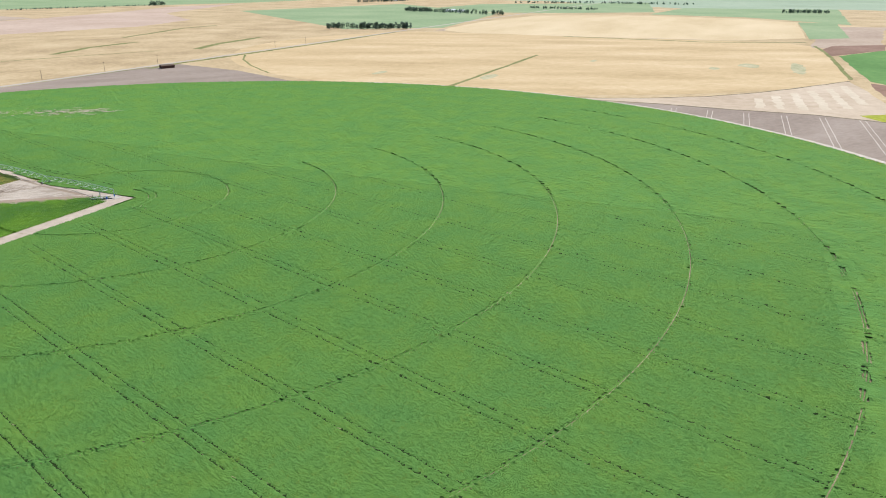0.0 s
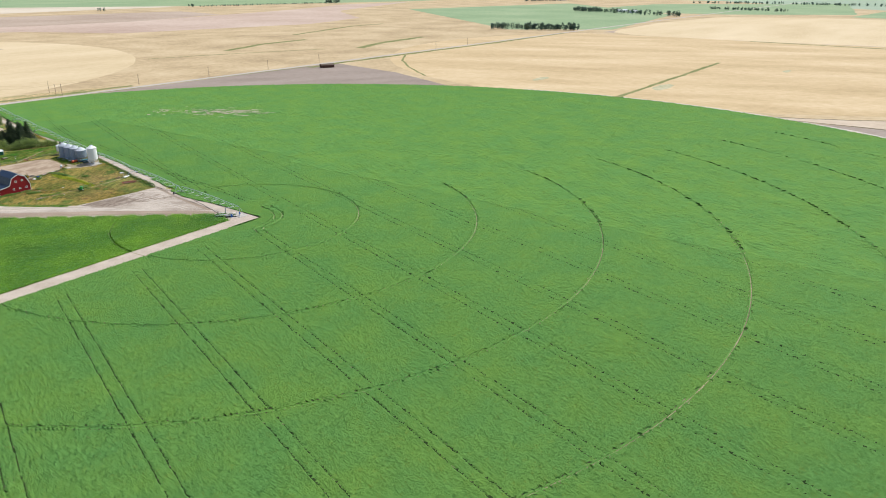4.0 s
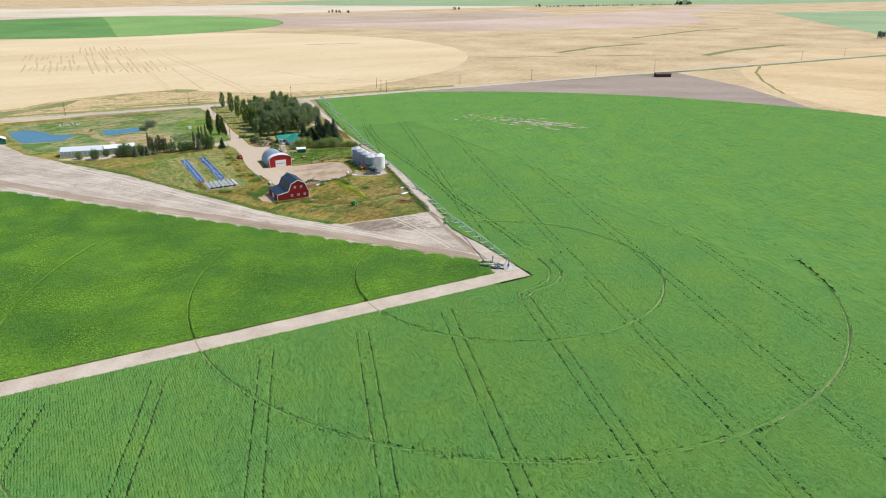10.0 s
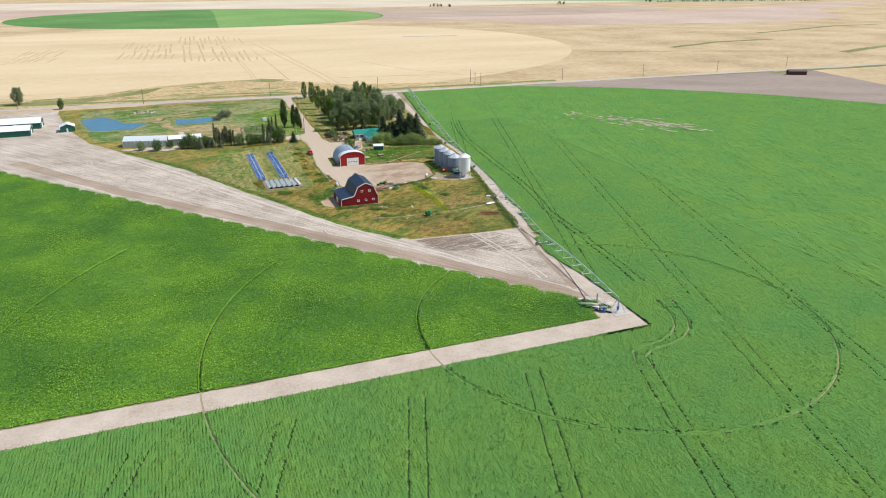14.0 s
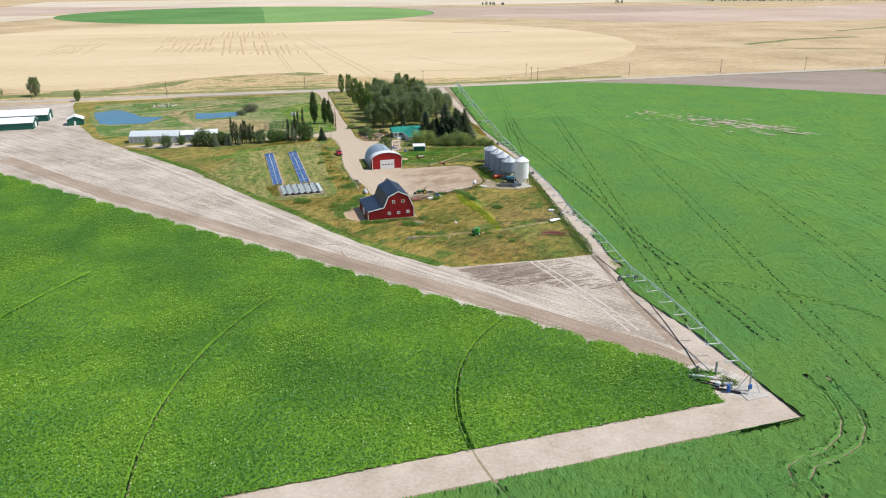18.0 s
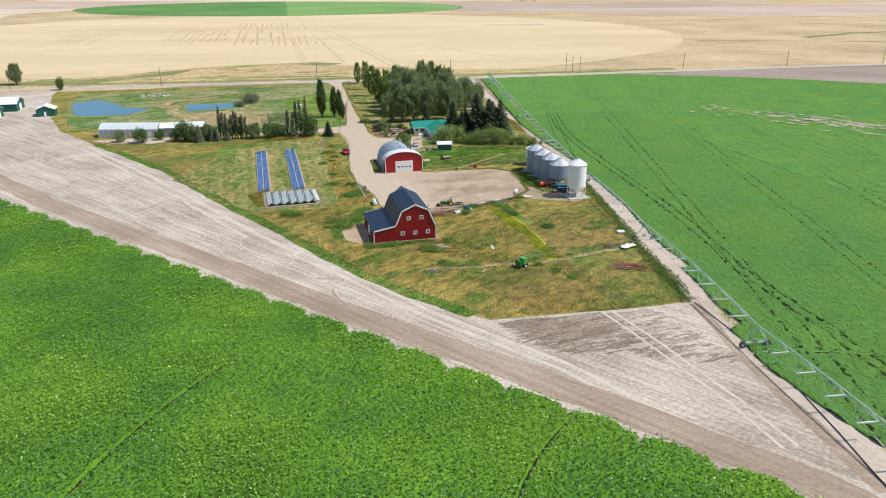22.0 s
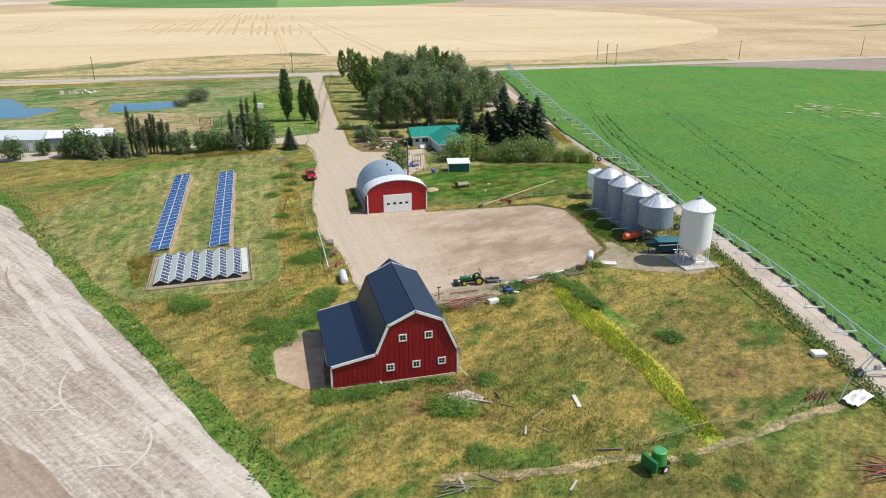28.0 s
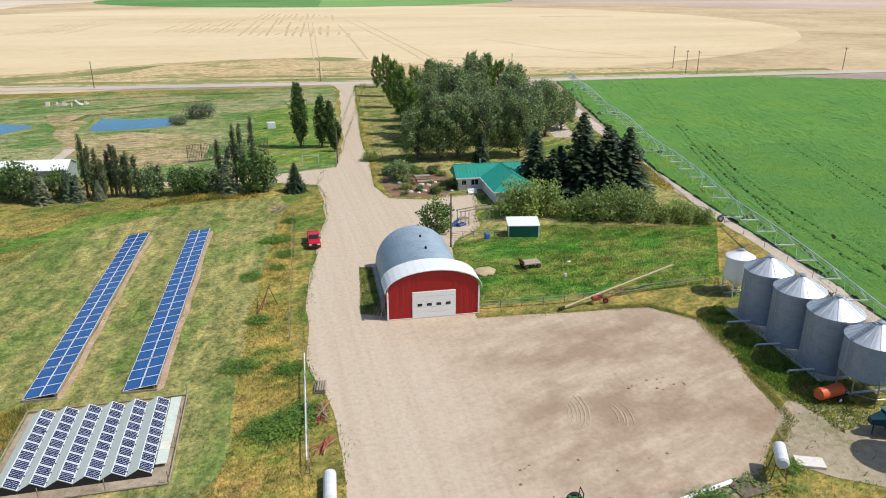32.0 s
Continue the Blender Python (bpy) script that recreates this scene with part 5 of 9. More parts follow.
def grain_bin(x, y, r, z0, z1, zp, wall, roof, label, hopper=0.0, rungs=True, legs=8, group="grain bins"):
    b = empty("grain_bin", pose(x, y, 0.08), label, "grain bin", group)
    bm = bmesh.new()
    smooth_wall = wall is M_TANKW
    hoop_wall(bm, r, z0, z1, 40, 6, 0.0 if smooth_wall else 0.006)
    w = part("wall", bm, wall, b, smooth=smooth_wall)
    bm = bmesh.new()
    cone_roof(bm, r + 0.12, z1 - 0.03, zp - 0.15, 0.35, 40)
    rf = part("roof", bm, roof, b)
    n = 20
    for i in range(n):
        a = 2 * math.pi * i / n
        bm = bmesh.new()
        rod(bm, ((r + 0.1) * math.cos(a), (r + 0.1) * math.sin(a), z1 + 0.0), (0.36 * math.cos(a), 0.36 * math.sin(a), zp - 0.13), 0.03, 0.02, 4)
        part("roof_rib", bm, roof, rf)
    bm = bmesh.new()
    rod(bm, (0, 0, zp - 0.18), (0, 0, zp + 0.05), 0.36, 0.30, 14)
    rod(bm, (0, 0, zp + 0.05), (0, 0, zp + 0.13), 0.42, 0.1, 14)
    part("cap", bm, M_GALV, b)
    if rungs:
        # the ladder up the wall and on over the roof, on the west
        bm = bmesh.new()
        for s in (-0.22, 0.22):
            rod(bm, (-r - 0.12, s, z0 + 0.3), (-r - 0.12, s, z1 + 0.1), 0.025, seg=4)
            rod(bm, (-r - 0.1, s, z1 + 0.12), (-0.5, s, zp), 0.025, seg=4)
        k = int((z1 - z0) / 0.35)
        for i in range(k):
            z = z0 + 0.4 + i * 0.35
            rod(bm, (-r - 0.12, -0.22, z), (-r - 0.12, 0.22, z), 0.018, seg=4)
        for i in range(9):
            t = (i + 0.5) / 9
            p = Vector((-r - 0.1, 0, z1 + 0.14)).lerp(Vector((-0.5, 0, zp + 0.02)), t)
            box(bm, p.x - 0.1, p.x + 0.1, -0.24, 0.24, p.z, p.z + 0.03)
        part("ladder", bm, M_GALV, b)
    if hopper:
        bm = bmesh.new()
        cone_roof(bm, r, z0, hopper, 0.28, 40)
        bmesh.ops.reverse_faces(bm, faces=bm.faces[:])
        part("hopper", bm, wall, b)
        part("spout", rodded((0, 0, hopper + 0.05), (0, 0, hopper - 0.35), 0.28, 0.28, 12), M_GALV, b)
        for i in range(legs):
            a = 2 * math.pi * (i + 0.5) / legs
            c, s = math.cos(a), math.sin(a)
            part("leg", rodded((r * c, r * s, 0), (r * c, r * s, z0 + 0.5), 0.075, 0.075, 6), M_WHITE if wall is M_TANKW else M_GALV, b)
        bm = bmesh.new()
        for i in range(legs):
            a, a2 = 2 * math.pi * (i + 0.5) / legs, 2 * math.pi * (i + 1.5) / legs
            rod(bm, (r * math.cos(a), r * math.sin(a), 0.9), (r * math.cos(a2), r * math.sin(a2), 0.9), 0.04, seg=5)
        part("brace_ring", bm, M_GALV, b)
        part("skid", boxed(-r, r, -0.15, 0.15, 0, 0.16), M_GALV, b)
    return b


M_TANKW = plain("white_bin_paint", (0.88, 0.89, 0.90), 0.35, 0.0, 0.03, 1.0, 0.5)
for y in (-8.2, -14.0, -19.8):
    grain_bin(45.1, y, 2.72, 0.25, 6.65, 8.3, M_BINWALL, M_BINROOF, "grey corrugated steel grain bin with a cone roof on a slab")
grain_bin(45.4, -25.4, 2.86, 2.5, 6.3, 8.0, M_BINWALL, M_BINROOF, "grey steel hopper bin standing on legs", 0.9)
wb = grain_bin(45.5, -36.9, 2.4, 2.9, 9.0, 10.6, M_TANKW, M_TANKW, "tall white hopper bin on steel legs over a pale pad", 0.75, rungs=False, group="white bins")
M_PRINT = plain("maroon_print", (0.12, 0.03, 0.03), 0.5)
for i, (w, h) in enumerate(((0.28, 0.16), (0.2, 0.16), (0.24, 0.16), (0.3, 0.16))):
    a = radians(-62 + i * 7.5)
    m = Matrix.Translation((2.425 * math.cos(a), 2.425 * math.sin(a), 8.6)) @ Euler((0, 0, a)).to_matrix().to_4x4()
    bm = bmesh.new()
    box(bm, -0.01, 0.012, -w / 2, w / 2, -h / 2, h / 2, m)
    part("name_bar", bm, M_PRINT, wb, "dark unreadable lettering")
grain_bin(46.4, -0.6, 1.75, 2.3, 5.3, 6.2, M_TANKW, M_TANKW, "small white hopper bin on legs beside the fence", 0.9, rungs=False, legs=4, group="white bins")
slab = part("bin_slab", boxed(42.1, 48.2, -22.8, -5.2, 0.06, 0.30, bevel=0.03), M_CONC)
tagged(slab, "long concrete slab under the steel bins", "slab", kind="structure")
pad = tagged(part("bin_pad", boxed(42.4, 48.4, -40.2, -33.8, 0.05, 0.34, bevel=0.05), M_CONC), "pale concrete pad under the white bin", "pad", kind="structure")
for y in (-9.6, -15.4, -21.2):
    t = empty("unload_tube", pose(42.6, y, 0.1), "pale steel unloading tube out of a bin", "auger tube", "unloading tubes")
    part("tube", rodded((1.4, 0, 0.55), (-2.6, 0.35, 0.5), 0.11, 0.11, 10), M_FRAME, t)
    part("mouth", rodded((-2.6, 0.35, 0.5), (-2.75, 0.36, 0.2), 0.14, 0.12, 10), M_GALV, t)
    part("stand", boxed(-1.7, -1.6, 0.15, 0.35, 0, 0.45), M_GALV, t)


# ---- house ----
house = empty("house", pose(24.0, 55.6, 0.08), "low pale house with a green metal roof, half under spruces", "house")
part("main_wall", boxed(-3.7, 12.0, -1.3, 4.1, 0, 2.6), M_HOUSE, house)
part("wing_wall", boxed(1.1, 9.0, -12.0, -1.3, 0, 2.6), M_HOUSE, house)
bm = bmesh.new()
a = [bm.verts.new(c) for c in ((-4.3, -1.9, 2.6), (12.6, -1.9, 2.6), (12.6, 4.7, 2.6), (-4.3, 4.7, 2.6), (-4.3, 1.4, 4.6), (9.4, 1.4, 4.6))]
for f in ((0, 1, 5, 4), (2, 3, 4, 5), (1, 2, 5), (3, 0, 4)):
    bm.faces.new([a[i] for i in f])
main_roof = part("main_roof", bm, M_TEAL, house)
part("ridge_cap", rodded((-4.3, 1.4, 4.61), (9.4, 1.4, 4.61), 0.07, 0.07, 6), M_TEAL, main_roof)
for i in range(18):
    part("seam", rodded((-4.0 + 0.72 * i, -1.88, 2.64), (-4.0 + 0.72 * i, 1.35, 4.60), 0.022, 0.022, 4), M_TEAL, main_roof)
bm = bmesh.new()
a = [bm.verts.new(c) for c in ((0.5, -12.6, 2.63), (9.6, -12.6, 2.63), (9.6, 1.0, 2.63), (0.5, 1.0, 2.63), (5.6, -7.6, 4.66), (5.6, 1.4, 4.66))]
for f in ((0, 1, 4), (1, 2, 5, 4), (0, 4, 5, 3)):
    bm.faces.new([a[i] for i in f])
wing_roof = part("wing_roof", bm, M_TEAL, house)
part("ridge_cap", rodded((5.6, -7.6, 4.68), (5.6, 1.4, 4.68), 0.07, 0.07, 6), M_TEAL, wing_roof)
for c in ((0.5, -12.6, 2.65), (9.6, -12.6, 2.65)):
    part("hip_cap", rodded(c, (5.6, -7.6, 4.68), 0.06, 0.06, 6), M_TEAL, wing_roof)
part("fascia", boxed(-4.35, 0.5, -1.96, -1.88, 2.42, 2.62), M_WHITE, house)
part("fascia", boxed(0.42, 0.52, -12.6, -1.9, 2.42, 2.62), M_WHITE, house)
part("fascia", boxed(0.45, 9.6, -12.66, -12.58, 2.42, 2.62), M_WHITE, house)
part("roof_stack", rodded((1.4, 1.9, 4.2), (1.4, 1.9, 5.4), 0.14, 0.14, 10), M_GALV, house, "grey flue pipe")
window(house, -0.4, -1.32, 1.55, 1.5, 1.2, -1, (2, 1))
window(house, -2.6, -1.32, 1.55, 0.9, 1.0, -1, (2, 1))
window(house, 5.0, -12.02, 1.5, 1.8, 1.1, -1, (3, 1))
part("house_door", boxed(-1.9, -1.25, -1.38, -1.3, 0.1, 2.15), M_WHITE, house, "white front door")
step = empty("porch_steps", pose(22.6, 52.6, 0.1), "pale timber porch steps before the house", "steps")
for i in range(4):
    part("tread", boxed(-0.9, 0.9, -1.2 + 0.35 * i, -0.85 + 0.35 * i, 0.0, 0.17 * (i + 1)), M_WHITE, step)

# ---- small green shelter ----
sh = empty("garden_shed", pose(22.5, 26.2, 0.08, 0, 0, -9), "small dark green shed with a white roof", "shed")
part("wall", boxed(0.15, 4.9, 0.0, 2.6, 0, 1.85), M_DKGREEN, sh)
bm = bmesh.new()
box(bm, -0.1, 5.15, -0.35, 2.9, 1.95, 2.05)
for v in bm.verts:
    v.co.z += 0.16 * (v.co.y + 0.35)
part("roof", bm, M_WHITEROOF, sh)
for x in (0.0, 4.9):
    part("corner_post", boxed(x, x + 0.16, -0.1, 0.05, 0, 2.0), M_WHITE, sh)
part("front_board", boxed(0.2, 4.85, -0.06, -0.01, 0.05, 1.7), M_DKGREEN, sh)


# ---- long hoop house, annex, western sheds ----
def metal_shed(name, x, y, turn, w, d, h, rise, wall, roof, label, over=0.4, doors=()):
    """A gabled shed: width w along x, depth d along y, ridge along y."""
    s = empty(name, pose(x, y, 0.06, 0, 0, turn), label, "shed")
    out = [(0, 0), (w, 0), (w, h), (w / 2, h + rise), (0, h)]
    siding("front_wall", out, 0, -1, wall, s, 0.4)
    siding("back_wall", out, d, 1, wall, s, 0.4)
    side_wall("side_wall", 0, 0, d, 0, h, -1, wall, s, 0.5)
    side_wall("side_wall", w, 0, d, 0, h, 1, wall, s, 0.5)
    k = rise / (w / 2)
    for p, q in (((-over, h - over * k), (w / 2, h + rise)), ((w / 2, h + rise), (w + over, h - over * k))):
        bm = bmesh.new()
        gable_slab(bm, p, q, -over, d + over, 0.1, 0.03)
        r = part("roof", bm, roof, s)
        bm = bmesh.new()
        ribs(bm, p, q, -over, d + over, 0.9, 0.05, 0.07, 0.13)
        part("roof_seam", bm, roof, r)
    for (dx, dw, dh, side) in doors:
        part("door", boxed(dx, dx + dw, -0.09 if side < 0 else d + 0.03, -0.03 if side < 0 else d + 0.09, 0.05, dh), M_WHITE, s, "white door")
    return s


metal_shed("green_barn", -143.0, 127.0, 90, 11, 34, 3.2, 1.9, M_DKGREEN, M_WHITEROOF, "long dark green shed with a white roof", 0.4, ((4.0, 3.2, 2.6, -1),))
metal_shed("green_barn", -140.5, 148.0, 90, 12, 40, 3.4, 2.2, M_DKGREEN, M_WHITEROOF, "long dark green shed with a white roof behind another", 0.5, ((4.4, 3.2, 2.8, -1),))
metal_shed("green_hut", -128.5, 131.0, 6, 7.2, 7.5, 2.9, 1.5, M_DKGREEN, M_WHITEROOF, "small dark green hut with a white roof", 0.4, ((3.0, 0.9, 2.0, -1),))
for i, (x, y) in enumerate(((-152, 140.5), (-157, 141.5), (-147.5, 142))):
    t = part("feed_bin", rodded((x, y, 0.05), (x, y, 4.2 - 0.5 * i), 0.9, 0.7, 14), M_TANK)
    tagged(t, "pale round feed bin between the green sheds", "feed bin", "feed bins")
hoop = empty("hoop_house", pose(-94.4, 78.0, 0.08, 0, 0, -13.4), "long pale hoop house with translucent sheeting", "greenhouse")
prof = [(8.0 * i / 16, 3.0 + 1.8 * math.sin(math.pi * i / 16)) for i in range(17)]
bm = bmesh.new()
ringv = []
for i in range(23):
    x = 21.5 * i / 22
    k = 0.03 if i % 2 else 0.0
    ringv.append([bm.verts.new((x, p, q + k)) for p, q in prof])
for a, b in zip(ringv[:-1], ringv[1:]):
    for i in range(16):
        bm.faces.new((a[i], b[i], b[i + 1], a[i + 1]))
part("cover", bm, plain("milky_sheeting", (0.62, 0.68, 0.70), 0.4, 0.0, 0.06), hoop, "milky white sheeting")
for y in (0.0, 8.0):
    part("side_curtain", boxed(0, 21.5, y - 0.04, y + 0.04, 0, 3.05), M_PALEGREY, hoop)
for i in range(12):
    part("frame_post", boxed(21.5 * i / 11.0 - 0.06, 21.5 * i / 11.0 + 0.06, -0.1, -0.04, 0, 3.0), M_FRAME, hoop)
part("hoop_door", boxed(18.0, 19.2, -0.12, -0.05, 0, 2.3), M_WHITE, hoop)
for x in (0.0, 21.5):
    bm = bmesh.new()
    vs = [bm.verts.new((x, p, q)) for p, q in prof] + [bm.verts.new((x, 8.0, 0)), bm.verts.new((x, 0, 0))]
    bm.faces.new(vs)
    part("end_wall", bm, M_HOUSE, hoop)
annex = metal_shed("grey_annex", -72.0, 80.2, -92, 6.6, 15.5, 3.3, 1.3, M_GREY, M_WHITEROOF, "grey-green annex with a white roof and small windows", 0.3)
for d in (3.5, 5.0, 9.0):
    w = part("window_frame", boxed(6.6, 6.68, d, d + 0.9, 1.1, 1.9), M_WHITE, annex)
    part("pane", boxed(6.66, 6.7, d + 0.1, d + 0.8, 1.2, 1.8), M_GLASS, w)
sheet("yard_hoop", [(-96, 73), (-88, 66), (-74, 62), (-62, 67), (-58, 71), (-70, 72)], 0.09, M_LANE, "pale gravel in front of the hoop house", 2, 0.7, "gravel", 32)


# ---- trees ----
def limb_mesh(segs, material, name, parent):
    bm = bmesh.new()
    for a, b, r0, r1, s in segs:
        rod(bm, a, b, r0, r1, s, False)
    return part(name, bm, material, parent)


def crown_round(h, r, base, rng, n_lobes, n_cards, size, lean=0.0):
    """Clumps of leaves on the ends of limbs, with gaps between."""
    cs, segs = [], []
    top = h - r * 0.35
    for i in range(n_lobes):
        t = (i + 0.5) / n_lobes
        a = i * 2.4 + rng.uniform(-0.4, 0.4)
        z = base + (top - base) * t ** 0.9
        reach = r * (0.35 + 0.65 * math.sin(math.pi * min(1, 0.16 + 0.78 * t))) * rng.uniform(0.55, 1.0)
        c = np.array([reach * math.cos(a), reach * math.sin(a), z])
        cs.append((c, r * rng.uniform(0.26, 0.44) * (26 / n_lobes) ** 0.4))
        segs.append(((0, 0, max(0.8, z - 0.5 * reach - 0.6)), tuple(c), 0.035 * h * 0.35, 0.03, 5))
    pts = []
    for c, q in cs:
        k = int(n_cards * q / sum(b for _, b in cs))
        d = np.clip(rng.normal(0, 0.5, (k, 3)), -1.05, 1.05) * q
        up = c / (np.linalg.norm(c) + 1e-6)
        d = d + up[None] * (rng.uniform(-0.6, 0.6, k) * q)[:, None]
        pts.append(c + d * np.array([1, 1, 1.1]))
    return np.concatenate(pts), segs


def broadleaf(name, h, r, base, leaf, seed, n_lobes=26, n_cards=3600, size=0.42, label="", category="tree", bark=None):
    rng = np.random.default_rng(seed)
    t = empty(name, None, label, category)
    pts, segs = crown_round(h, r, base, rng, n_lobes, n_cards, size)
    tr = 0.022 * h + 0.05
    segs = [((0, 0, 0), (0.1, 0.05, base), tr, tr * 0.75, 8), ((0.1, 0.05, base), (0.0, 0.1, h * 0.8), tr * 0.75, 0.05, 7)] + segs
    limb_mesh(segs, bark or M_BARK, "trunk", t)
    v, f = cards(pts, size, 0.25, rng, 1.3)
    mesh_ob("crown", v, f, leaf, t)
    return t


def column_tree(name, h, r, leaf, seed, n_cards=2200, size=0.36, label="", bare=0.0):
    rng = np.random.default_rng(seed)
    t = empty(name, None, label, "tree")
    segs = [((0, 0, 0), (0, 0, h * 0.92), 0.018 * h + 0.05, 0.04, 7)]
    pts = []
    for i in range(34):
        u = (i + 0.5) / 34
        a = i * 2.4
        z0 = 0.6 + u * h * 0.78
        ln = (h * 0.2) * (1.05 - 0.6 * u)
        reach = r * (0.4 + 0.6 * math.sin(math.pi * (0.12 + 0.72 * (1 - u)))) * min(1.0, 1.7 * (1 - u) + 0.12)
        e = (reach * math.cos(a), reach * math.sin(a), min(h, z0 + ln))
        segs.append(((0, 0, z0), e, 0.05, 0.015, 4))
        if rng.uniform() < bare:
            continue
        k = n_cards // 34
        w = rng.uniform(0.1, 1.05, k)
        p = np.array([0, 0, z0])[None] * (1 - w[:, None]) + np.array(e)[None] * w[:, None]
        pts.append(p + rng.normal(0, 1, (k, 3)) * np.array([0.14 * r + 0.08, 0.14 * r + 0.08, 0.35]))
    limb_mesh(segs, M_DEADWOOD if bare > 0.3 else M_BARK, "trunk", t)
    if pts:
        v, f = cards(np.concatenate(pts), size, 0.1, rng, 1.4)
        mesh_ob("crown", v, f, leaf, t)
    return t


def spruce(name, h, r, seed, leaf, label):
    rng = np.random.default_rng(seed)
    t = empty(name, None, label, "tree")
    limb_mesh([((0, 0, 0), (0, 0, h * 0.97), 0.02 * h + 0.04, 0.02, 7)], M_BARK, "trunk", t)
    pts, dirs = [], []
    rows = int(h * 2.6)
    vs, fs = [], []
    for i in range(rows):
        u = i / rows
        z = 0.4 + u * (h - 0.5)
        rr = r * (1 - u) ** 0.85 * rng.uniform(0.85, 1.1) + 0.08
        m = max(5, int(9 + 9 * (1 - u)))
        for j in range(m):
            a = 2 * math.pi * (j + rng.uniform(0, 0.9)) / m + i
            q = rr * rng.uniform(0.75, 1.12)
            for s in np.linspace(0.25, 1.0, max(2, int(q / 0.42) + 1)):
                c = np.array([q * s * math.cos(a), q * s * math.sin(a), z - 0.28 * q * s + rng.uniform(-0.08, 0.08)])
                d = np.array([math.cos(a), math.sin(a), -0.35 + rng.uniform(-0.2, 0.2)])
                sd = np.array([-math.sin(a), math.cos(a), rng.uniform(-0.3, 0.3)])
                w = 0.30 + 0.16 * rng.uniform()
                k = len(vs)
                vs += [c - d * 0.22, c + sd * w - d * 0.05, c + d * 0.34, c - sd * w - d * 0.05]
                fs.append((k, k + 1, k + 2, k + 3))
    mesh_ob("crown", np.array(vs), np.array(fs), leaf, t)
    return t


def plant(proto, x, y, s=1.0, turn=None, sz=None, label="", z=0.06):
    sz = sz or s
    turn = random.uniform(0, 360) if turn is None else turn
    c = copy_thing(proto, pose(x, y, z, 0, 0, turn) @ Matrix.Diagonal((s, s, sz, 1)))
    if label:
        c["label"] = label
    return c


def away(*obs):
    """Takes the patterns out once they are copied."""
    for o in obs:
        for c in list(o.children_recursive) + [o]:
            bpy.data.objects.remove(c)


cot = [broadleaf("cottonwood_tree", 15.6 + 0.9 * i, 5.0 - 0.3 * i, 2.6, M_COTTON, 20 + i, 74, 10000, 0.32, "tall grey-green cottonwood in a dense grove") for i in range(3)]
for i, (x, y, s) in enumerate([(16.4, 81, 0.92), (21, 80, 0.95), (26, 81, 1.0), (32, 80.5, 0.95), (40.3, 80, 0.95), (40, 94, 1.0), (46, 91.5, 1.0), (54, 101, 0.98), (28, 97, 1.1), (34, 110, 1.12),
                               (22.5, 104, 1.05), (48, 112, 1.05), (57, 114, 0.95), (40, 125, 1.1), (30, 128, 1.05), (61, 108, 0.85), (25, 117, 1.0), (45, 103, 1.1)]):
    plant(cot[i % 3], x, y, s * 0.95, None, s * (0.86 + 0.2 * ((i * 3) % 5) / 4))
fr = broadleaf("poplar_tree", 14.2, 2.15, 1.2, M_FRESH, 31, 44, 4200, 0.32, "green poplar in the row beside the driveway")
for i, (x, y, s) in enumerate([(19.3, 199, 0.85), (20.4, 176, 1.05), (20, 152, 1.1), (19.2, 129, 1.15), (18.6, 109, 1.1), (17.5, 95, 1.05), (43.4, 144, 1.3), (47.6, 139, 1.3), (49.5, 133, 1.2), (29, 138, 1.2), (23, 128, 1.15)]):
    plant(fr, x, y, s * (0.92 if i < 6 else 0.8), None, s)
lom = column_tree("lombardy_poplar", 17.5, 2.0, M_LOMB, 41, 5200, 0.36, "dark slender poplar beside the driveway")
plant(lom, -10.1, 99, 1.0)
plant(lom, -4.9, 98, 0.85, None, 0.80)
plant(lom, -2.7, 98.2, 0.75, None, 0.72)
plant(lom, -0.8, 102.5, 0.5, None, 0.36)
plant(lom, -2.0, 93.0, 0.45, None, 0.3)
spr = [spruce("spruce_tree", 13.0, 4.1, 51 + i, M_SPRUCE, "dark green spruce behind the house") for i in range(2)]
for i, (x, y, s, k) in enumerate([(35.0, 51.8, 1.2, 0.95), (39.6, 50.2, 1.1, 0.72), (43.0, 47.6, 1.5, 1.25), (47.2, 45.6, 1.4, 1.08), (51.6, 45.6, 1.4, 1.04), (37.4, 48.0, 1.0, 0.72), (45.6, 51, 1.1, 0.92), (49.6, 48.5, 1.2, 0.96), (30.5, 77, 0.55, 0.62)]):
    plant(spr[i % 2], x, y, s, None, k)
blue = spruce("silver_spruce", 7.0, 2.1, 55, M_SILVER, "bluish spruce in the windbreak")
for x, y, s in ((-57.8, 60.5, 0.95), (-53.2, 61.5, 0.8), (-51.5, 61, 0.75), (-24.2, 60.5, 1.05), (-47.8, 60.8, 0.6)):
    plant(blue, x, y, s)
plant(spr[0], -11.4, 60, 0.62, None, 0.45, "small green spruce at the drive's corner")
dead = [column_tree("dead_poplar", 12.0, 0.85, M_DULLLEAF, 61 + i, 1700, 0.22, "half-dead grey columnar poplar in the windbreak", 0.22) for i in range(2)]
for i, (x, y, s) in enumerate([(-50.4, 63, 1.1), (-49.2, 62.4, 0.95), (-48.2, 63, 0.85), (-47.0, 62, 0.7), (-46.2, 63.6, 0.8), (-45.2, 63, 0.95), (-44.4, 62.4, 0.9), (-43.3, 62.8, 0.75), (-42.5, 62.2, 0.8), (-41.3, 62.8, 0.74), (-26.0, 64.5, 0.9), (-24.0, 63.2, 0.8), (-22.8, 64.2, 1.15), (-21.4, 63.0, 1.22), (-19.2, 63.4, 1.3), (-37, 62.5, 0.55)]):
    plant(dead[i % 2], x, y, 1.0, None, s)
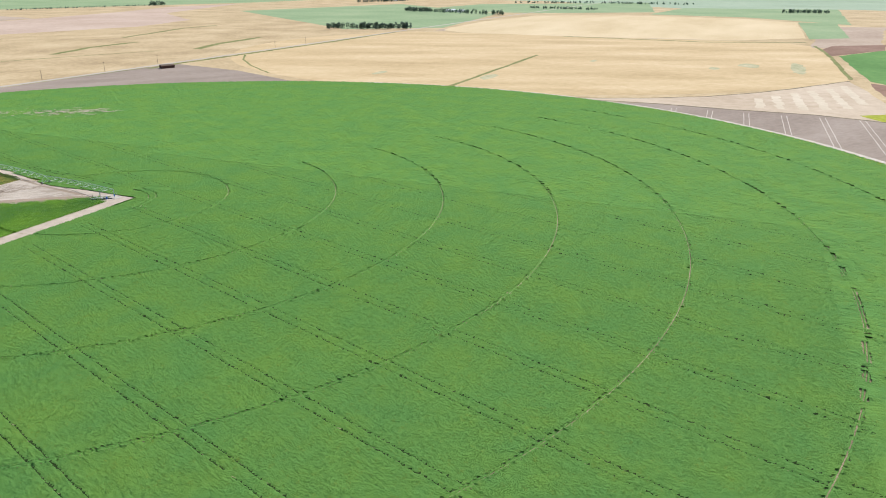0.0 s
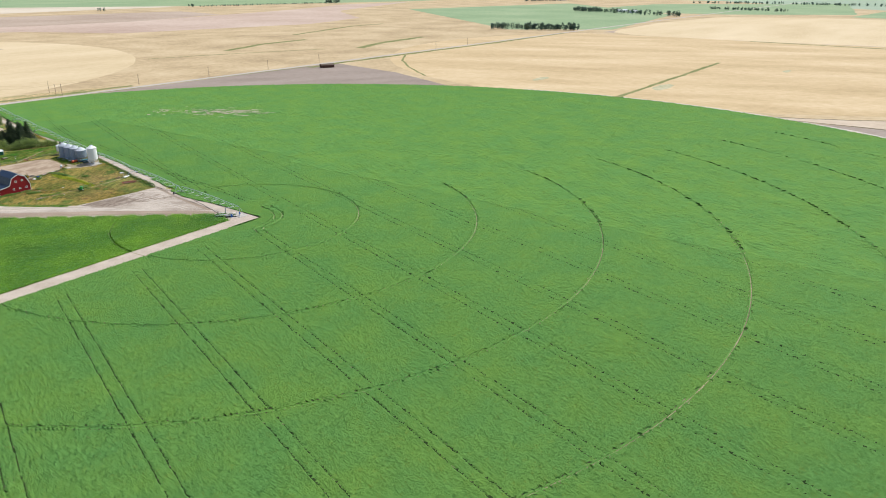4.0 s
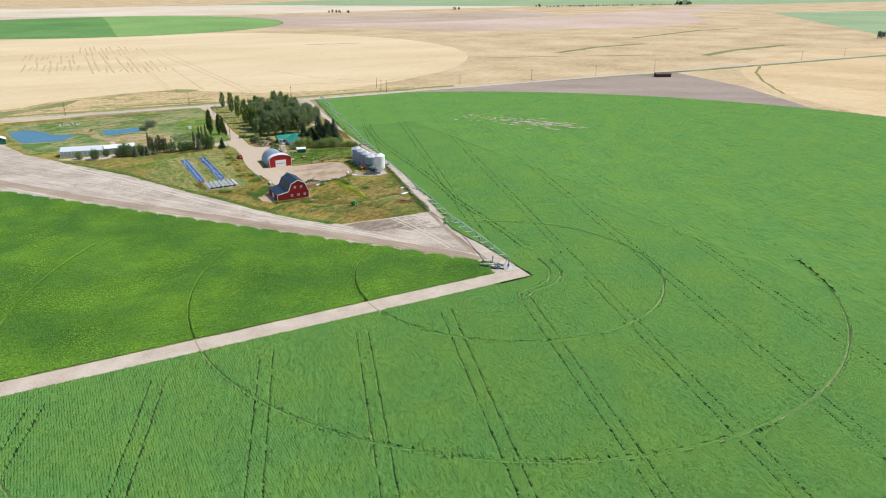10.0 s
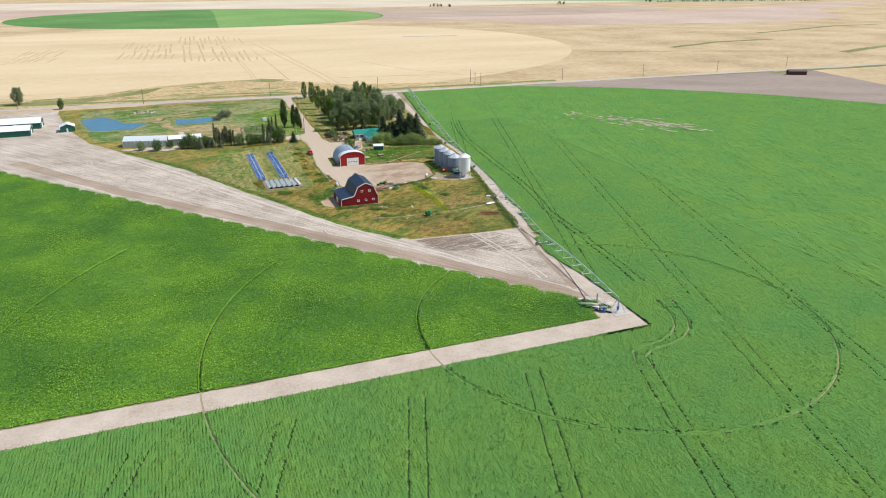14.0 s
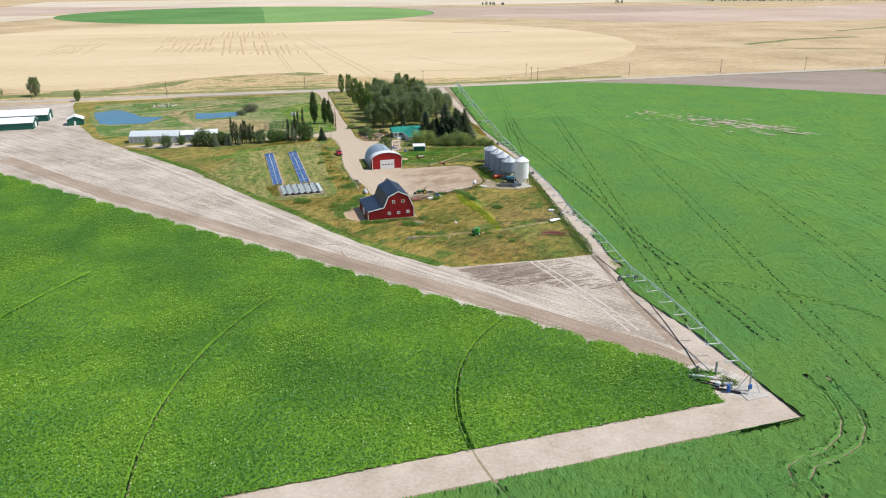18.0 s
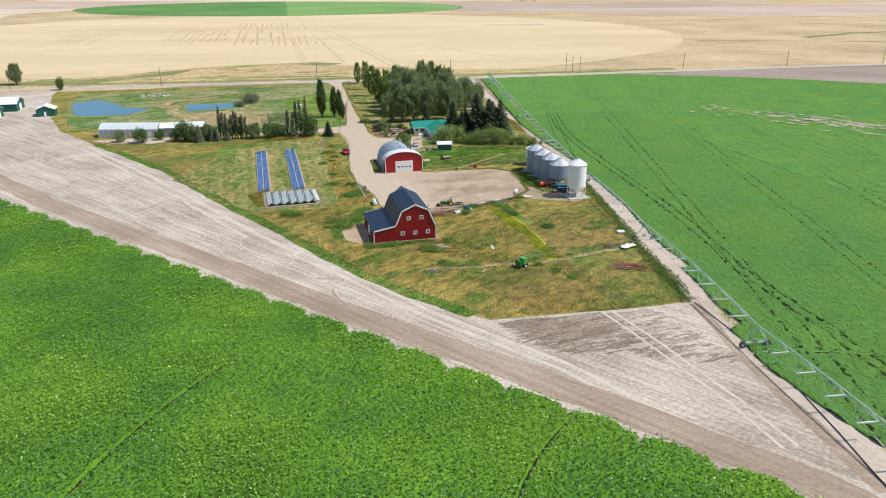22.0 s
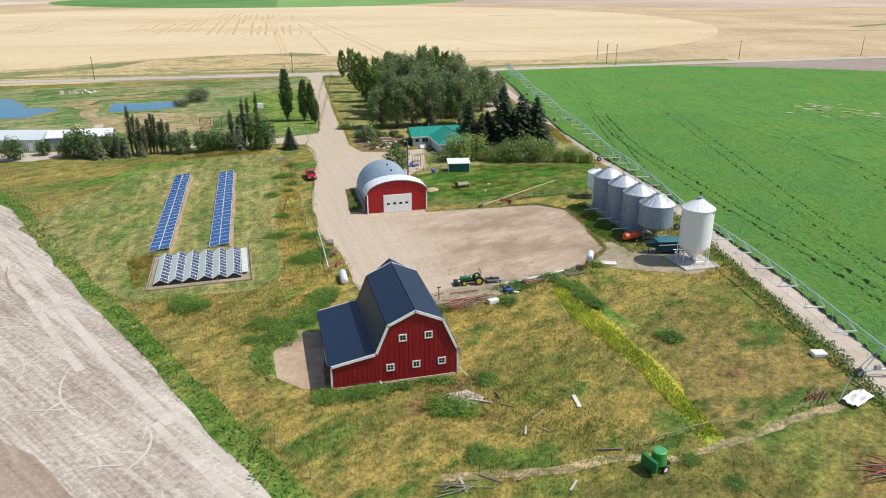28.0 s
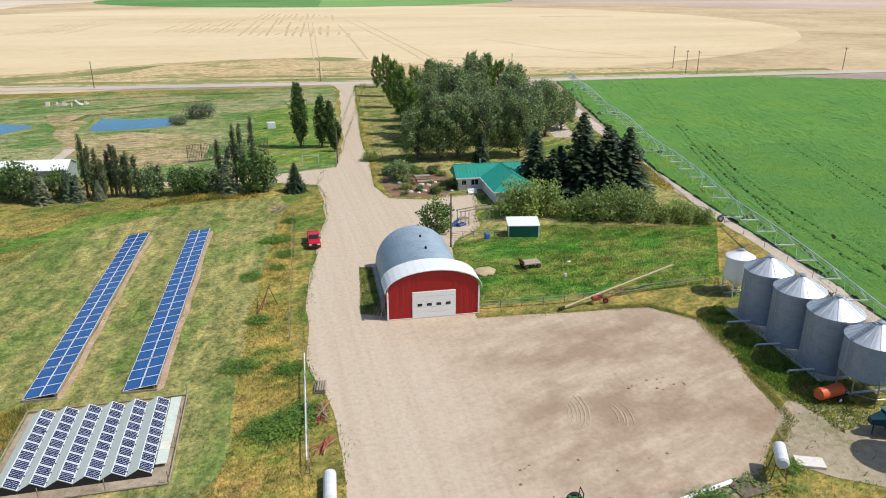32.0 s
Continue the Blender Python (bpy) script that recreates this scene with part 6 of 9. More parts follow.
bush = [broadleaf("windbreak_tree", 6.5, 2.6, 0.7, M_POPLAR, 71, 20, 1900, 0.34, "bushy green tree in the windbreak"), broadleaf("windbreak_tree", 6.0, 2.3, 0.6, M_COTTON, 72, 18, 1700, 0.34, "bushy green tree in the windbreak")]
for i, (x, y, s) in enumerate([(-62.9, 64, 1.15), (-60.5, 62.5, 1.0), (-55.2, 63.5, 0.9), (-38.6, 62, 1.0), (-33.4, 62, 0.85), (-31.2, 63.4, 0.8), (-29.7, 62.4, 0.8), (-27.2, 62.4, 0.8), (-18.9, 61.4, 1.25), (-17.4, 62.3, 1.1), (-78, 64.5, 0.85), (-85.5, 68, 0.75), (-72, 68.5, 0.6), (-66.5, 65, 0.7), (-52.6, 63.2, 0.6)]):
    plant(bush[i % 2], x, y, s)
wil = broadleaf("willow_shrub", 4.6, 2.9, 0.4, M_WILLOW, 81, 22, 2400, 0.26, "pale green willow shrub along the paddock", "shrub")
for x, y, s, k in ((27.6, 36.5, 1.3, 1.45), (32, 37, 1.25, 1.35), (36, 33.5, 0.85, 0.75), (40.2, 32.6, 1.1, 1.15), (44, 32.4, 1.15, 1.3), (47.6, 31, 1.05, 1.1), (51, 29.2, 0.8, 0.7), (54.2, 28.2, 0.8, 0.8), (57.4, 27, 0.7, 0.6), (38.2, 33.6, 0.9, 0.85)):
    plant(wil, x, y, s, None, k)
plant(bush[0], 11.6, 30.8, 0.92, None, 0.85, "round green yard tree beside the shed")
plant(bush[1], 9.7, 63.5, 1.0, None, 0.72, "rounded green garden tree")
plant(wil, 5.6, 82.5, 0.7, None, 0.45, "low shrub at the driveway's edge")
silver = broadleaf("silver_shrub", 4.6, 3.4, 0.3, M_SILVER, 83, 30, 2600, 0.26, "round silver-grey shrub beside the pond", "shrub")
plant(silver, -39.4, 146.0, 1.15, None, 1.1)
plant(silver, -44.6, 136.5, 0.75, None, 0.6)
plant(cot[1], -166, 243, 0.8, None, 0.75, "lone cottonwood by the western sheds")
plant(bush[0], -137, 214, 0.75, None, 1.05, "round tree beside the country road")
plant(bush[1], -187, 238, 1.6, None, 1.5, "round tree beside the country road")
for i, (x, y, s) in enumerate([(8.0, 69, 0.5), (10.5, 57.5, 0.45), (12.8, 55.5, 0.36), (15.5, 53.2, 0.4), (9.5, 53.5, 0.3), (13.5, 70, 0.5), (17.5, 68, 0.45), (18.5, 58.5, 0.42), (11.8, 61, 0.3), (20, 56, 0.55)]):
    plant((bush[0], wil, bush[1])[i % 3], x, y, s, None, s * 0.6, "low garden shrub in the flower bed")
gold_bush = broadleaf("garden_plant", 1.2, 0.9, 0.05, M_FRESH, 95, 14, 420, 0.16, "bright green garden plant in the bed", "plant", M_FRESH)
rust_bush = broadleaf("garden_plant", 1.0, 0.9, 0.05, M_RUSTLEAF, 96, 14, 420, 0.15, "reddish brown garden shrub in the bed", "plant", M_RUSTLEAF)
grey_bush = broadleaf("garden_plant", 0.9, 1.0, 0.05, M_SILVER, 97, 14, 420, 0.15, "silvery garden plant in the bed", "plant", M_SILVER)
for i in range(34):
    x, y = random.uniform(8.2, 19.6), random.uniform(53.2, 73.5)
    if 12.8 < x < 17 and 60.4 < y < 67:
        continue
    k = random.uniform(0.6, 1.25)
    plant((gold_bush, rust_bush, grey_bush, gold_bush)[i % 4], x, y, k, None, k * random.uniform(0.6, 1.1))
# weeds and bushes in the rough grass
weed = broadleaf("weed_bush", 1.5, 1.6, 0.05, M_WEED, 91, 30, 2200, 0.12, "leafy green weed clump in the dry grass", "shrub", M_WEED)
for x, y, s in ((-18.2, -46.5, 1.3), (-20.5, -42, 1.0), (-16, -43, 0.9), (-14.5, -61.3, 0.9), (-11.5, -61.6, 0.8), (-9.5, -61.3, 0.9), (-2.5, -66.5, 1.1), (-0.6, -67.4, 0.9), (-1.2, -75, 0.9), (28.5, -58.6, 1.0), (3.5, -62.3, 0.8),
                (-11.6, -34.5, 1.1), (-12, -20, 1.4), (-10.6, -18.2, 1.0), (-17.5, -8.3, 1.0), (-16, 3, 0.8), (22.6, -40, 0.9), (23.4, -44.5, 0.8), (23.9, -47.5, 0.7), (16.2, -38.6, 0.8), (21.4, -37.4, 0.9),
                (3.5, -43.5, 0.7), (12.5, -43.6, 0.8), (-13, 25, 0.8), (-13.3, 32, 0.9), (-14, 20, 0.7), (-22, -46, 0.7), (17.5, -80.5, 0.55), (19.5, -84.5, 0.6), (21.5, -88.5, 0.55), (26, -77, 0.4), (30.5, -34.5, 0.6), (-12.3, 41, 0.8), (-17.5, 17, 0.9), (-12, -9.6, 0.9), (-15, 31.6, 1.0), (-30.5, -33.6, 1.3), (-29, -34.2, 1.0), (-14, -20.3, 1.1), (-12.6, -36, 1.2)):
    plant(weed, x, y, s * 1.15, None, s * random.uniform(0.4, 0.65))
away(*cot, fr, lom, *spr, blue, *dead, *bush, wil, weed, silver, gold_bush, rust_bush, grey_bush)


def grove(name, line, h, n, label, wide=12.0, seed=3):
    """A far shelter belt: clumps of leaves over short trunks, one mesh."""
    rng = np.random.default_rng(seed)
    pts = []
    line = [Vector(p) for p in line]
    for i in range(n):
        t = rng.uniform(0, len(line) - 1.0001)
        a = line[int(t)].lerp(line[int(t) + 1], t % 1)
        hh = h * rng.uniform(0.6, 1.05)
        c = np.array([a.x + rng.uniform(-wide, wide) / 2, a.y + rng.uniform(-wide, wide) / 2, hh * 0.55])
        d = rng.normal(0, 1, (46, 3))
        d /= np.linalg.norm(d, axis=1)[:, None]
        pts.append(c + d * np.array([0.28, 0.28, 0.46]) * hh * rng.uniform(0.6, 1.05, (46, 1)))
    v, f = cards(np.concatenate(pts), 0.16 * h, 0.2, rng, 1.2)
    return tagged(mesh_ob(name, v, f, M_FARLEAF), label, "trees", kind="stuff")


sheet("field_far_rim", [(2500, -260), (2700, -700), (2500, -1500), (5500, -3200), (7500, 0), (5500, 4200), (3300, 3300), (3500, 1500), (3250, 500)], 0.03, M_HAZEGREEN, "crops towards the horizon, haze painted in as pale blue-green", 120, 10, "field", 260)
grove("far_shelter_belt", [(1098, 356), (1130, 280), (1164, 205)], 15, 60, "dense row of trees beside a far field", 16, 4)
grove("far_shelter_belt", [(1960, 600), (1900, 480), (1800, 215)], 15, 80, "far farmstead trees", 30, 5)
grove("far_shelter_belt", [(2650, 1140), (2960, 1066)], 16, 60, "trees on the far plain", 40, 6)
grove("far_shelter_belt", [(1430, 1735), (1700, 1690), (1985, 1640)], 7, 110, "thin tree line on the far plain", 20, 7)
grove("far_shelter_belt", [(1960, 1650), (2010, 1630)], 18, 14, "trees on the far plain", 20, 8)
grove("far_shelter_belt", [(1418, 1750), (1432, 1748)], 12, 5, "far clump of trees", 12, 9)
grove("far_shelter_belt", [(645, 1690), (668, 1675)], 11, 7, "far clump of trees", 14, 10)
grove("far_shelter_belt", [(688, 1655), (694, 1652)], 10, 3, "far clump of trees", 8, 11)
grove("far_shelter_belt", [(1055, 1690), (1075, 1685)], 10, 5, "far clump of trees", 12, 12)
grove("far_shelter_belt", [(2350, 300), (2290, 60)], 10, 70, "thin tree line on the far plain", 40, 13)
grove("far_shelter_belt", [(2900, 500), (2990, 200), (2960, -200)], 11, 120, "thin tree line on the far plain", 60, 14)
grove("far_shelter_belt", [(2320, -520), (2350, -640)], 12, 60, "thin tree line on the far plain", 30, 15)
for i, (x, y, w, d) in enumerate(((1985, 430, 40, 14), (1960, 390, 26, 12), (2900, 1080, 40, 14))):
    metal_shed("far_shed", x, y, 70, d, w, 5, 2.5, M_HOUSE, M_WHITEROOF, "white farm shed far off among trees")
fs = metal_shed("brown_shelter", 447.5, 166.0, 65, 6.5, 15, 3.0, 1.2, plain("brown_boards", (0.10, 0.05, 0.035), 0.9), M_POLE, "low brown shelter beside the far road")


# ---- irrigation machine ----
def tube(pts, r, seg=8):
    """One bent pipe through the points."""
    bm = bmesh.new()
    pts = [Vector(p) for p in pts]
    rings = []
    for i, p in enumerate(pts):
        d = (pts[min(i + 1, len(pts) - 1)] - pts[max(i - 1, 0)]).normalized()
        m = d.to_track_quat("Z", "Y").to_matrix()
        rings.append([bm.verts.new(p + m @ Vector((r * math.cos(2 * math.pi * k / seg), r * math.sin(2 * math.pi * k / seg), 0))) for k in range(seg)])
    for a, b in zip(rings[:-1], rings[1:]):
        for k in range(seg):
            bm.faces.new((a[k], a[(k + 1) % seg], b[(k + 1) % seg], b[k]))
    return bm


def pivot_span(length):
    s = empty("pivot_span", None, "long galvanised irrigation span on trusses", "irrigation span", "irrigation spans")
    part("water_pipe", tube([(0, length * i / 12, 3.55 + 0.6 * math.sin(math.pi * i / 12)) for i in range(13)], 0.085), M_PIVOT, s)
    k = 8
    pts = []
    for i in range(1, k):
        y = length * i / k
        zt = 3.5 + 0.6 * math.sin(math.pi * i / k)
        zb = zt - 1.5
        bm = bmesh.new()
        rod(bm, (0, y, zt), (-1.45, y, zb), 0.045, seg=4)
        rod(bm, (0, y, zt), (1.45, y, zb), 0.045, seg=4)
        t = part("truss_frame", bm, M_PIVOT, s)
        part("cross_bar", boxed(-1.5, 1.5, y - 0.08, y + 0.08, zb - 0.07, zb + 0.07), M_WHITE, t, "pale cross bar")
        pts.append((y, zb))
    for sx in (-1.45, 1.45):
        bm = bmesh.new()
        line = [(0.4, 3.5)] + pts + [(length - 0.4, 3.5)]
        for (a, za), (b, zb) in zip(line[:-1], line[1:]):
            ends = [(sx if 0.5 < a < length - 0.5 else 0, a, za), (sx if 0.5 < b < length - 0.5 else 0, b, zb)]
            rod(bm, ends[0], ends[1], 0.028, seg=4, cap=False)
        for i, (y, zb) in enumerate(pts[:-1]):
            y2, z2 = pts[i + 1]
            rod(bm, (sx, y, zb), (0, (y + y2) / 2, 3.55 + 0.6 * math.sin(math.pi * (i + 1.5) / k)), 0.02, seg=4, cap=False)
            rod(bm, (sx, y2, z2), (0, (y + y2) / 2, 3.55 + 0.6 * math.sin(math.pi * (i + 1.5) / k)), 0.02, seg=4, cap=False)
        part("truss_rod", bm, M_PIVOT, s)
    for i in range(12):
        y = length * (i + 0.5) / 12
        part("drop_hose", rodded((0.1, y, 3.9), (0.12, y, 1.3), 0.014, 0.014, 4), M_BLACK, s)
    return s


def pivot_tower():
    t = empty("pivot_tower", None, "galvanised drive tower on two rubber wheels", "irrigation tower", "irrigation towers")
    for sx in (-1, 1):
        bm = bmesh.new()
        for y in (-0.35, 0.35):
            rod(bm, (0, y * 0.4, 3.5), (sx * 2.05, y, 0.85), 0.05, seg=5)
        rod(bm, (sx * 1.0, -0.2, 2.2), (sx * 1.0, 0.2, 2.2), 0.03, seg=4)
        part("leg", bm, M_PIVOT, t)
        w = part("wheel", rodded((sx * 2.1, -0.14, 0.56), (sx * 2.1, 0.14, 0.56), 0.55, 0.55, 18), M_DUSTY, t)
        part("hub", rodded((sx * 2.1, -0.17, 0.56), (sx * 2.1, 0.17, 0.56), 0.26, 0.26, 12), M_GALV, w)
    part("base_beam", boxed(-2.2, 2.2, -0.09, 0.09, 0.75, 0.93), M_FRAME, t, "pale base beam")
    part("drive_box", boxed(-0.3, 0.3, -0.2, 0.2, 0.93, 1.3), M_GALV, t)
    return t


sp, tw = pivot_span(SPAN), pivot_tower()
pos = Vector((32.8, -172.2))
ANGLES = [5.8, 9.2, 8.8, 10.4, 10.6, 11.0, 11.6]
for a in ANGLES:
    d = Vector((math.sin(radians(a)), math.cos(radians(a))))
    copy_thing(sp, pose(pos.x, pos.y, 0.05, 0, 0, -a) @ Matrix.Diagonal((1, 1, 1.12, 1)))
    pos = pos + d * SPAN
    copy_thing(tw, pose(pos.x, pos.y, 0.05, 0, 0, -a) @ Matrix.Diagonal((1, 1, 1.12, 1)))
copy_thing(sp, pose(pos.x, pos.y, 0.05, 0, 0, -11.6) @ Matrix.Diagonal((1, 0.5, 1.12, 1)))
away(sp, tw)
pv = empty("irrigation_pivot", pose(32.8, -172.2, 0.07), "irrigation pivot point on a pale concrete pad", "irrigation pivot")
for sx in (-1, 1):
    for sy in (-1, 1):
        part("leg", rodded((sx * 1.3, sy * 1.3, 0), (sx * 0.25, sy * 0.25, 3.3), 0.06, 0.06, 6), M_GALV, pv)
part("riser_pipe", rodded((0, 0, 0), (0, 0, 3.9), 0.13, 0.13, 12), M_GALV, pv)
part("pad", boxed(-2.2, 2.2, -2.6, 2.0, -0.04, 0.12, bevel=0.03), M_CONC, pv, "pale concrete pad")
part("control_box", boxed(-0.9, -0.35, -1.0, -0.7, 1.0, 1.9), M_BLUE, pv, "blue control box")
pump = empty("pump_station", pose(27.6, -166.6, 0.07, 0, 0, -48), "pumps and pale pipes on rubble at the pivot", "pump")
for i, (p, q, r, mt) in enumerate((((-3.4, 1.2), (0.6, 2.0), 0.10, M_TANK), ((-2.6, -0.4), (1.6, 1.0), 0.24, M_TANK), ((-2.4, -0.9), (3.6, -0.9), 0.14, M_BLACK), ((-1.6, -1.7), (3.0, -1.6), 0.14, M_BLACK), ((2.0, -2.6), (6.6, -1.7), 0.20, M_BLACK), ((0.8, 0.4), (3.8, 1.6), 0.09, M_WOOD), ((3.4, 2.3), (5.2, 0.9), 0.09, M_BLACK), ((-3.0, 2.0), (0.4, 2.9), 0.08, M_TANK))):
    part("pipe", tube([(*p, r + 0.05), ((p[0] + q[0]) / 2, (p[1] + q[1]) / 2, r + 0.14), (*q, r + 0.05)], r, 10), mt, pump)
part("upright_pipe", rodded((1.4, 2.9, 0), (1.4, 2.9, 2.6), 0.16, 0.24, 10), M_GALV, pump)
part("motor", rodded((4.6, -2.2, 0.2), (4.6, -2.2, 1.4), 0.36, 0.3, 12), M_BLUE, pump, "blue motor")
part("valve_body", boxed(2.2, 3.0, -1.4, -0.6, 0, 0.8, bevel=0.08), M_TANK, pump)
part("filter_drum", rodded((3.4, -0.2, 0.3), (4.8, 0.6, 0.3), 0.3, 0.3, 12), M_GALV, pump)
part("panel_post", boxed(-1.6, -1.3, 0.9, 1.1, 0, 1.9), M_WOOD, pump)
sheet("pivot_rubble", [(24.2, -165), (26.5, -161.5), (30.5, -161), (33.6, -164), (35.6, -169), (35.4, -175), (31, -174.5), (27, -170)], 0.082, M_RUBBLE, "pale stony ground round the pivot", 0.8, 0.9, "ground", 65)
# Flat black ribbon that paints the irrigation pipe's cast shadow on the soil.
ribbon("drag_hose", [(38.2, -105), (37.7, -119), (36.6, -131.5), (33.6, -145), (31.0, -156), (28.5, -164)], 0.22, 0.14, M_BLACK, "", 3, 0.2)
tagged(bpy.data.objects["drag_hose"], "black ribbon painting the pipe's shadow along the bare soil", "hose")


# ---- solar rows ----
def solar_row(x0, y0, y1, nm):
    row = empty("solar_row", pose(x0, y0, 0.08), "long low row of blue solar panels over weeds", "solar panels", "solar rows")
    n = 8
    L = (y1 - y0) / n
    for i in range(n):
        yb = i * L
        for j in range(2):
            for k in range(3):
                ya, xb = yb + 0.05 + k * (L - 0.14) / 3, 0.03 + j * 1.66
                yd = (L - 0.14) / 3 - 0.03
                fr = mesh_ob("panel", [(xb, ya, 0.24 + 0.13 * xb), (xb + 1.62, ya, 0.24 + 0.13 * (xb + 1.62)), (xb + 1.62, ya + yd, 0.24 + 0.13 * (xb + 1.62)), (xb, ya + yd, 0.24 + 0.13 * xb),
                                      (xb, ya, 0.20 + 0.13 * xb), (xb + 1.62, ya, 0.20 + 0.13 * (xb + 1.62)), (xb + 1.62, ya + yd, 0.20 + 0.13 * (xb + 1.62)), (xb, ya + yd, 0.20 + 0.13 * xb)],
                             [(0, 1, 2, 3), (7, 6, 5, 4), (0, 4, 5, 1), (1, 5, 6, 2), (2, 6, 7, 3), (3, 7, 4, 0)], M_FRAME, row)
                e = 0.06
                z = lambda q: 0.245 + 0.13 * q
                mesh_ob("cell_face", [(xb + e, ya + e, z(xb + e)), (xb + 1.62 - e, ya + e, z(xb + 1.62 - e)), (xb + 1.62 - e, ya + yd - e, z(xb + 1.62 - e)), (xb + e, ya + yd - e, z(xb + e))], [(0, 1, 2, 3)], M_CELL, fr)
        part("support_post", boxed(0.3, 0.4, yb + 0.3, yb + 0.4, 0, 0.26), M_GALV, row)
        part("support_post", boxed(2.9, 3.0, yb + 0.3, yb + 0.4, 0, 0.6), M_GALV, row)
    part("rail", boxed(-0.05, 0.05, 0, y1 - y0, 0.1, 0.2), M_WOOD, row)
    part("rail", boxed(3.32, 3.4, 0, y1 - y0, 0.48, 0.6), M_WOOD, row)
    part("end_board", boxed(0, 3.3, -0.1, 0.0, 0.02, 0.22), M_WOOD, row)
    return row


solar_row(-38.1, -11.0, 38.2, 0)
solar_row(-28.6, -11.2, 38.4, 0)
for i, x in enumerate((-34.5, -25.0)):
    sheet("bare_strip_%d" % (i + 1), [(x - 0.4, -11.5), (x + 0.3, -11), (x + 0.2, 38), (x - 0.4, 38.4)], 0.095, M_TRODDEN, "bare pinkish soil strip beside the solar row", 1.0, 0.35, "soil", 33 + i)
arr = empty("solar_array", pose(-35.9, -26.0, 0.08, 0, 0, 1.5), "sawtooth array of dark solar panels on a pale pad", "solar array")
part("pad", boxed(-0.5, 13.9, -0.8, 12.6, -0.02, 0.05), M_SCRAPGROUND, arr)
for i in range(6):
    x = 0.25 + i * 2.08  # the sheet rises from x to the ridge, the panels fall from it
    rx = x + 0.93
    for j in range(9):
        y = 0.35 + j * 1.27
        p = mesh_ob("panel", [(rx, y, 0.98), (rx + 1.08, y, 0.38), (rx + 1.08, y + 1.2, 0.38), (rx, y + 1.2, 0.98), (rx, y, 0.93), (rx + 1.05, y, 0.33), (rx + 1.05, y + 1.2, 0.33), (rx, y + 1.2, 0.93)],
                    [(0, 1, 2, 3), (7, 6, 5, 4), (0, 4, 5, 1), (1, 5, 6, 2), (2, 6, 7, 3), (3, 7, 4, 0)], M_FRAME, arr)
        e = 0.075
        k = 0.60 / 1.08
        mesh_ob("cell_face", [q for c in range(5) for q in ((rx + e, y + e + 0.21 * c, 0.988 - e * k), (rx + 1.08 - e, y + e + 0.21 * c, 0.388 + e * k), (rx + 1.08 - e, y + e + 0.21 * c + 0.18, 0.388 + e * k), (rx + e, y + e + 0.21 * c + 0.18, 0.988 - e * k))], [(4 * c, 4 * c + 1, 4 * c + 2, 4 * c + 3) for c in range(5)], M_CELL2, p)
        part("clip", boxed(rx + 1.03, rx + 1.12, y + 0.5, y + 0.62, 0.33, 0.44), M_BLACK, p)
    bm = bmesh.new()
    vv = [bm.verts.new(c) for c in ((x - 0.06, 0.3, 0.36), (rx, 0.3, 0.94), (rx, 11.8, 0.94), (x - 0.06, 11.8, 0.36))]
    bm.faces.new(vv)
    r = bmesh.ops.extrude_face_region(bm, geom=bm.faces[:])
    bmesh.ops.translate(bm, vec=(0, 0, -0.04), verts=[q for q in r["geom"] if isinstance(q, bmesh.types.BMVert)])
    part("reflector_sheet", bm, M_SHEET, arr, "pale grey-green backing sheet")
    # A black face fills the open end to paint the shade beneath.
    bm = bmesh.new()
    vv = [bm.verts.new(c) for c in ((x - 0.1, 0.32, 0.05), (rx + 1.04, 0.32, 0.05), (rx + 1.04, 0.32, 0.32), (rx, 0.32, 0.88), (x - 0.06, 0.32, 0.32))]
    bm.faces.new(vv)
    part("end_panel", bm, M_BLACK, arr)
part("walkway_sheet", boxed(12.75, 13.7, 1.4, 12.0, 0.4, 0.46), M_SHEET, arr)
part("light_patch", boxed(12.8, 13.65, 3.4, 4.6, 0.462, 0.475), plain("pale_patch", (0.72, 0.70, 0.60), 0.6), arr)
for nm, a, b in (("border_board", (-0.7, -0.95), (14.1, -0.95)), ("border_board", (-0.7, -0.95), (-0.7, 12.9)), ("border_board", (14.1, -0.95), (14.1, 12.9)), ("border_board", (-0.7, 12.9), (14.1, 12.9))):
    part(nm, rodded((*a, 0.1), (*b, 0.1), 0.09, 0.09, 6), M_WOOD, arr)
for x, y in ((-0.7, -0.9), (4.2, -0.9), (9.2, -0.9), (14.1, -0.9), (14.1, 4), (14.1, 8.5), (14.1, 12.9), (-0.7, 12.9), (-0.7, 6)):
    part("post", rodded((x, y, 0), (x, y, 1.3), 0.05, 0.045, 6), M_WOOD, arr)


# ---- ponds ----
def pond(name, pts, label, seed):
    sheet(name + "_bank", [((x - cx) * 1.13 + cx, (y - cy) * 1.16 + cy) for x, y in pts for cx, cy in [(sum(p[0] for p in pts) / len(pts), sum(p[1] for p in pts) / len(pts))]], 0.10, M_DITCH, "muddy grassy bank round the pond", 2, 1.0, "bank", seed)
    o = sheet(name, pts, 0.13, M_WATER, label, 2, 0.7, "pond", seed + 1)
    return o


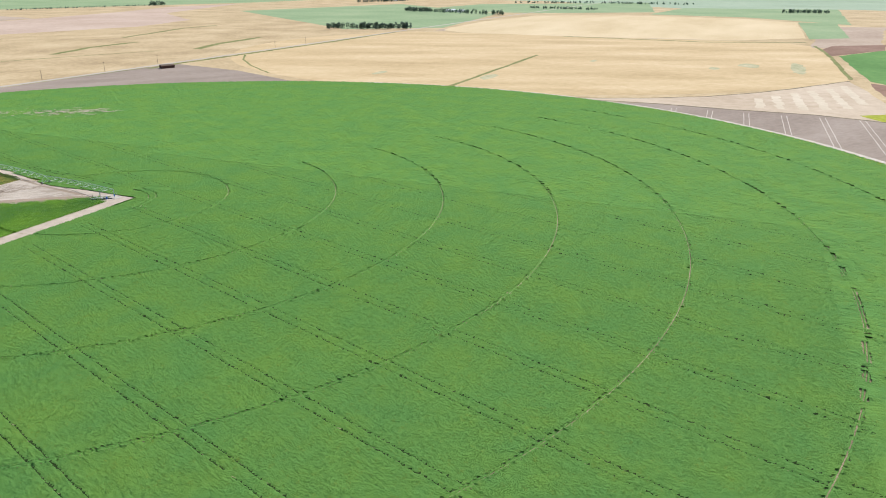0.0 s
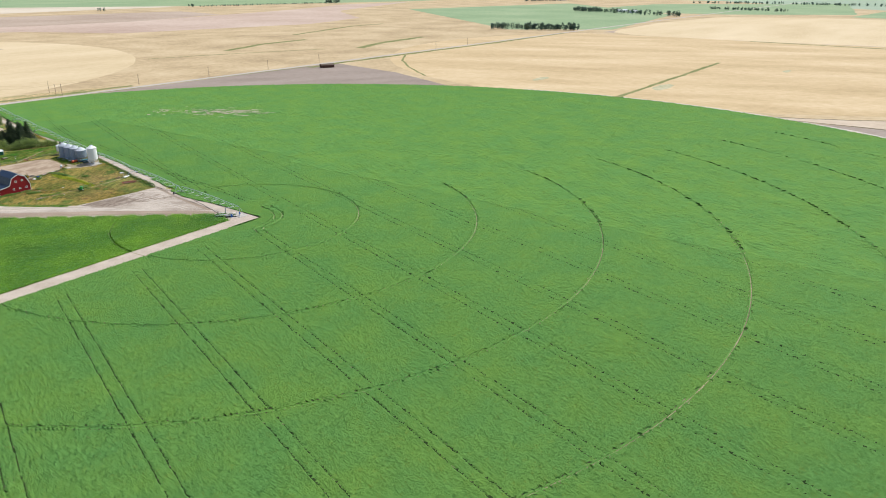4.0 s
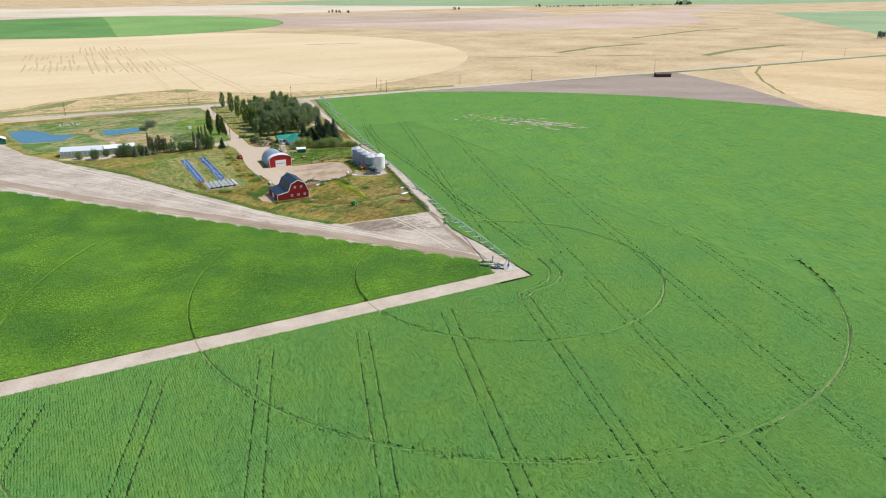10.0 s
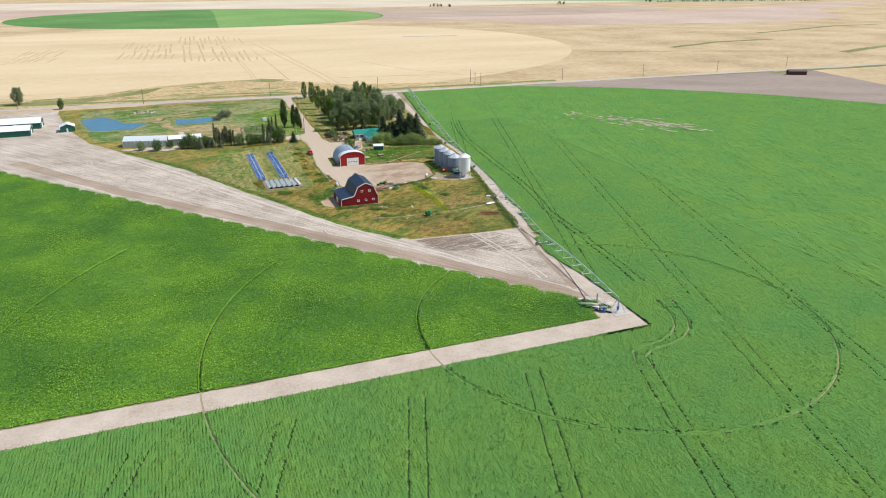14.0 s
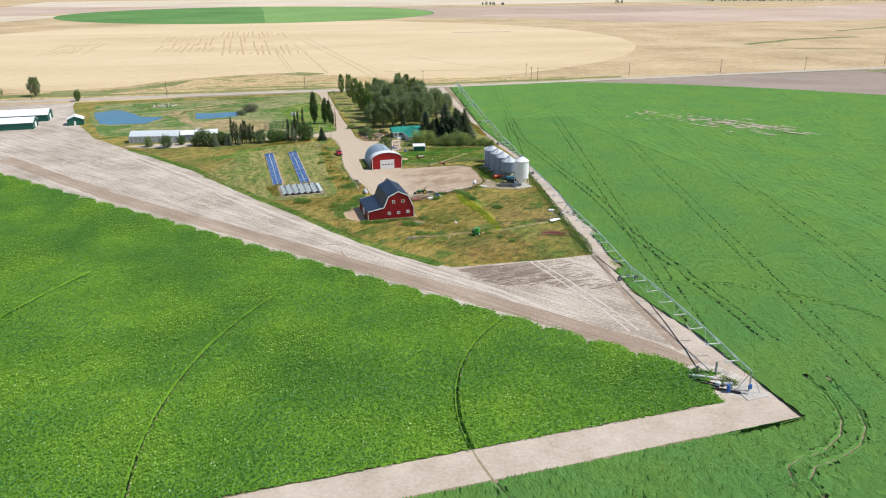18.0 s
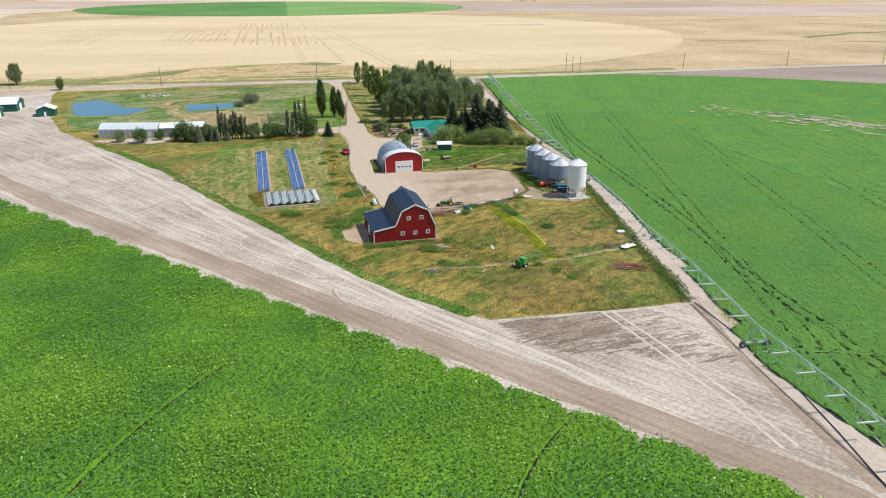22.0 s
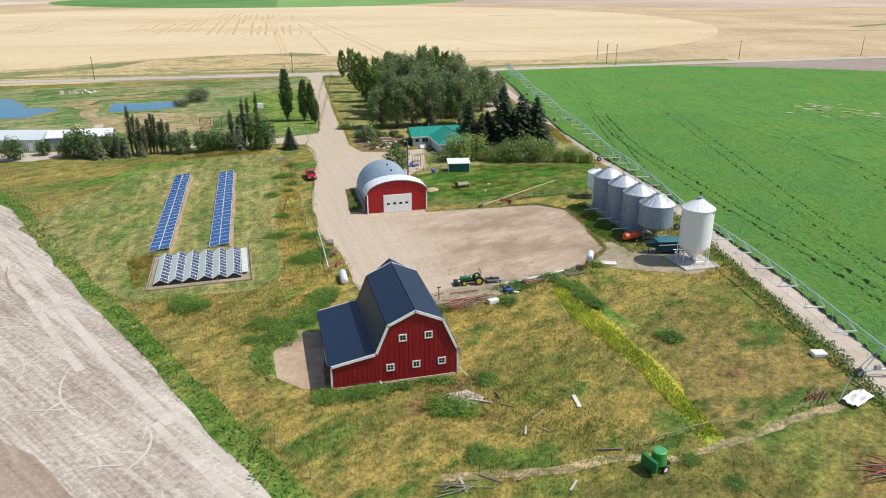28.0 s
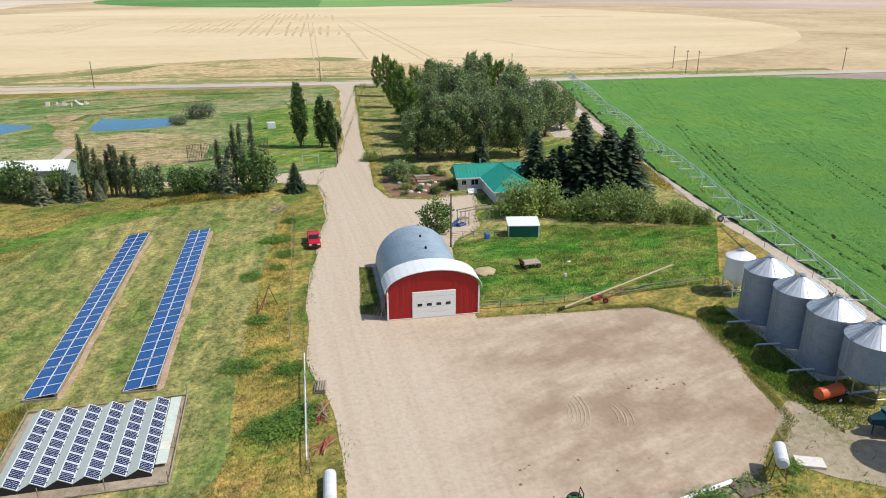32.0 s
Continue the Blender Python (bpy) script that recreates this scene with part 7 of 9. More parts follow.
pond("water_west", [(-121.5, 166), (-118, 148), (-113.5, 131), (-107.5, 127), (-92, 125.5), (-84.2, 139), (-86, 142), (-97, 148), (-100.5, 158), (-106.6, 168.4), (-112.9, 172.5)], "blue farm pond with grassy banks", 41)
pond("water_east", [(-68.5, 149), (-67.5, 131), (-65, 129.2), (-50, 132), (-46.5, 134), (-45.3, 145), (-46.5, 147), (-58, 146.5)], "small blue pond with grassy banks", 44)
sheet("soil_patch_pond", [(-66, 100), (-45, 84), (-33, 90), (-33, 108), (-38, 121), (-57, 127), (-69, 120)], 0.09, M_DRYPASTURE, "dry worn ground south of the ponds", 3, 1.5, "ground", 47)
ribbon("path_pond", [(-65.0, 84), (-65.5, 95), (-66, 108)], 2.6, 0.115, M_LANE, "", 2, 0.6, 3)
tagged(bpy.data.objects["path_pond"], "pale worn path between the ponds", "path", kind="structure")
sheet("pond_path", [(-68, 108), (-64, 108), (-69, 124), (-72, 140), (-74, 156), (-86, 160), (-84, 150), (-78, 138), (-73, 122)], 0.112, M_DRYPASTURE, "worn dry ground between the ponds", 2, 1.6, "ground", 57)
for i, ln in enumerate(([(-70, 164.5), (-57, 171.8), (-46, 176.6), (-36, 182), (-24, 183)], [(-76, 147), (-73.5, 156.5), (-66, 159), (-52, 161.2), (-40, 160)], [(-100, 176), (-85, 186), (-60, 192), (-20, 194)])):
    r = ribbon("pond_ditch_%d" % (i + 1), ln, 2.4, 0.121 + 0.001 * i, M_DUSKGRASS, "", 2, 0.7, 6 + i, None, 0.8)
    tagged(r, "dark grassy ditch beyond the pond", "ditch", kind="structure")
sheet("lawn_bright", [(-24, 150), (-8, 166), (0.5, 168), (-0.5, 112), (-3, 82), (-16, 80), (-22, 92)], 0.0805, M_GREEN, "bright green turf under the poplars", 3, 1.5, "grass", 50)
sheet("lane_side_gold", [(62.8, 47), (66.6, 69), (65.6, 82), (61.5, 60), (60.4, 46)], 0.083, M_ROUGH, "dry golden grass beside the lane", 2, 0.8, "grass", 52)
sheet("lot_north", [(56, 98), (61, 97), (66, 118), (77, 152), (84, 200), (66, 200), (66, 150), (57, 115)], 0.10, M_DIRT, "bare grey soil lot behind the grove", 3, 1.0, "soil", 48)
sheet("garden_bed", [(6.8, 52.5), (17.5, 51.5), (20.3, 57), (20, 70), (12, 75), (8, 74), (6.0, 62)], 0.10, M_MULCH, "brown garden bed with shrubs and stones", 2, 0.6, "garden", 49)
for i, (x, y) in enumerate(((13.4, 65.8), (13.4, 63.6), (13.4, 61.6))):
    t = part("raised_bed", boxed(x - 0.2, x + 3.2, y - 0.7, y + 0.7, 0.06, 0.42, bevel=0.04), (M_WOOD, M_MULCH, M_WOOD)[i])
    tagged(t, "low timber raised bed in the garden", "raised bed", "raised beds")
rng2 = np.random.default_rng(8)
for i in range(16):
    x, y, s = rng2.uniform(9, 19), rng2.uniform(53, 62), rng2.uniform(0.25, 0.6)
    bm = bmesh.new()
    bmesh.ops.create_icosphere(bm, subdivisions=2, radius=s)
    for v in bm.verts:
        v.co *= 1 + 0.25 * noise.noise(v.co * 2 + Vector((i, 0, 0)))
        v.co.z *= 0.6
    st = part("garden_stone", bm, (M_CONC, M_FLOWER)[i % 2])
    st.location = (x, y, 0.1 + s * 0.2)
    tagged(st, "pale rounded garden stone in the bed", "stone", "garden stones")


# ---- grass, weeds, straw ----
def inside(poly, x, y):
    r = np.zeros(x.shape, bool)
    n = len(poly)
    for i in range(n):
        (ax, ay), (bx, by) = poly[i], poly[(i + 1) % n]
        c = ((ay > y) != (by > y)) & (x < (bx - ax) * (y - ay) / (by - ay + 1e-12) + ax)
        r ^= c
    return r


def tufts(name, poly, n, h, w, material, label, seed, thin=None, z=0.06):
    """Single bent blades scattered over a plot of ground."""
    g = np.random.default_rng(seed)
    P = np.array(poly)
    x, y = g.uniform(P[:, 0].min(), P[:, 0].max(), n), g.uniform(P[:, 1].min(), P[:, 1].max(), n)
    k = inside(poly, x, y)
    if thin is not None:
        k &= thin(x, y) > g.uniform(0, 1, n)
    x, y = x[k], y[k]
    m = len(x)
    a = g.uniform(0, 2 * math.pi, m)
    hh = h * g.uniform(0.5, 1.3, m) * (1 + 0.35 * wob(x, y, 0.35))
    lean = g.normal(0, 0.5, (m, 2)) * hh[:, None]
    ww = w * g.uniform(0.6, 1.4, m)
    b = np.stack([x, y, np.full(m, z)], 1)
    d = np.stack([np.cos(a) * ww, np.sin(a) * ww, 0 * a], 1)
    tip = b + np.stack([lean[:, 0], lean[:, 1], hh], 1)
    v = np.stack([b - d, b + d, tip], 1).reshape(-1, 3)
    return tagged(mesh_ob(name, v, np.arange(3 * m).reshape(m, 3), material), label, "grass", kind="stuff")


def leaf_patch(name, poly, n, h, size, material, label, seed, thin=None, z=0.06):
    """Broad-leaved weeds: many tilted leaves up to a height over a plot."""
    g = np.random.default_rng(seed)
    P = np.array(poly)
    x, y = g.uniform(P[:, 0].min(), P[:, 0].max(), n), g.uniform(P[:, 1].min(), P[:, 1].max(), n)
    k = inside(poly, x + 0.5 * wob(x, y, 1.7), y + 0.5 * wob(y, x, 1.9))
    if thin is not None:
        k &= thin(x, y) > g.uniform(0, 1, n)
    x, y = x[k], y[k]
    top = h * (0.65 + 0.35 * wob(x, y, 0.9))
    v, f = cards(np.stack([x, y, z + top * g.uniform(0.25, 1, len(x)) ** 0.6], 1), size, 0.35, g, 1.5)
    return tagged(mesh_ob(name, v, f, material), label, "weeds", kind="stuff")


APRON = [(32.5, -29), (37, -25.5), (42.5, -28), (45, -33), (48.5, -38), (43.5, -41.5), (38, -38), (33, -36.5), (30, -34.5)]


def clear_barn(x, y):
    out = 1.0 - ((x > -20) & (x < 1.2) & (y > -60.4) & (y < -43)).astype(float)
    out = out * np.where(inside(APRON, x, y), 0.12, 1.0) * np.where((x > 24) & (y < -44), 0.5, 1.0)
    return out * (0.55 + 0.45 * wob(x, y, 0.21))


SOUTH = [(37.5, -104.5), (20, -103.8), (0, -101.6), (-9, -93), (-21, -72.5), (-36, -44), (-38, -30), (-20, -31), (-12, -22), (-9.5, -33), (-6, -42.5), (2, -42.5), (18, -39), (28, -36), (36, -30), (38, -10), (47, -2), (56, -20), (54, -30), (46.5, -66)]
tufts("grass_straw", SOUTH, 360000, 0.26, 0.037, M_STRAW, "tall seeding grass, straw-coloured with green", 21, clear_barn)
tufts("grass_green_blades", SOUTH, 60000, 0.34, 0.07, M_WEED, "green blades among the dry grass", 22, lambda x, y: clear_barn(x, y) * np.clip(-0.1 + 1.1 * wob(x, y, 0.13), 0, 1))
WESTL = [(-36, -44), (-57, -2), (-67, 22), (-94, 66), (-62, 60), (-14, 57), (-12.5, 48), (-12, -24), (-20, -31), (-38, -30)]
tufts("grass_short", WESTL, 150000, 0.13, 0.08, M_MOWNBLADE, "short mown grass, green and yellowing", 23, lambda x, y: 0.5 + 0.5 * wob(x, y, 0.17))
tufts("grass_paddock", [(11.5, 1.8), (46, 2.5), (59, 25), (30, 31), (12.5, 24)], 90000, 0.15, 0.07, M_PADDOCKBLADE, "green paddock grass", 24)
tufts("grass_pond", [(-118, 133), (-100, 92), (-60, 82), (-16, 78), (0, 110), (2, 202), (-122, 202)], 40000, 0.14, 0.07, M_PASTUREBLADE, "rough green grass round the ponds", 25, lambda x, y: (0.5 + 0.5 * wob(x, y, 0.2)) * (~(inside([(-122, 172), (-114, 128), (-83, 122), (-82, 144), (-104, 172)], x, y) | inside([(-70, 152), (-69, 127), (-44, 129), (-44, 150)], x, y))))
tufts("grass_grove", [(12.5, 205), (9, 104), (22, 76), (58, 72), (64, 100), (75, 198)], 50000, 0.15, 0.08, M_GROVEBLADE, "grass under the grove", 26)
tufts("grass_lime", [(20.0, -41), (22.2, -41), (23.4, -63), (22.6, -78), (20.6, -78), (20.9, -62), (19.0, -50)], 9000, 0.35, 0.09, M_LIME, "bright yellow-green strip of grass", 27)
STRIP_OUT = [(-3.5, -100.6), (-9.2, -93.2), (-20.4, -76.3), (-35, -46.2), (-56, -3.6), (-66.5, 20), (-94, 64.6)]
STRIP_IN = [(x + 2.5, y + 1.4) for x, y in STRIP_OUT]
sheet("verge_green", STRIP_OUT + STRIP_IN[::-1], 0.062, M_GREEN, "green weedy verge along the field edge", 2, 0.9, "grass", 63)
leaf_patch("weed_strip", STRIP_OUT + STRIP_IN[::-1], 150000, 0.42, 0.2, M_STRIPWEED, "dense green weeds along the field edge", 28, lambda x, y: 0.75 + 0.25 * wob(x, y, 0.5))
leaf_patch("weed_lane", [(38.4, -105), (41.6, -94), (42.8, -84), (46.4, -67), (53.8, -29), (59.2, 0), (57.4, 1), (51.6, -29), (43.9, -66), (39.8, -84), (36.0, -104)], 60000, 0.6, 0.2, M_STRIPWEED, "green weeds along the sandy lane", 29)
tufts("weed_lane_east", [(35.8, -150), (40.2, -117), (44.3, -98), (51.4, -66), (59.6, -22), (68, 20), (69.5, 20), (61.3, -22), (53.2, -66), (46, -98), (42, -117), (37.5, -150)], 20000, 0.4, 0.14, M_LIME, "yellowing weeds between lane and crop", 30, lambda x, y: 0.4 + 0.6 * wob(x, y, 0.3))
tufts("grass_lane_gold", [(62.8, 47), (66.6, 69), (65.6, 82), (61.5, 60), (60.4, 46)], 5000, 0.4, 0.08, M_GOLDBLADE, "tall golden grass beside the lane", 51)
tufts("weed_margin", [(65.0, 34), (67.2, 50), (71.8, 78), (83.6, 127), (91.4, 177), (95.5, 177), (87, 127), (75.5, 78), (70, 50), (67, 34)], 26000, 0.75, 0.14, M_LIME, "yellow-green weeds along the crop's margin", 53, lambda x, y: 0.45 + 0.55 * wob(x, y, 0.4))
tufts("grass_windbreak", [(-40, 53.5), (-32, 59.5), (-20, 60), (-17, 56.5), (-26, 57), (-34, 55)], 7000, 0.7, 0.07, M_GOLDBLADE, "tall golden grass before the windbreak", 55, lambda x, y: 0.6 + 0.4 * wob(x, y, 0.6))
tufts("weed_bins", [(38, -6), (43, -3), (43, -30), (38.5, -31), (36.5, -20)], 12000, 0.3, 0.1, M_TURF, "short green grass beside the bins", 33)
leaf_patch("weed_yard_edge", [(10, -39), (18, -36.6), (28, -34.5), (30, -36.5), (20, -39.5), (10, -42)], 7000, 0.45, 0.18, M_WEED, "weeds round the stored scrap", 34, lambda x, y: 0.4 + 0.6 * wob(x, y, 0.9))
leaf_patch("nettle_patch", [(-23, -52), (-19, -40), (-12, -34.5), (-9.5, -34), (-12.5, -43), (-16.8, -44), (-19.6, -50), (-20, -57)], 27000, 0.5, 0.15, M_WEED, "tall green nettles beside the barn", 35, lambda x, y: 0.55 + 0.5 * wob(x, y, 0.6))
leaf_patch("nettle_strip", [(22.4, -39.5), (25.0, -40), (24.8, -46), (23.8, -50.5), (22.6, -48), (22.0, -44)], 9600, 0.6, 0.13, M_WEED, "tall green nettles along the lime grass", 36, lambda x, y: 0.75 + 0.25 * wob(x, y, 0.7))
leaf_patch("barn_weed", [(-13.5, -60.4), (1.0, -60.4), (1.5, -63), (-5, -62), (-14, -62.6)], 7000, 0.45, 0.18, M_WEED, "green weeds along the barn's foot", 37, lambda x, y: 0.35 + 0.65 * wob(x, y, 0.9))


def edge_tufts(name, line, n, spread, h, w, material, label, seed):
    """Blades strewn along a border, so that turf runs unevenly into gravel."""
    g = np.random.default_rng(seed)
    P = np.array(line + line[:1], float)
    d = np.linalg.norm(P[1:] - P[:-1], axis=1)
    k = g.choice(len(d), n, p=d / d.sum())
    t = g.uniform(0, 1, n)
    c = P[k] * (1 - t)[:, None] + P[k + 1] * t[:, None]
    c = c + g.normal(0, spread, (n, 2)) * (0.4 + np.abs(wob(c[:, 0], c[:, 1], 0.5)))[:, None]
    a, hh = g.uniform(0, 2 * math.pi, n), h * g.uniform(0.4, 1.3, n)
    b = np.stack([c[:, 0], c[:, 1], np.full(n, 0.08)], 1)
    e = np.stack([np.cos(a) * w, np.sin(a) * w, 0 * a], 1)
    tip = b + np.stack([g.normal(0, 0.5, n) * hh, g.normal(0, 0.5, n) * hh, hh], 1)
    return tagged(mesh_ob(name, np.stack([b - e, b + e, tip], 1).reshape(-1, 3), np.arange(3 * n).reshape(n, 3), material), label, "grass", kind="stuff")


leaf_patch("weed_pivot", [(25.5, -164.5), (28.6, -162.6), (29.4, -165.2), (27, -166.4)], 900, 0.8, 0.22, M_WEED, "green weeds among the pivot's pipes", 43)
leaf_patch("weed_pump", [(29, -168.5), (32, -166), (33, -169.5), (30.5, -171)], 700, 0.4, 0.18, M_WEED, "green weeds round the pumps", 44)
tufts("grass_shed_side", [(-3.4, 2.5), (-0.6, 1.5), (-0.5, 17.5), (-2.2, 17.5)], 5000, 0.25, 0.06, M_MOWNBLADE, "dry grass strip beside the arched shed", 45)
sheet("shed_side_grass", [(-3.2, 2.5), (-0.5, 1.5), (-0.4, 17.5), (-2.0, 17.8)], 0.1, M_LAWN, "dry grass strip along the arched shed", 1.2, 0.5, "grass", 69)
tufts("grass_paddock_tall", [(12, 16), (40, 12), (58, 24), (30, 29), (13, 24)], 16000, 0.3, 0.07, M_WEED, "lusher green tufts in the paddock", 46, lambda x, y: np.clip(wob(x, y, 0.35), 0, 1))
tufts("grass_fence_strip", [(-13.4, 48.4), (-11.4, 48), (-11.9, -3), (-10.2, -22.5), (-9.5, -31), (-13.5, -38), (-20, -37), (-18.4, -29), (-17, -21), (-17.6, -2), (-16, 20)], 36000, 0.26, 0.05, M_GOLDBLADE, "tall golden grass along the fence", 47, lambda x, y: 0.55 + 0.45 * wob(x, y, 0.5))
tufts("grass_array_side", [(-41, -14), (-37, -11.5), (-36.6, -25), (-38.4, -25.5)], 4500, 0.4, 0.05, M_GOLDBLADE, "tall golden grass beside the tilted panels", 48)
leaf_patch("weed_lane_crop", [(41.2, -104), (38.6, -116), (36.2, -124), (35.0, -131), (36.4, -131), (38.2, -122), (42.2, -113.5), (42.6, -104)], 5000, 0.3, 0.18, M_LIME, "yellow-green weeds at the crop's ragged corner", 49, lambda x, y: 0.5 + 0.5 * wob(x, y, 0.6))
leaf_patch("weed_rim", rim, 60000, 0.9, 0.5, M_LIME, "yellow weeds along the circle's rim", 54, lambda x, y: 0.4 + 0.6 * wob(x, y, 0.09))
edge_tufts("driveway_fringe", DRIVE[4:], 14000, 0.45, 0.12, 0.05, M_MOWNBLADE, "uneven grass fringe of the driveway", 38)
edge_tufts("yard_fringe", [(27.6, -35.4), (35.2, -28), (37, -17), (37.6, -7), (33.4, -2.2), (27, -1.6), (33.4, -2.2), (37.6, -7), (37, -17), (35.2, -28)], 7000, 0.55, 0.14, 0.05, M_MOWNBLADE, "green grass creeping into the yard", 50)
edge_tufts("driveway_weeds", DRIVE[9:40], 5000, 0.45, 0.2, 0.05, M_WEED, "green weeds at the driveway's edge", 39)
for i, (nm, pts, mt, lb, sd) in enumerate((("grass_patch_green_1", [(-22, -50), (-16, -38), (-11, -36), (-14, -44), (-18, -56)], M_GREEN, "lush green patch in the dry grass", 51), ("grass_patch_green_2", [(22, -38), (25, -44), (26, -57), (23.5, -52)], M_GREEN, "lush green patch in the dry grass", 52),
                            ("grass_patch_brown_1", [(2, -84), (10, -81), (18, -82), (21, -90), (21, -99), (14, -101.5), (6, -99)], M_DUSKGRASS, "reddish brown dry grass", 53),
                            ("grass_patch_lime", [(19.8, -41), (22.4, -41), (23.6, -63), (22.8, -79), (20.4, -79), (20.7, -62), (18.8, -50)], M_LIMETURF, "bright yellow-green grass strip", 55),
                            ("grass_patch_olive", [(24.8, -77), (35, -74), (43.6, -75), (37.4, -103), (28, -103.5), (25.4, -90)], M_OLIVEGRASS, "olive green tall grass past the trodden path", 57),
                            ("bare_apron", APRON, M_APRON, "gravelly bare ground between yard and bins", 58),
                            ("grass_patch_green_3", [(-60, 30), (-46, 52), (-30, 52), (-44, 44)], M_GREEN, "green patch of turf", 56))):
    sheet(nm, pts, 0.099 if nm == "grass_patch_olive" else 0.079 + 0.0024 * i, mt, lb, 1.5, 1.4, "grass", sd)
g = np.random.default_rng(15)
vs, fs = [], []
for i in range(420):
    t, q = g.uniform(0, 1) ** 1.1, g.uniform(0, 1) ** 1.35
    x, y = 2 + 27 * t + 4 * q, -104.4 - 1.2 * t - (7 + 14 * t) * q - 3.5 * (1 - t) * q
    ln, w, a = g.uniform(1.2, 5.5), g.uniform(0.1, 0.42), radians(-6 + 14 * q) + g.normal(0, 0.12)
    c, d, k, z = math.cos(a), math.sin(a), len(vs), 0.046 + 0.0000035 * i
    for j in range(5):
        u, ww = (j / 4 - 0.5) * ln, w * (0.15 + math.sin(math.pi * (0.06 + 0.88 * j / 4))) * g.uniform(0.5, 1.2)
        vs += [(x + c * u - d * ww, y + d * u + c * ww, z), (x + c * u + d * ww, y + d * u - c * ww, z)]
    fs += [(k + 2 * j, k + 2 * j + 1, k + 2 * j + 3, k + 2 * j + 2) for j in range(4)]
tagged(mesh_ob("soil_tilled", vs, fs, M_TILLED), "darker damp streaks of freshly tilled soil", "soil", kind="stuff")
sheet("soil_dark", [(2, -103.6), (12, -104.6), (21, -105), (22, -110), (17, -113.5), (10, -110.5)], 0.0455, M_TILLED, "darker tilled soil along the grass edge", 1.2, 2.6, "soil", 61)
for i, (ln, w, mt) in enumerate((([(20.0, -104), (22.2, -118), (24.2, -135.5), (24.5, -146)], 0.5, M_PALE), ([(22.0, -104), (24.2, -118), (26.2, -135), (26.6, -146)], 0.5, M_PALE), ([(-30, -60), (-20, -77), (-8.5, -97.5), (6.5, -119), (15, -137), (24, -156)], 0.9, M_PALE),
                                 ([(-31.6, -61.5), (-21.6, -78.6), (-10, -99), (5, -120.5), (13.4, -138), (22, -156)], 0.9, M_PALE), ([(-95, 62), (-70, 16), (-58.5, -6), (-38.5, -47), (-30, -62)], 1.2, M_PALE), ([(-97, 60), (-72.5, 14.5), (-61, -7.5), (-41, -48.5)], 1.0, M_PALE),
                                 ([(-140, 62), (-92, -8), (-50, -60), (-22, -95), (6, -129), (24, -153), (31, -168)], 6.0, M_BAND), ([(38.4, -105.5), (36.8, -116), (34.6, -127), (32.6, -140), (31, -156)], 3.4, M_BAND))):
    r = ribbon("tyre_mark_%d" % (i + 1), ln, w, (0.048 + 0.001 * i) if i < 2 else (0.036 + 0.001 * i), mt, "", 4.0, 0.25, 60 + i, None, 0.25)
    tagged(r, "worn tyre line pressed into the soil", "tyre mark", kind="structure")
def scuffs(name, poly, n, r0, r1, width, z, material, label, seed, span=(20, 90), centre=None):
    """Faint tyre curves: narrow arcs pressed into the dust."""
    g = np.random.default_rng(seed)
    P = np.array(poly)
    vs, fs = [], []
    while len(fs) < n * 12:
        cx, cy = (g.uniform(P[:, 0].min(), P[:, 0].max()), g.uniform(P[:, 1].min(), P[:, 1].max())) if centre is None else (centre[0] + g.normal(0, 2), centre[1] + g.normal(0, 2))
        r, a0, sp = g.uniform(r0, r1), g.uniform(0, 360), g.uniform(*span)
        a = np.radians(np.linspace(a0, a0 + sp, 13))
        w = width * g.uniform(0.5, 1.2) * (0.35 + np.sin(np.linspace(0.2, 2.94, 13))) / 2
        x, y = cx + r * np.cos(a), cy + r * np.sin(a)
        if not inside(poly, x, y).all():
            continue
        k = len(vs)
        for i in range(13):
            c, q = math.cos(a[i]), math.sin(a[i])
            vs += [(x[i] + c * w[i], y[i] + q * w[i], z), (x[i] - c * w[i], y[i] - q * w[i], z)]
        z += 0.0002
        fs += [(k + 2 * i, k + 2 * i + 1, k + 2 * i + 3, k + 2 * i + 2) for i in range(12)]
    return tagged(mesh_ob(name, vs, fs, material), label, "tyre marks", kind="stuff")


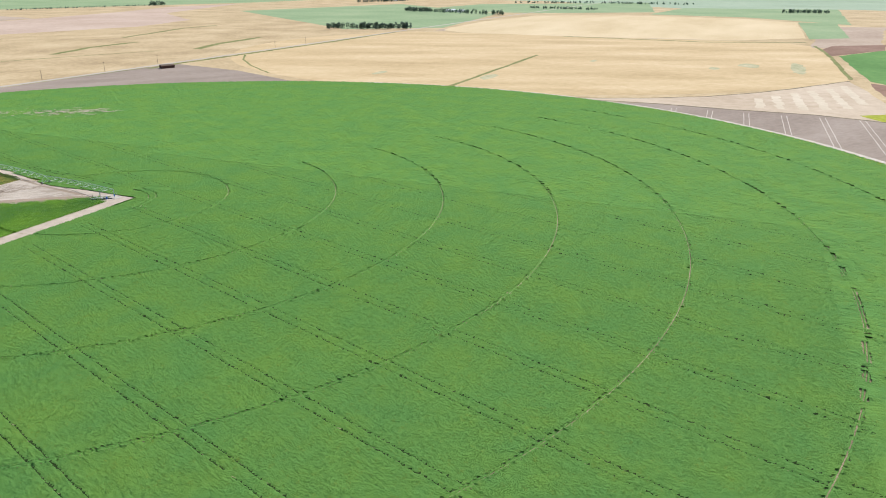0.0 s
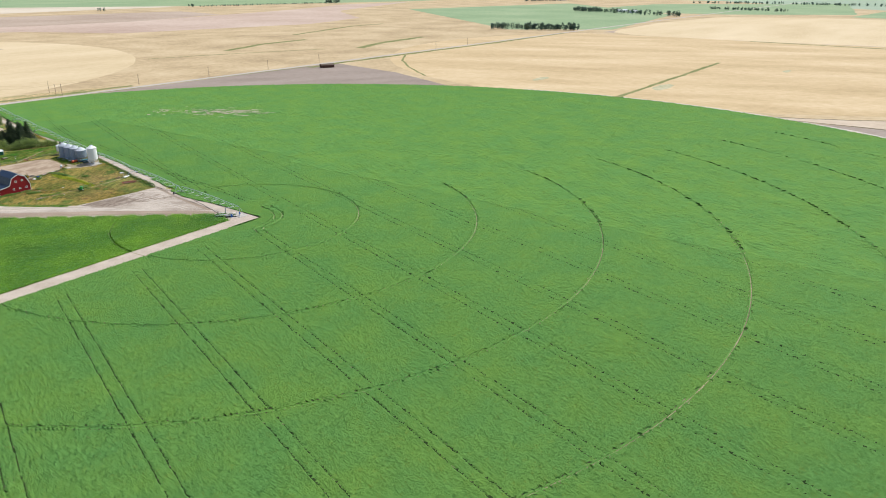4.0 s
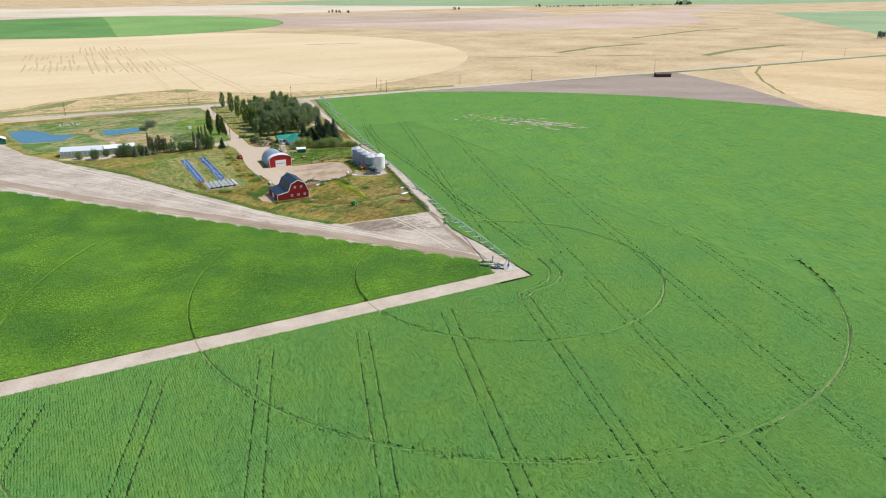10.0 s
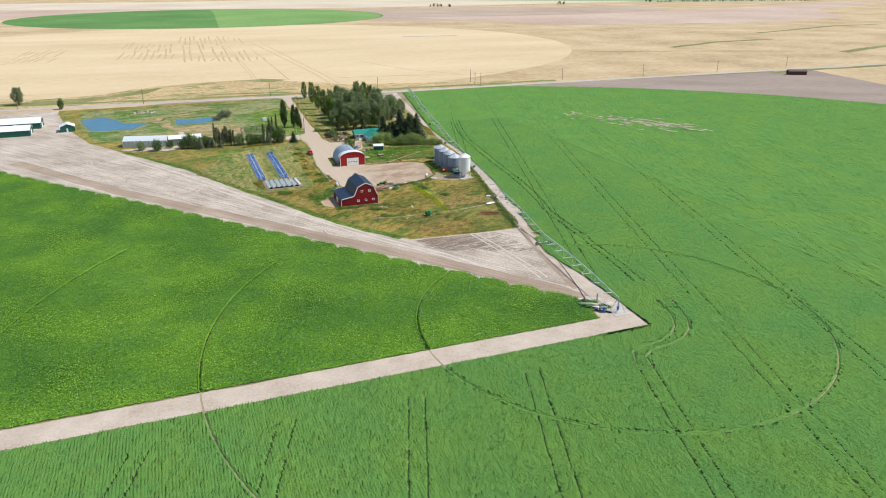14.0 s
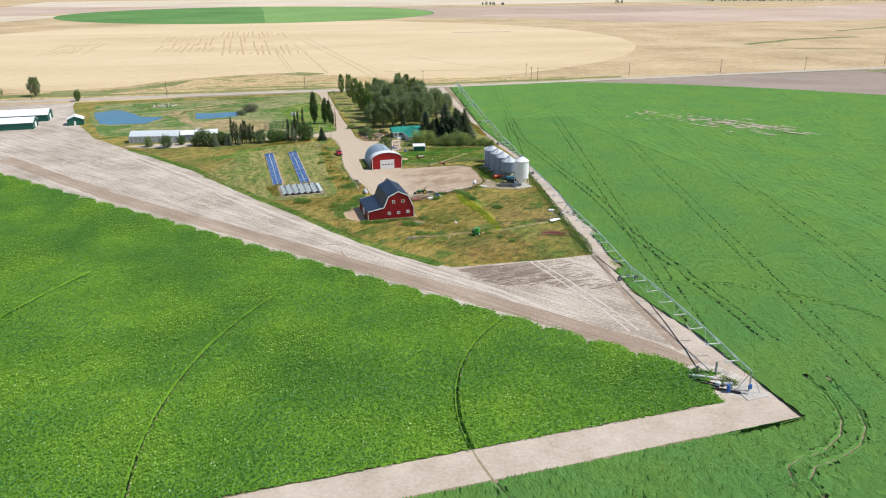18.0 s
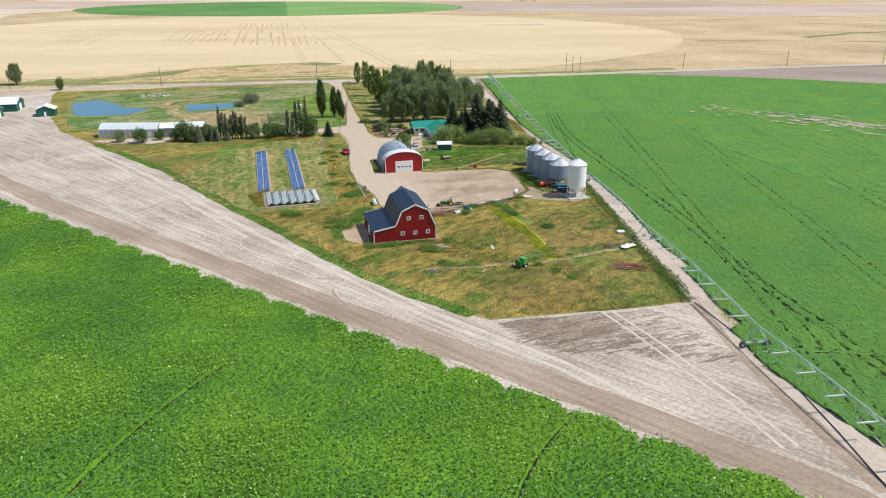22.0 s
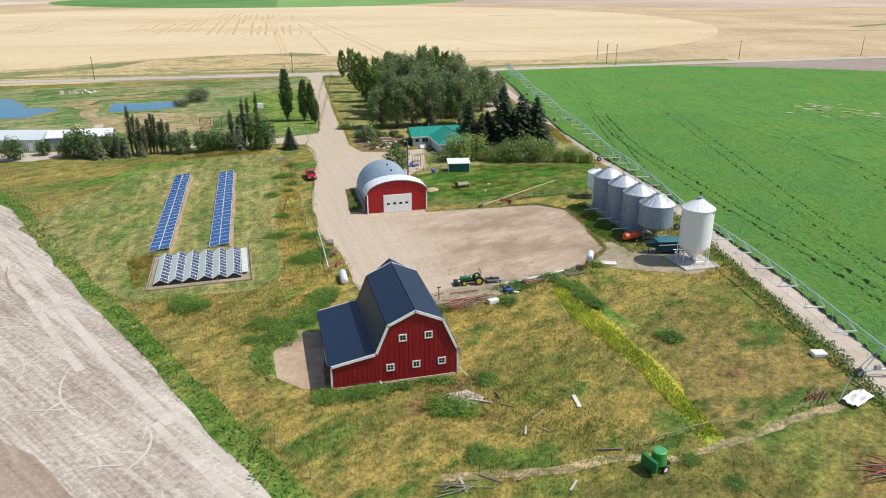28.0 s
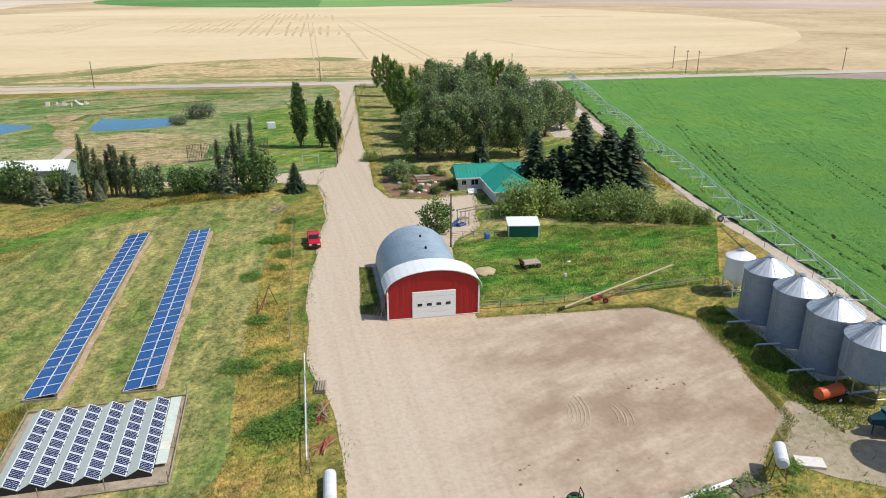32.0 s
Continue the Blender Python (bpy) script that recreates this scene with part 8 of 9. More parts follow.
BAND = [(-10, -98), (-22, -78), (-38, -46), (-58, -5), (-72, 16), (-98, 58), (-130, 50), (-85, -12), (-58, -44), (-34, -73), (-12, -106)]
scuffs("tyre_scuff", BAND, 190, 2.5, 12, 0.2, 0.046, M_PALEDUST, "pale curved tyre marks in the bare soil", 5)
scuffs("tyre_scuff_brown", BAND, 14, 8, 40, 0.4, 0.047, M_BAND, "brownish tyre curves in the bare soil", 6, (15, 40))
YARD = [(-5, -38), (0, -2), (32, -6), (35, -20), (27, -33), (10, -37)]
g = np.random.default_rng(23)
vs, fs = [], []
for cx, cy, r0, a0, sp, n in ((10.5, -22, 4.2, -42, 70, 6), (15.5, -24, 3.6, -30, 60, 4)):
    for i in range(n):
        r, b0, z = r0 + i * 0.42 + g.normal(0, 0.05), a0 + g.uniform(-6, 6), 0.116 + 0.0001 * len(fs) / 12
        a = np.radians(np.linspace(b0, b0 + sp * g.uniform(0.5, 1.0), 13))
        x, y = cx + r * np.cos(a), cy + r * np.sin(a)
        if not inside(YARD, x, y).all():
            continue
        w, k = g.uniform(0.03, 0.075) * (0.3 + np.sin(np.linspace(0.2, 2.94, 13))), len(vs)
        for j in range(13):
            vs += [(x[j] + np.cos(a[j]) * w[j], y[j] + np.sin(a[j]) * w[j], z), (x[j] - np.cos(a[j]) * w[j], y[j] - np.sin(a[j]) * w[j], z)]
        fs += [(k + 2 * j, k + 2 * j + 1, k + 2 * j + 3, k + 2 * j + 2) for j in range(12)]
tagged(mesh_ob("yard_scuff", vs, fs, M_GRAVELRUT), "faint curved tyre ribs in the yard gravel", "tyre marks", kind="stuff")

# far field marks
for i, (ln, w, mt) in enumerate((([(406, -178), (540, -175.5), (756, -173)], 5, M_DITCH), ([(376, 413), (480, 380), (600, 330)], 4, M_DITCH),
                                 ([(-400, 250), (-160, 240), (-60, 228), (80, 222), (230, 217)], 7, M_DITCH), ([(430, 187), (480, 193), (600, 192), (830, 190), (1090, 196)], 9, M_DITCH), ([(602, 186), (550, 150), (500, 100), (450, 40)], 2.5, M_DITCH),
                                 ([(640, 300), (720, 330), (860, 350)], 14, M_DITCH), ([(500, 420), (600, 460), (700, 470)], 12, M_DITCH), ([(95, 199), (190, 202), (300, 201), (440, 196)], 3, M_DITCH), ([(1100, -128), (1075, -370), (1130, -520)], 9, M_DITCH), ([(760, 560), (1000, 640), (1100, 640)], 10, M_DITCH), ([(250, 700), (330, 690)], 12, M_BROWN),
                                 ([(405, -285), (432, -355), (463, -405), (513, -453), (577, -498), (627, -532)], 2.2, M_WEEDLINE), ([(640, -534), (788, -535), (898, -535), (1063, -528)], 5, M_DITCH))):
    r = ribbon("field_line_%d" % (i + 1), ln, w, 0.072 + 0.001 * i, mt, "", 14, 1.8, 110 + i, None, 0.6)
    tagged(r, "weedy line or ditch across the fields", "field edge", kind="structure")
swaths = [(-118 + 6.6 * i, 520 - 3 * i, 745 - 2 * i) for i in range(9)] + [(-52 + 6.4 * i, 470 - 2 * i, 860 - 6 * i) for i in range(13)] + [(-222 + 6.5 * i, 515, 690) for i in range(7)]
g = np.random.default_rng(17)
for i, (x, y0, y1) in enumerate(swaths):
    cuts = np.sort(g.uniform(y0, y1, 4))
    for j, (a, b) in enumerate(((y0 + g.uniform(0, 20), cuts[1]), (cuts[2], y1 - g.uniform(0, 60)))):
        if b - a > 15:
            r = ribbon("swath_%d" % (2 * i + j + 1), [(x + g.normal(0, 0.6), a), (x + 2.0, (a + b) / 2), (x + 4.0 + g.normal(0, 0.6), b)], 2.0, 0.075, M_WHEATEDGE, "", 8, 0.8, 140 + i, None, 0.9)
            tagged(r, "darker swath line in the wheat", "swath", kind="structure")
for i, (ln, w) in enumerate((([(0, 640), (-2, 354), (-2.4, 232)], 0.6), ([(4, 640), (0.8, 354), (-0.2, 232)], 0.6), ([(26, 590), (26, 407), (25, 302)], 1.2), ([(37, 678), (46, 480), (52, 343), (53, 250)], 1.1), ([(48, 676), (55, 450), (59, 325), (59, 250)], 1.1), ([(115, 415), (141, 328), (172, 285)], 1.8), ([(60, 300), (110, 296), (169, 280), (230, 284)], 2.2))):
    r = ribbon("wheat_track_%d" % (i + 1), ln, w, 0.08 + 0.0006 * i, M_WEEDTRACK, "", 6, 0.5, 170 + i, None, 0.7)
    tagged(r, "faint vehicle track through the wheat", "tyre mark", kind="structure")
# Far field tones are kept paler in place of haze.
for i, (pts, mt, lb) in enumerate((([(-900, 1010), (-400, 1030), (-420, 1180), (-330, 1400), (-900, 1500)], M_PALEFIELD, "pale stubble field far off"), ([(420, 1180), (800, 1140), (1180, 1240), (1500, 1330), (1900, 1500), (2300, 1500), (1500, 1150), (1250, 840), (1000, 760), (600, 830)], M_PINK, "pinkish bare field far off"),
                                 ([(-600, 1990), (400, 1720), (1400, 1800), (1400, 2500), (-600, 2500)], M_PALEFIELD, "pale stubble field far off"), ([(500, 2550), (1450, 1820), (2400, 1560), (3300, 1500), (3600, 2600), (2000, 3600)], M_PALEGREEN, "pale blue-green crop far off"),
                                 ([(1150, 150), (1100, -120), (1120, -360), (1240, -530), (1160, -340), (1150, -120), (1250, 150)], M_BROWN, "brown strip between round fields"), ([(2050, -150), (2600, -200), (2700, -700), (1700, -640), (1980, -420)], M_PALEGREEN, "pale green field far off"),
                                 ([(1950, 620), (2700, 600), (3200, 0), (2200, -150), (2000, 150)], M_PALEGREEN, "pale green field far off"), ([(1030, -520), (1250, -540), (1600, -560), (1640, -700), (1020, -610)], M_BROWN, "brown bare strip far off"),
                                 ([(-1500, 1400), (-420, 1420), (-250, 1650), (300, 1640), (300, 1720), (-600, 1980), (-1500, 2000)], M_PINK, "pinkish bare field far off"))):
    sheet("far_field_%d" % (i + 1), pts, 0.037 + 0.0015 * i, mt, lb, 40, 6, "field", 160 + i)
g = np.random.default_rng(77)
vs, fs = [], []
for i in range(150):
    t = g.uniform(0, 1) if i % 3 else g.normal(0.62, 0.16)
    side = g.normal(0, 5.5) + (6 if i % 4 == 0 else -2)
    x0, y0 = 162 + 43 * t + 0.85 * side, 80 - 78 * t + 0.53 * side
    ln, w, a = g.uniform(1.2, 8.5) * (0.35 + t), g.uniform(0.15, 0.75), math.atan2(-0.85, 0.53) + g.normal(0, 0.12)
    c, q = math.cos(a), math.sin(a)
    k = len(vs)
    for j in range(5):
        u = (j / 4 - 0.5) * ln
        ww = w * (0.25 + math.sin(math.pi * (0.08 + 0.84 * j / 4))) * g.uniform(0.6, 1.2)
        ox = g.normal(0, 0.2)
        vs += [(x0 + c * u - q * (ww + ox), y0 + q * u + c * (ww + ox), 0.8 + 0.0003 * i), (x0 + c * u + q * (ww - ox), y0 + q * u - c * (ww - ox), 0.8 + 0.0003 * i)]
    fs += [(k + 2 * j, k + 2 * j + 1, k + 2 * j + 3, k + 2 * j + 2) for j in range(4)]
tagged(mesh_ob("bare_streaks", vs, fs, M_LANE), "bare pale streaks of soil showing in the green crop", "soil", kind="stuff")


sheet("scrap_ground", [(0.8, -42.8), (1.5, -39), (8, -36), (18, -35.5), (26, -34.5), (27, -36.8), (17, -38.4), (13, -41), (8, -43.6)], 0.105, M_SCRAPGROUND, "trampled bare ground under the scrap", 1.0, 0.8, "soil", 64)


heap = empty("sand_heap", pose(15.2, 12.8, 0.08), "small heap of tan sand beside the shed", "heap")
bm = bmesh.new()
bmesh.ops.create_icosphere(bm, subdivisions=3, radius=1.6)
for v in bm.verts:
    v.co *= 1 + 0.3 * noise.noise(v.co * 1.3)
    v.co.z = max(0.0, v.co.z) * 0.25
part("pile", bm, M_SANDHEAP, heap, smooth=True)
rail = empty("white_pipe_rail", pose(-10.4, -26.7, 0.08), "long white pipe rail on posts beside the driveway", "rail")
part("pipe", rodded((0, 0, 0.85), (0, 18.7, 0.95), 0.07, 0.07, 8), M_WHITE, rail)
for i in range(6):
    part("post", rodded((0.02, 0.3 + 3.6 * i, 0), (0.02, 0.3 + 3.6 * i, 0.95), 0.06, 0.05, 6), M_WOOD, rail)


sheet("grass_dusky", [(26, -56), (36, -46), (45, -66), (41, -84), (37.6, -104), (24, -103.6), (21, -84), (24.5, -66)], 0.096, M_DUSKGRASS, "darker brown-green rough grass", 2, 1.6, "grass", 68)
r = ribbon("old_trail", [(-5.5, -77.3), (5.7, -78.8), (11.5, -78.6), (16.7, -79.8), (27.3, -78.4), (39.7, -76)], 1.1, 0.102, M_DRYPASTURE, "", 1.5, 0.6, 66, None, 0.9)
tagged(r, "trodden pale trail through the dry grass", "trail", kind="structure")
g = np.random.default_rng(91)
for i, (x, y) in enumerate(((-1.3, -64.7), (1.4, -66.2), (4.1, -67.8), (6.6, -70.0), (4.4, -72.0), (3.6, -65.4), (6.0, -72.4), (-4.0, -78.5), (-1.3, -78.4), (1.8, -78.8), (5.5, -81.0), (10.8, -77.2))):
    b = part("loose_board", boxed(-g.uniform(0.5, 1.4), g.uniform(0.4, 1.2), -0.1, 0.1, 0.0, 0.07, bevel=0.01), (M_WOOD, M_CONC, M_DEADWOOD)[i % 3])
    b.location, b.rotation_euler = (x, y, 0.1 + 0.1 * (i % 2)), (0.0, g.uniform(-0.12, 0.12), g.uniform(0, 3))
    tagged(b, "weathered board lying in the dry grass", "board", "loose boards")
sheet("bare_spot", [(-1.8, -63.8), (0.8, -63.6), (2.4, -65.6), (0.6, -67.2), (-1.6, -66.2)], 0.1, M_DIRT, "bare pale spot of soil in the grass", 0.8, 0.6, "soil", 67)


# ---- fences, poles ----
def fence(name, line, label, step=3.2, h=1.25, rails=(0.55, 1.05), mat=None, rail_r=0.055, post_r=0.075):
    f = empty(name, pose(0, 0, 0.06), label, "fence")
    pts = [Vector((*p, 0)) for p in line]
    for a, b in zip(pts[:-1], pts[1:]):
        n = max(1, round((b - a).length / step))
        for i in range(n):
            p, q = a.lerp(b, i / n), a.lerp(b, (i + 1) / n)
            part("post", rodded(p, p + Vector((0.04, 0.03, h)), post_r, post_r * 0.9, 7), mat or M_WOOD, f)
            for z in rails:
                part("rail", rodded(p + Vector((0, 0, z)), q + Vector((0, 0, z + 0.04)), rail_r, rail_r, 6), mat or M_WOOD, f)
    part("post", rodded(pts[-1], pts[-1] + Vector((0, 0, h)), post_r, post_r, 7), mat or M_WOOD, f)
    return f


fence("rail_fence", [(11.5, 1.0), (22.8, 0.6), (31, 1.4), (38, 2.4), (44, 3.0)], "weathered pole rail fence along the yard")
fence("wire_fence", [(-10.2, -27.5), (-10.4, -8), (-12.1, -2.4), (-12.0, 20.7), (-11.9, 46)], "post and wire fence beside the driveway", 4.5, 1.2, (0.5, 0.8, 1.1), None, 0.012, 0.06)
fence("lying_rail", [(13.0, -77.8), (20.7, -76.7), (27.2, -76.4)], "old single-rail fence in the dry grass", 4.5, 0.9, (0.8,), None, 0.05)
fence("lying_rail", [(31.7, -76.6), (34.4, -76.0)], "old single-rail fence in the dry grass", 3.0, 0.9, (0.8,), None, 0.05)
fence("field_wire_fence", [(-5.5, -91.5), (-17, -74.2), (-31.6, -44.2), (-52.6, -1.6), (-63.2, 22), (-90.5, 66.5)], "thin wire fence along the field edge", 7.0, 1.1, (0.6, 1.0), None, 0.01, 0.05)
fence("lane_fence", [(37.8, -104), (46.2, -66), (53.6, -29), (60, 2), (61, 26)], "thin wire fence beside the sandy lane", 6.0, 1.1, (0.6, 1.0), None, 0.01, 0.05)
fence("hedge_fence", [(9.6, 108), (8.6, 84)], "low fence along the lawn", 4, 1.0, (0.5, 0.9), None, 0.02, 0.05)
fence("garden_fence", [(13.5, 27.6), (20.5, 27.2), (22.2, 27.0)], "low timber fence by the yard", 1.8, 1.1, (0.4, 0.75, 1.0), None, 0.03, 0.06)
court = fence("court_screen", [(-35.4, 88), (-26.5, 90.3), (-17.7, 92.5)], "dark mesh screen on tall posts", 3.0, 4.2, (0.2, 4.1), M_POLE, 0.03, 0.08)
bm = bmesh.new()
for i in range(56):
    t = i / 55
    rod(bm, (-35.4 + 17.7 * t, 88 + 4.5 * t, 0.2), (-35.4 + 17.7 * t, 88 + 4.5 * t, 4.1), 0.03, seg=3, cap=False)
for i in range(15):
    rod(bm, (-35.4, 88, 0.3 + 0.27 * i), (-17.7, 92.5, 0.3 + 0.27 * i), 0.03, seg=3, cap=False)
part("mesh", bm, M_BLACK, court)


def power_pole(x, y, h=10.0, arm=True, turn=0):
    p = empty("power_pole", pose(x, y, 0.05, 0, 0, turn), "tall dark timber power pole beside the road", "power pole", "power poles")
    part("pole", rodded((0, 0, 0), (0, 0, h), 0.17, 0.12, 8), M_POLE, p)
    if arm:
        part("cross_arm", boxed(-0.08, 0.08, -1.1, 1.1, h - 0.7, h - 0.55), M_POLE, p)
        for s in (-0.95, 0, 0.95):
            part("insulator", rodded((0, s, h - 0.55), (0, s, h - 0.3), 0.06, 0.05, 6), M_CONC, p)
    return p


for x, y in ((-318, 236), (-241, 229), (-164, 224), (-87, 217.5), (-1.5, 220.5), (78, 216.5), (157, 215), (235, 214.5), (313, 213), (390, 211), (468, 210), (160.5, 211.5), (161.5, 235), (700, 207), (780, 206)):
    power_pole(x, y)
yp = empty("yard_light", pose(12.5, 23.6, 0.05), "tall timber yard light pole beside the shed", "light pole")
part("pole", rodded((0, 0, 0), (0, 0, 8.6), 0.15, 0.11, 8), M_POLE, yp)
part("lamp_arm", rodded((0, 0, 8.3), (-0.7, -0.2, 8.6), 0.04, 0.04, 6), M_GALV, yp)
part("lamp_head", rodded((-0.7, -0.2, 8.62), (-0.7, -0.2, 8.42), 0.1, 0.22, 10), M_GALV, yp)
yp2 = power_pole(-2.0, 81.0, 8.5, False)
yp2["label"] = "plain timber pole beside the driveway"


# ---- vehicles and implements ----
def wheel(parent, x, y, z, r, w, rim, axis="X"):
    d = Vector((w / 2, 0, 0)) if axis == "X" else Vector((0, w / 2, 0))
    c = Vector((x, y, z))
    wh = part("wheel", rodded(c - d, c + d, r, r, 20), M_BLACK, parent)
    part("rim", rodded(c - d * 1.06, c + d * 1.06, r * 0.6, r * 0.6, 16), rim, wh)
    return wh


truck = empty("pickup_truck", pose(-8.45, 26.4, 0.12, 0, 0, 2), "bright red pickup truck parked on the driveway", "pickup truck")
bm = bmesh.new()
box(bm, -0.97, 0.97, 0.0, 5.5, 0.42, 1.02, bevel=0.1)
part("body", bm, M_TRUCK, truck)
bm = bmesh.new()
box(bm, -0.92, 0.92, 0.15, 1.75, 0.98, 1.16, bevel=0.07)
part("hood", bm, M_TRUCK, truck)
bm = bmesh.new()
vs = box(bm, -0.88, 0.88, 1.6, 3.7, 1.0, 1.78)
for v in vs:
    if v.co.z > 1.5:
        v.co.x *= 0.84
        v.co.y = 2.15 if v.co.y < 2.5 else 3.5
cab = part("cab", bm, M_TRUCK, truck)
mesh_ob("windscreen", [(-0.80, 1.60, 1.10), (0.80, 1.60, 1.10), (0.68, 2.08, 1.72), (-0.68, 2.08, 1.72)], [(0, 1, 2, 3)], M_GLASS, cab)
for s in (-1, 1):
    mesh_ob("side_window", [(s * 0.892, 1.85, 1.12), (s * 0.892, 3.5, 1.12), (s * 0.765, 3.4, 1.7), (s * 0.765, 2.2, 1.7)], [(0, 1, 2, 3)], M_GLASS, cab)
    part("headlight", boxed(s * 0.62 - 0.2, s * 0.62 + 0.2, -0.02, 0.1, 0.72, 0.92), M_FRAME, truck)
    part("mirror", boxed(s * 1.0 - 0.1, s * 1.0 + 0.1, 1.85, 1.95, 1.12, 1.3), M_BLACK, truck)
    part("bed_side", boxed(s * 0.9 - 0.06, s * 0.9 + 0.06, 3.75, 5.45, 1.0, 1.22), M_TRUCK, truck)
    wheel(truck, s * 0.86, 0.95, 0.38, 0.38, 0.26, M_GALV)
    wheel(truck, s * 0.86, 4.45, 0.38, 0.38, 0.26, M_GALV)
part("grille", boxed(-0.4, 0.4, -0.03, 0.05, 0.62, 0.95), M_BLACK, truck)
part("bumper", boxed(-0.95, 0.95, -0.12, 0.02, 0.4, 0.58, bevel=0.03), M_BLACK, truck)
part("bed_floor", boxed(-0.82, 0.82, 3.78, 5.4, 1.025, 1.04), M_BLACK, truck)
part("tailgate", boxed(-0.86, 0.86, 5.40, 5.5, 1.0, 1.22), M_TRUCK, truck)

trac = empty("tractor", pose(9.9, -36.3, 0.12, 0, 0, -3) @ Matrix.Diagonal((0.84, 0.84, 0.84, 1)), "green and yellow tractor with a front loader", "tractor")
bm = bmesh.new()
vs = box(bm, -2.6, -0.7, -0.36, 0.36, 0.75, 1.42, bevel=0.08)
part("hood", bm, M_GREENTR, trac)
part("chassis", boxed(-2.5, 0.7, -0.28, 0.28, 0.5, 0.85), M_BLACK, trac)
part("fender", boxed(-0.15, 1.0, 0.42, 0.85, 1.35, 1.45, bevel=0.03), M_GREENTR, trac)
part("fender", boxed(-0.15, 1.0, -0.85, -0.42, 1.35, 1.45, bevel=0.03), M_GREENTR, trac)
part("seat", boxed(0.1, 0.6, -0.25, 0.25, 1.1, 1.55, bevel=0.05), M_YELLOW, trac)
bm = bmesh.new()
for s in (-0.5, 0.5):
    rod(bm, (0.75, s, 1.0), (0.9, s, 2.5), 0.05, seg=6)
rod(bm, (0.9, -0.5, 2.5), (0.9, 0.5, 2.5), 0.05, seg=6)
part("roll_bar", bm, M_BLACK, trac)
part("steering_wheel", rodded((-0.45, 0, 1.55), (-0.42, 0, 1.6), 0.2, 0.2, 12), M_BLACK, trac)
part("exhaust", rodded((-1.7, 0.2, 1.4), (-1.7, 0.2, 2.0), 0.05, 0.05, 8), M_BLACK, trac)
for s in (-1, 1):
    wheel(trac, 0.55, s * 0.85, 0.78, 0.78, 0.44, M_YELLOW, "Y")
    wheel(trac, -2.0, s * 0.75, 0.5, 0.5, 0.32, M_YELLOW, "Y")
    part("loader_arm", rodded((-0.6, s * 0.55, 1.3), (-3.1, s * 0.55, 0.6), 0.07, 0.07, 6), M_BLACK, trac)
bm = bmesh.new()
vs = box(bm, -3.6, -3.0, -0.9, 0.9, 0.05, 0.65)
part("bucket", bm, M_BLACK, trac)
mow = empty("rotary_mower", pose(12.4, -36.3, 0.12, 0, 0, -3) @ Matrix.Diagonal((0.84, 0.84, 0.84, 1)), "dark grey trailed mower behind the tractor", "mower")
part("deck", boxed(-0.9, 1.3, -0.9, 0.9, 0.3, 0.5, bevel=0.05), plain("worn_dark_deck", (0.10, 0.12, 0.115), 0.6), mow)
part("deck_frame", boxed(-1.4, 1.5, -0.1, 0.1, 0.5, 0.62), M_BLACK, mow)
part("gear_box", boxed(-0.2, 0.3, -0.25, 0.25, 0.5, 0.85, bevel=0.05), M_BLACK, mow)
part("hitch", rodded((-1.8, 0, 0.5), (-0.9, 0, 0.55), 0.05, 0.05, 6), M_BLACK, mow)
for s in (-0.7, 0.7):
    wheel(mow, 1.5, s, 0.22, 0.22, 0.14, M_GALV, "Y")

auger = empty("grain_auger", pose(21.8, -1.4, 0.1), "long yellowed grain auger on a red undercarriage", "grain auger")
part("tube", rodded((0, 0, 0.35), (17.5, 5.0, 2.9), 0.13, 0.13, 10), plain("faded_yellow", (0.50, 0.42, 0.25), 0.6), auger, "faded yellow tube")
part("intake", rodded((-0.5, -0.15, 0.28), (0.3, 0.1, 0.4), 0.2, 0.18, 10), M_BLACK, auger)
bm = bmesh.new()
for s in (-0.8, 0.8):
    rod(bm, (6.2, 1.8 + s, 0.4), (9.2, 2.65, 1.65), 0.05, seg=6)
    rod(bm, (6.2, 1.8 + s, 0.4), (5.0, 1.45, 1.05), 0.05, seg=6)
rod(bm, (6.2, 1.0, 0.4), (6.2, 2.6, 0.4), 0.06, seg=6)
rod(bm, (6.2, 1.0, 0.4), (13.5, 3.9, 2.25), 0.035, seg=5)
part("undercarriage", bm, M_REDIRON, auger)
for s in (-0.85, 0.85):
    wheel(auger, 6.2, 1.8 + s, 0.36, 0.36, 0.2, M_REDIRON, "Y")
part("engine", boxed(4.3, 5.1, 0.7, 1.3, 0.6, 1.1, bevel=0.05), M_REDIRON, auger)

ora = empty("tank_trailer", pose(40.7, -26.0, 0.1, 0, 0, 8), "orange round tank on a small trailer", "tank trailer")
part("tank", rodded((-1.35, 0, 1.0), (1.35, 0, 1.05), 0.62, 0.62, 20), M_ORANGE, ora)
for s in (-1.35, 1.35):
    part("tank_end", rodded((s, 0, 1.0 if s < 0 else 1.05), (s * 1.12, 0, 1.02), 0.62, 0.42, 20), M_ORANGE, ora)
part("frame", boxed(-1.5, 2.2, -0.35, 0.35, 0.38, 0.48), M_BLACK, ora)
for s in (-0.75, 0.75):
    wheel(ora, 0.7, s, 0.34, 0.34, 0.2, M_WHITE, "Y")
tr = empty("stock_trailer", pose(40.4, -31.6, 0.1, 0, 0, -8), "dark teal gooseneck stock trailer beside the bins", "trailer")
part("box", boxed(1.6, 6.9, -1.05, 1.05, 0.55, 2.1, bevel=0.08), M_TRAILER, tr)
part("white_band", boxed(1.7, 6.85, -1.075, -1.05, 1.55, 1.68), M_WHITE, tr)
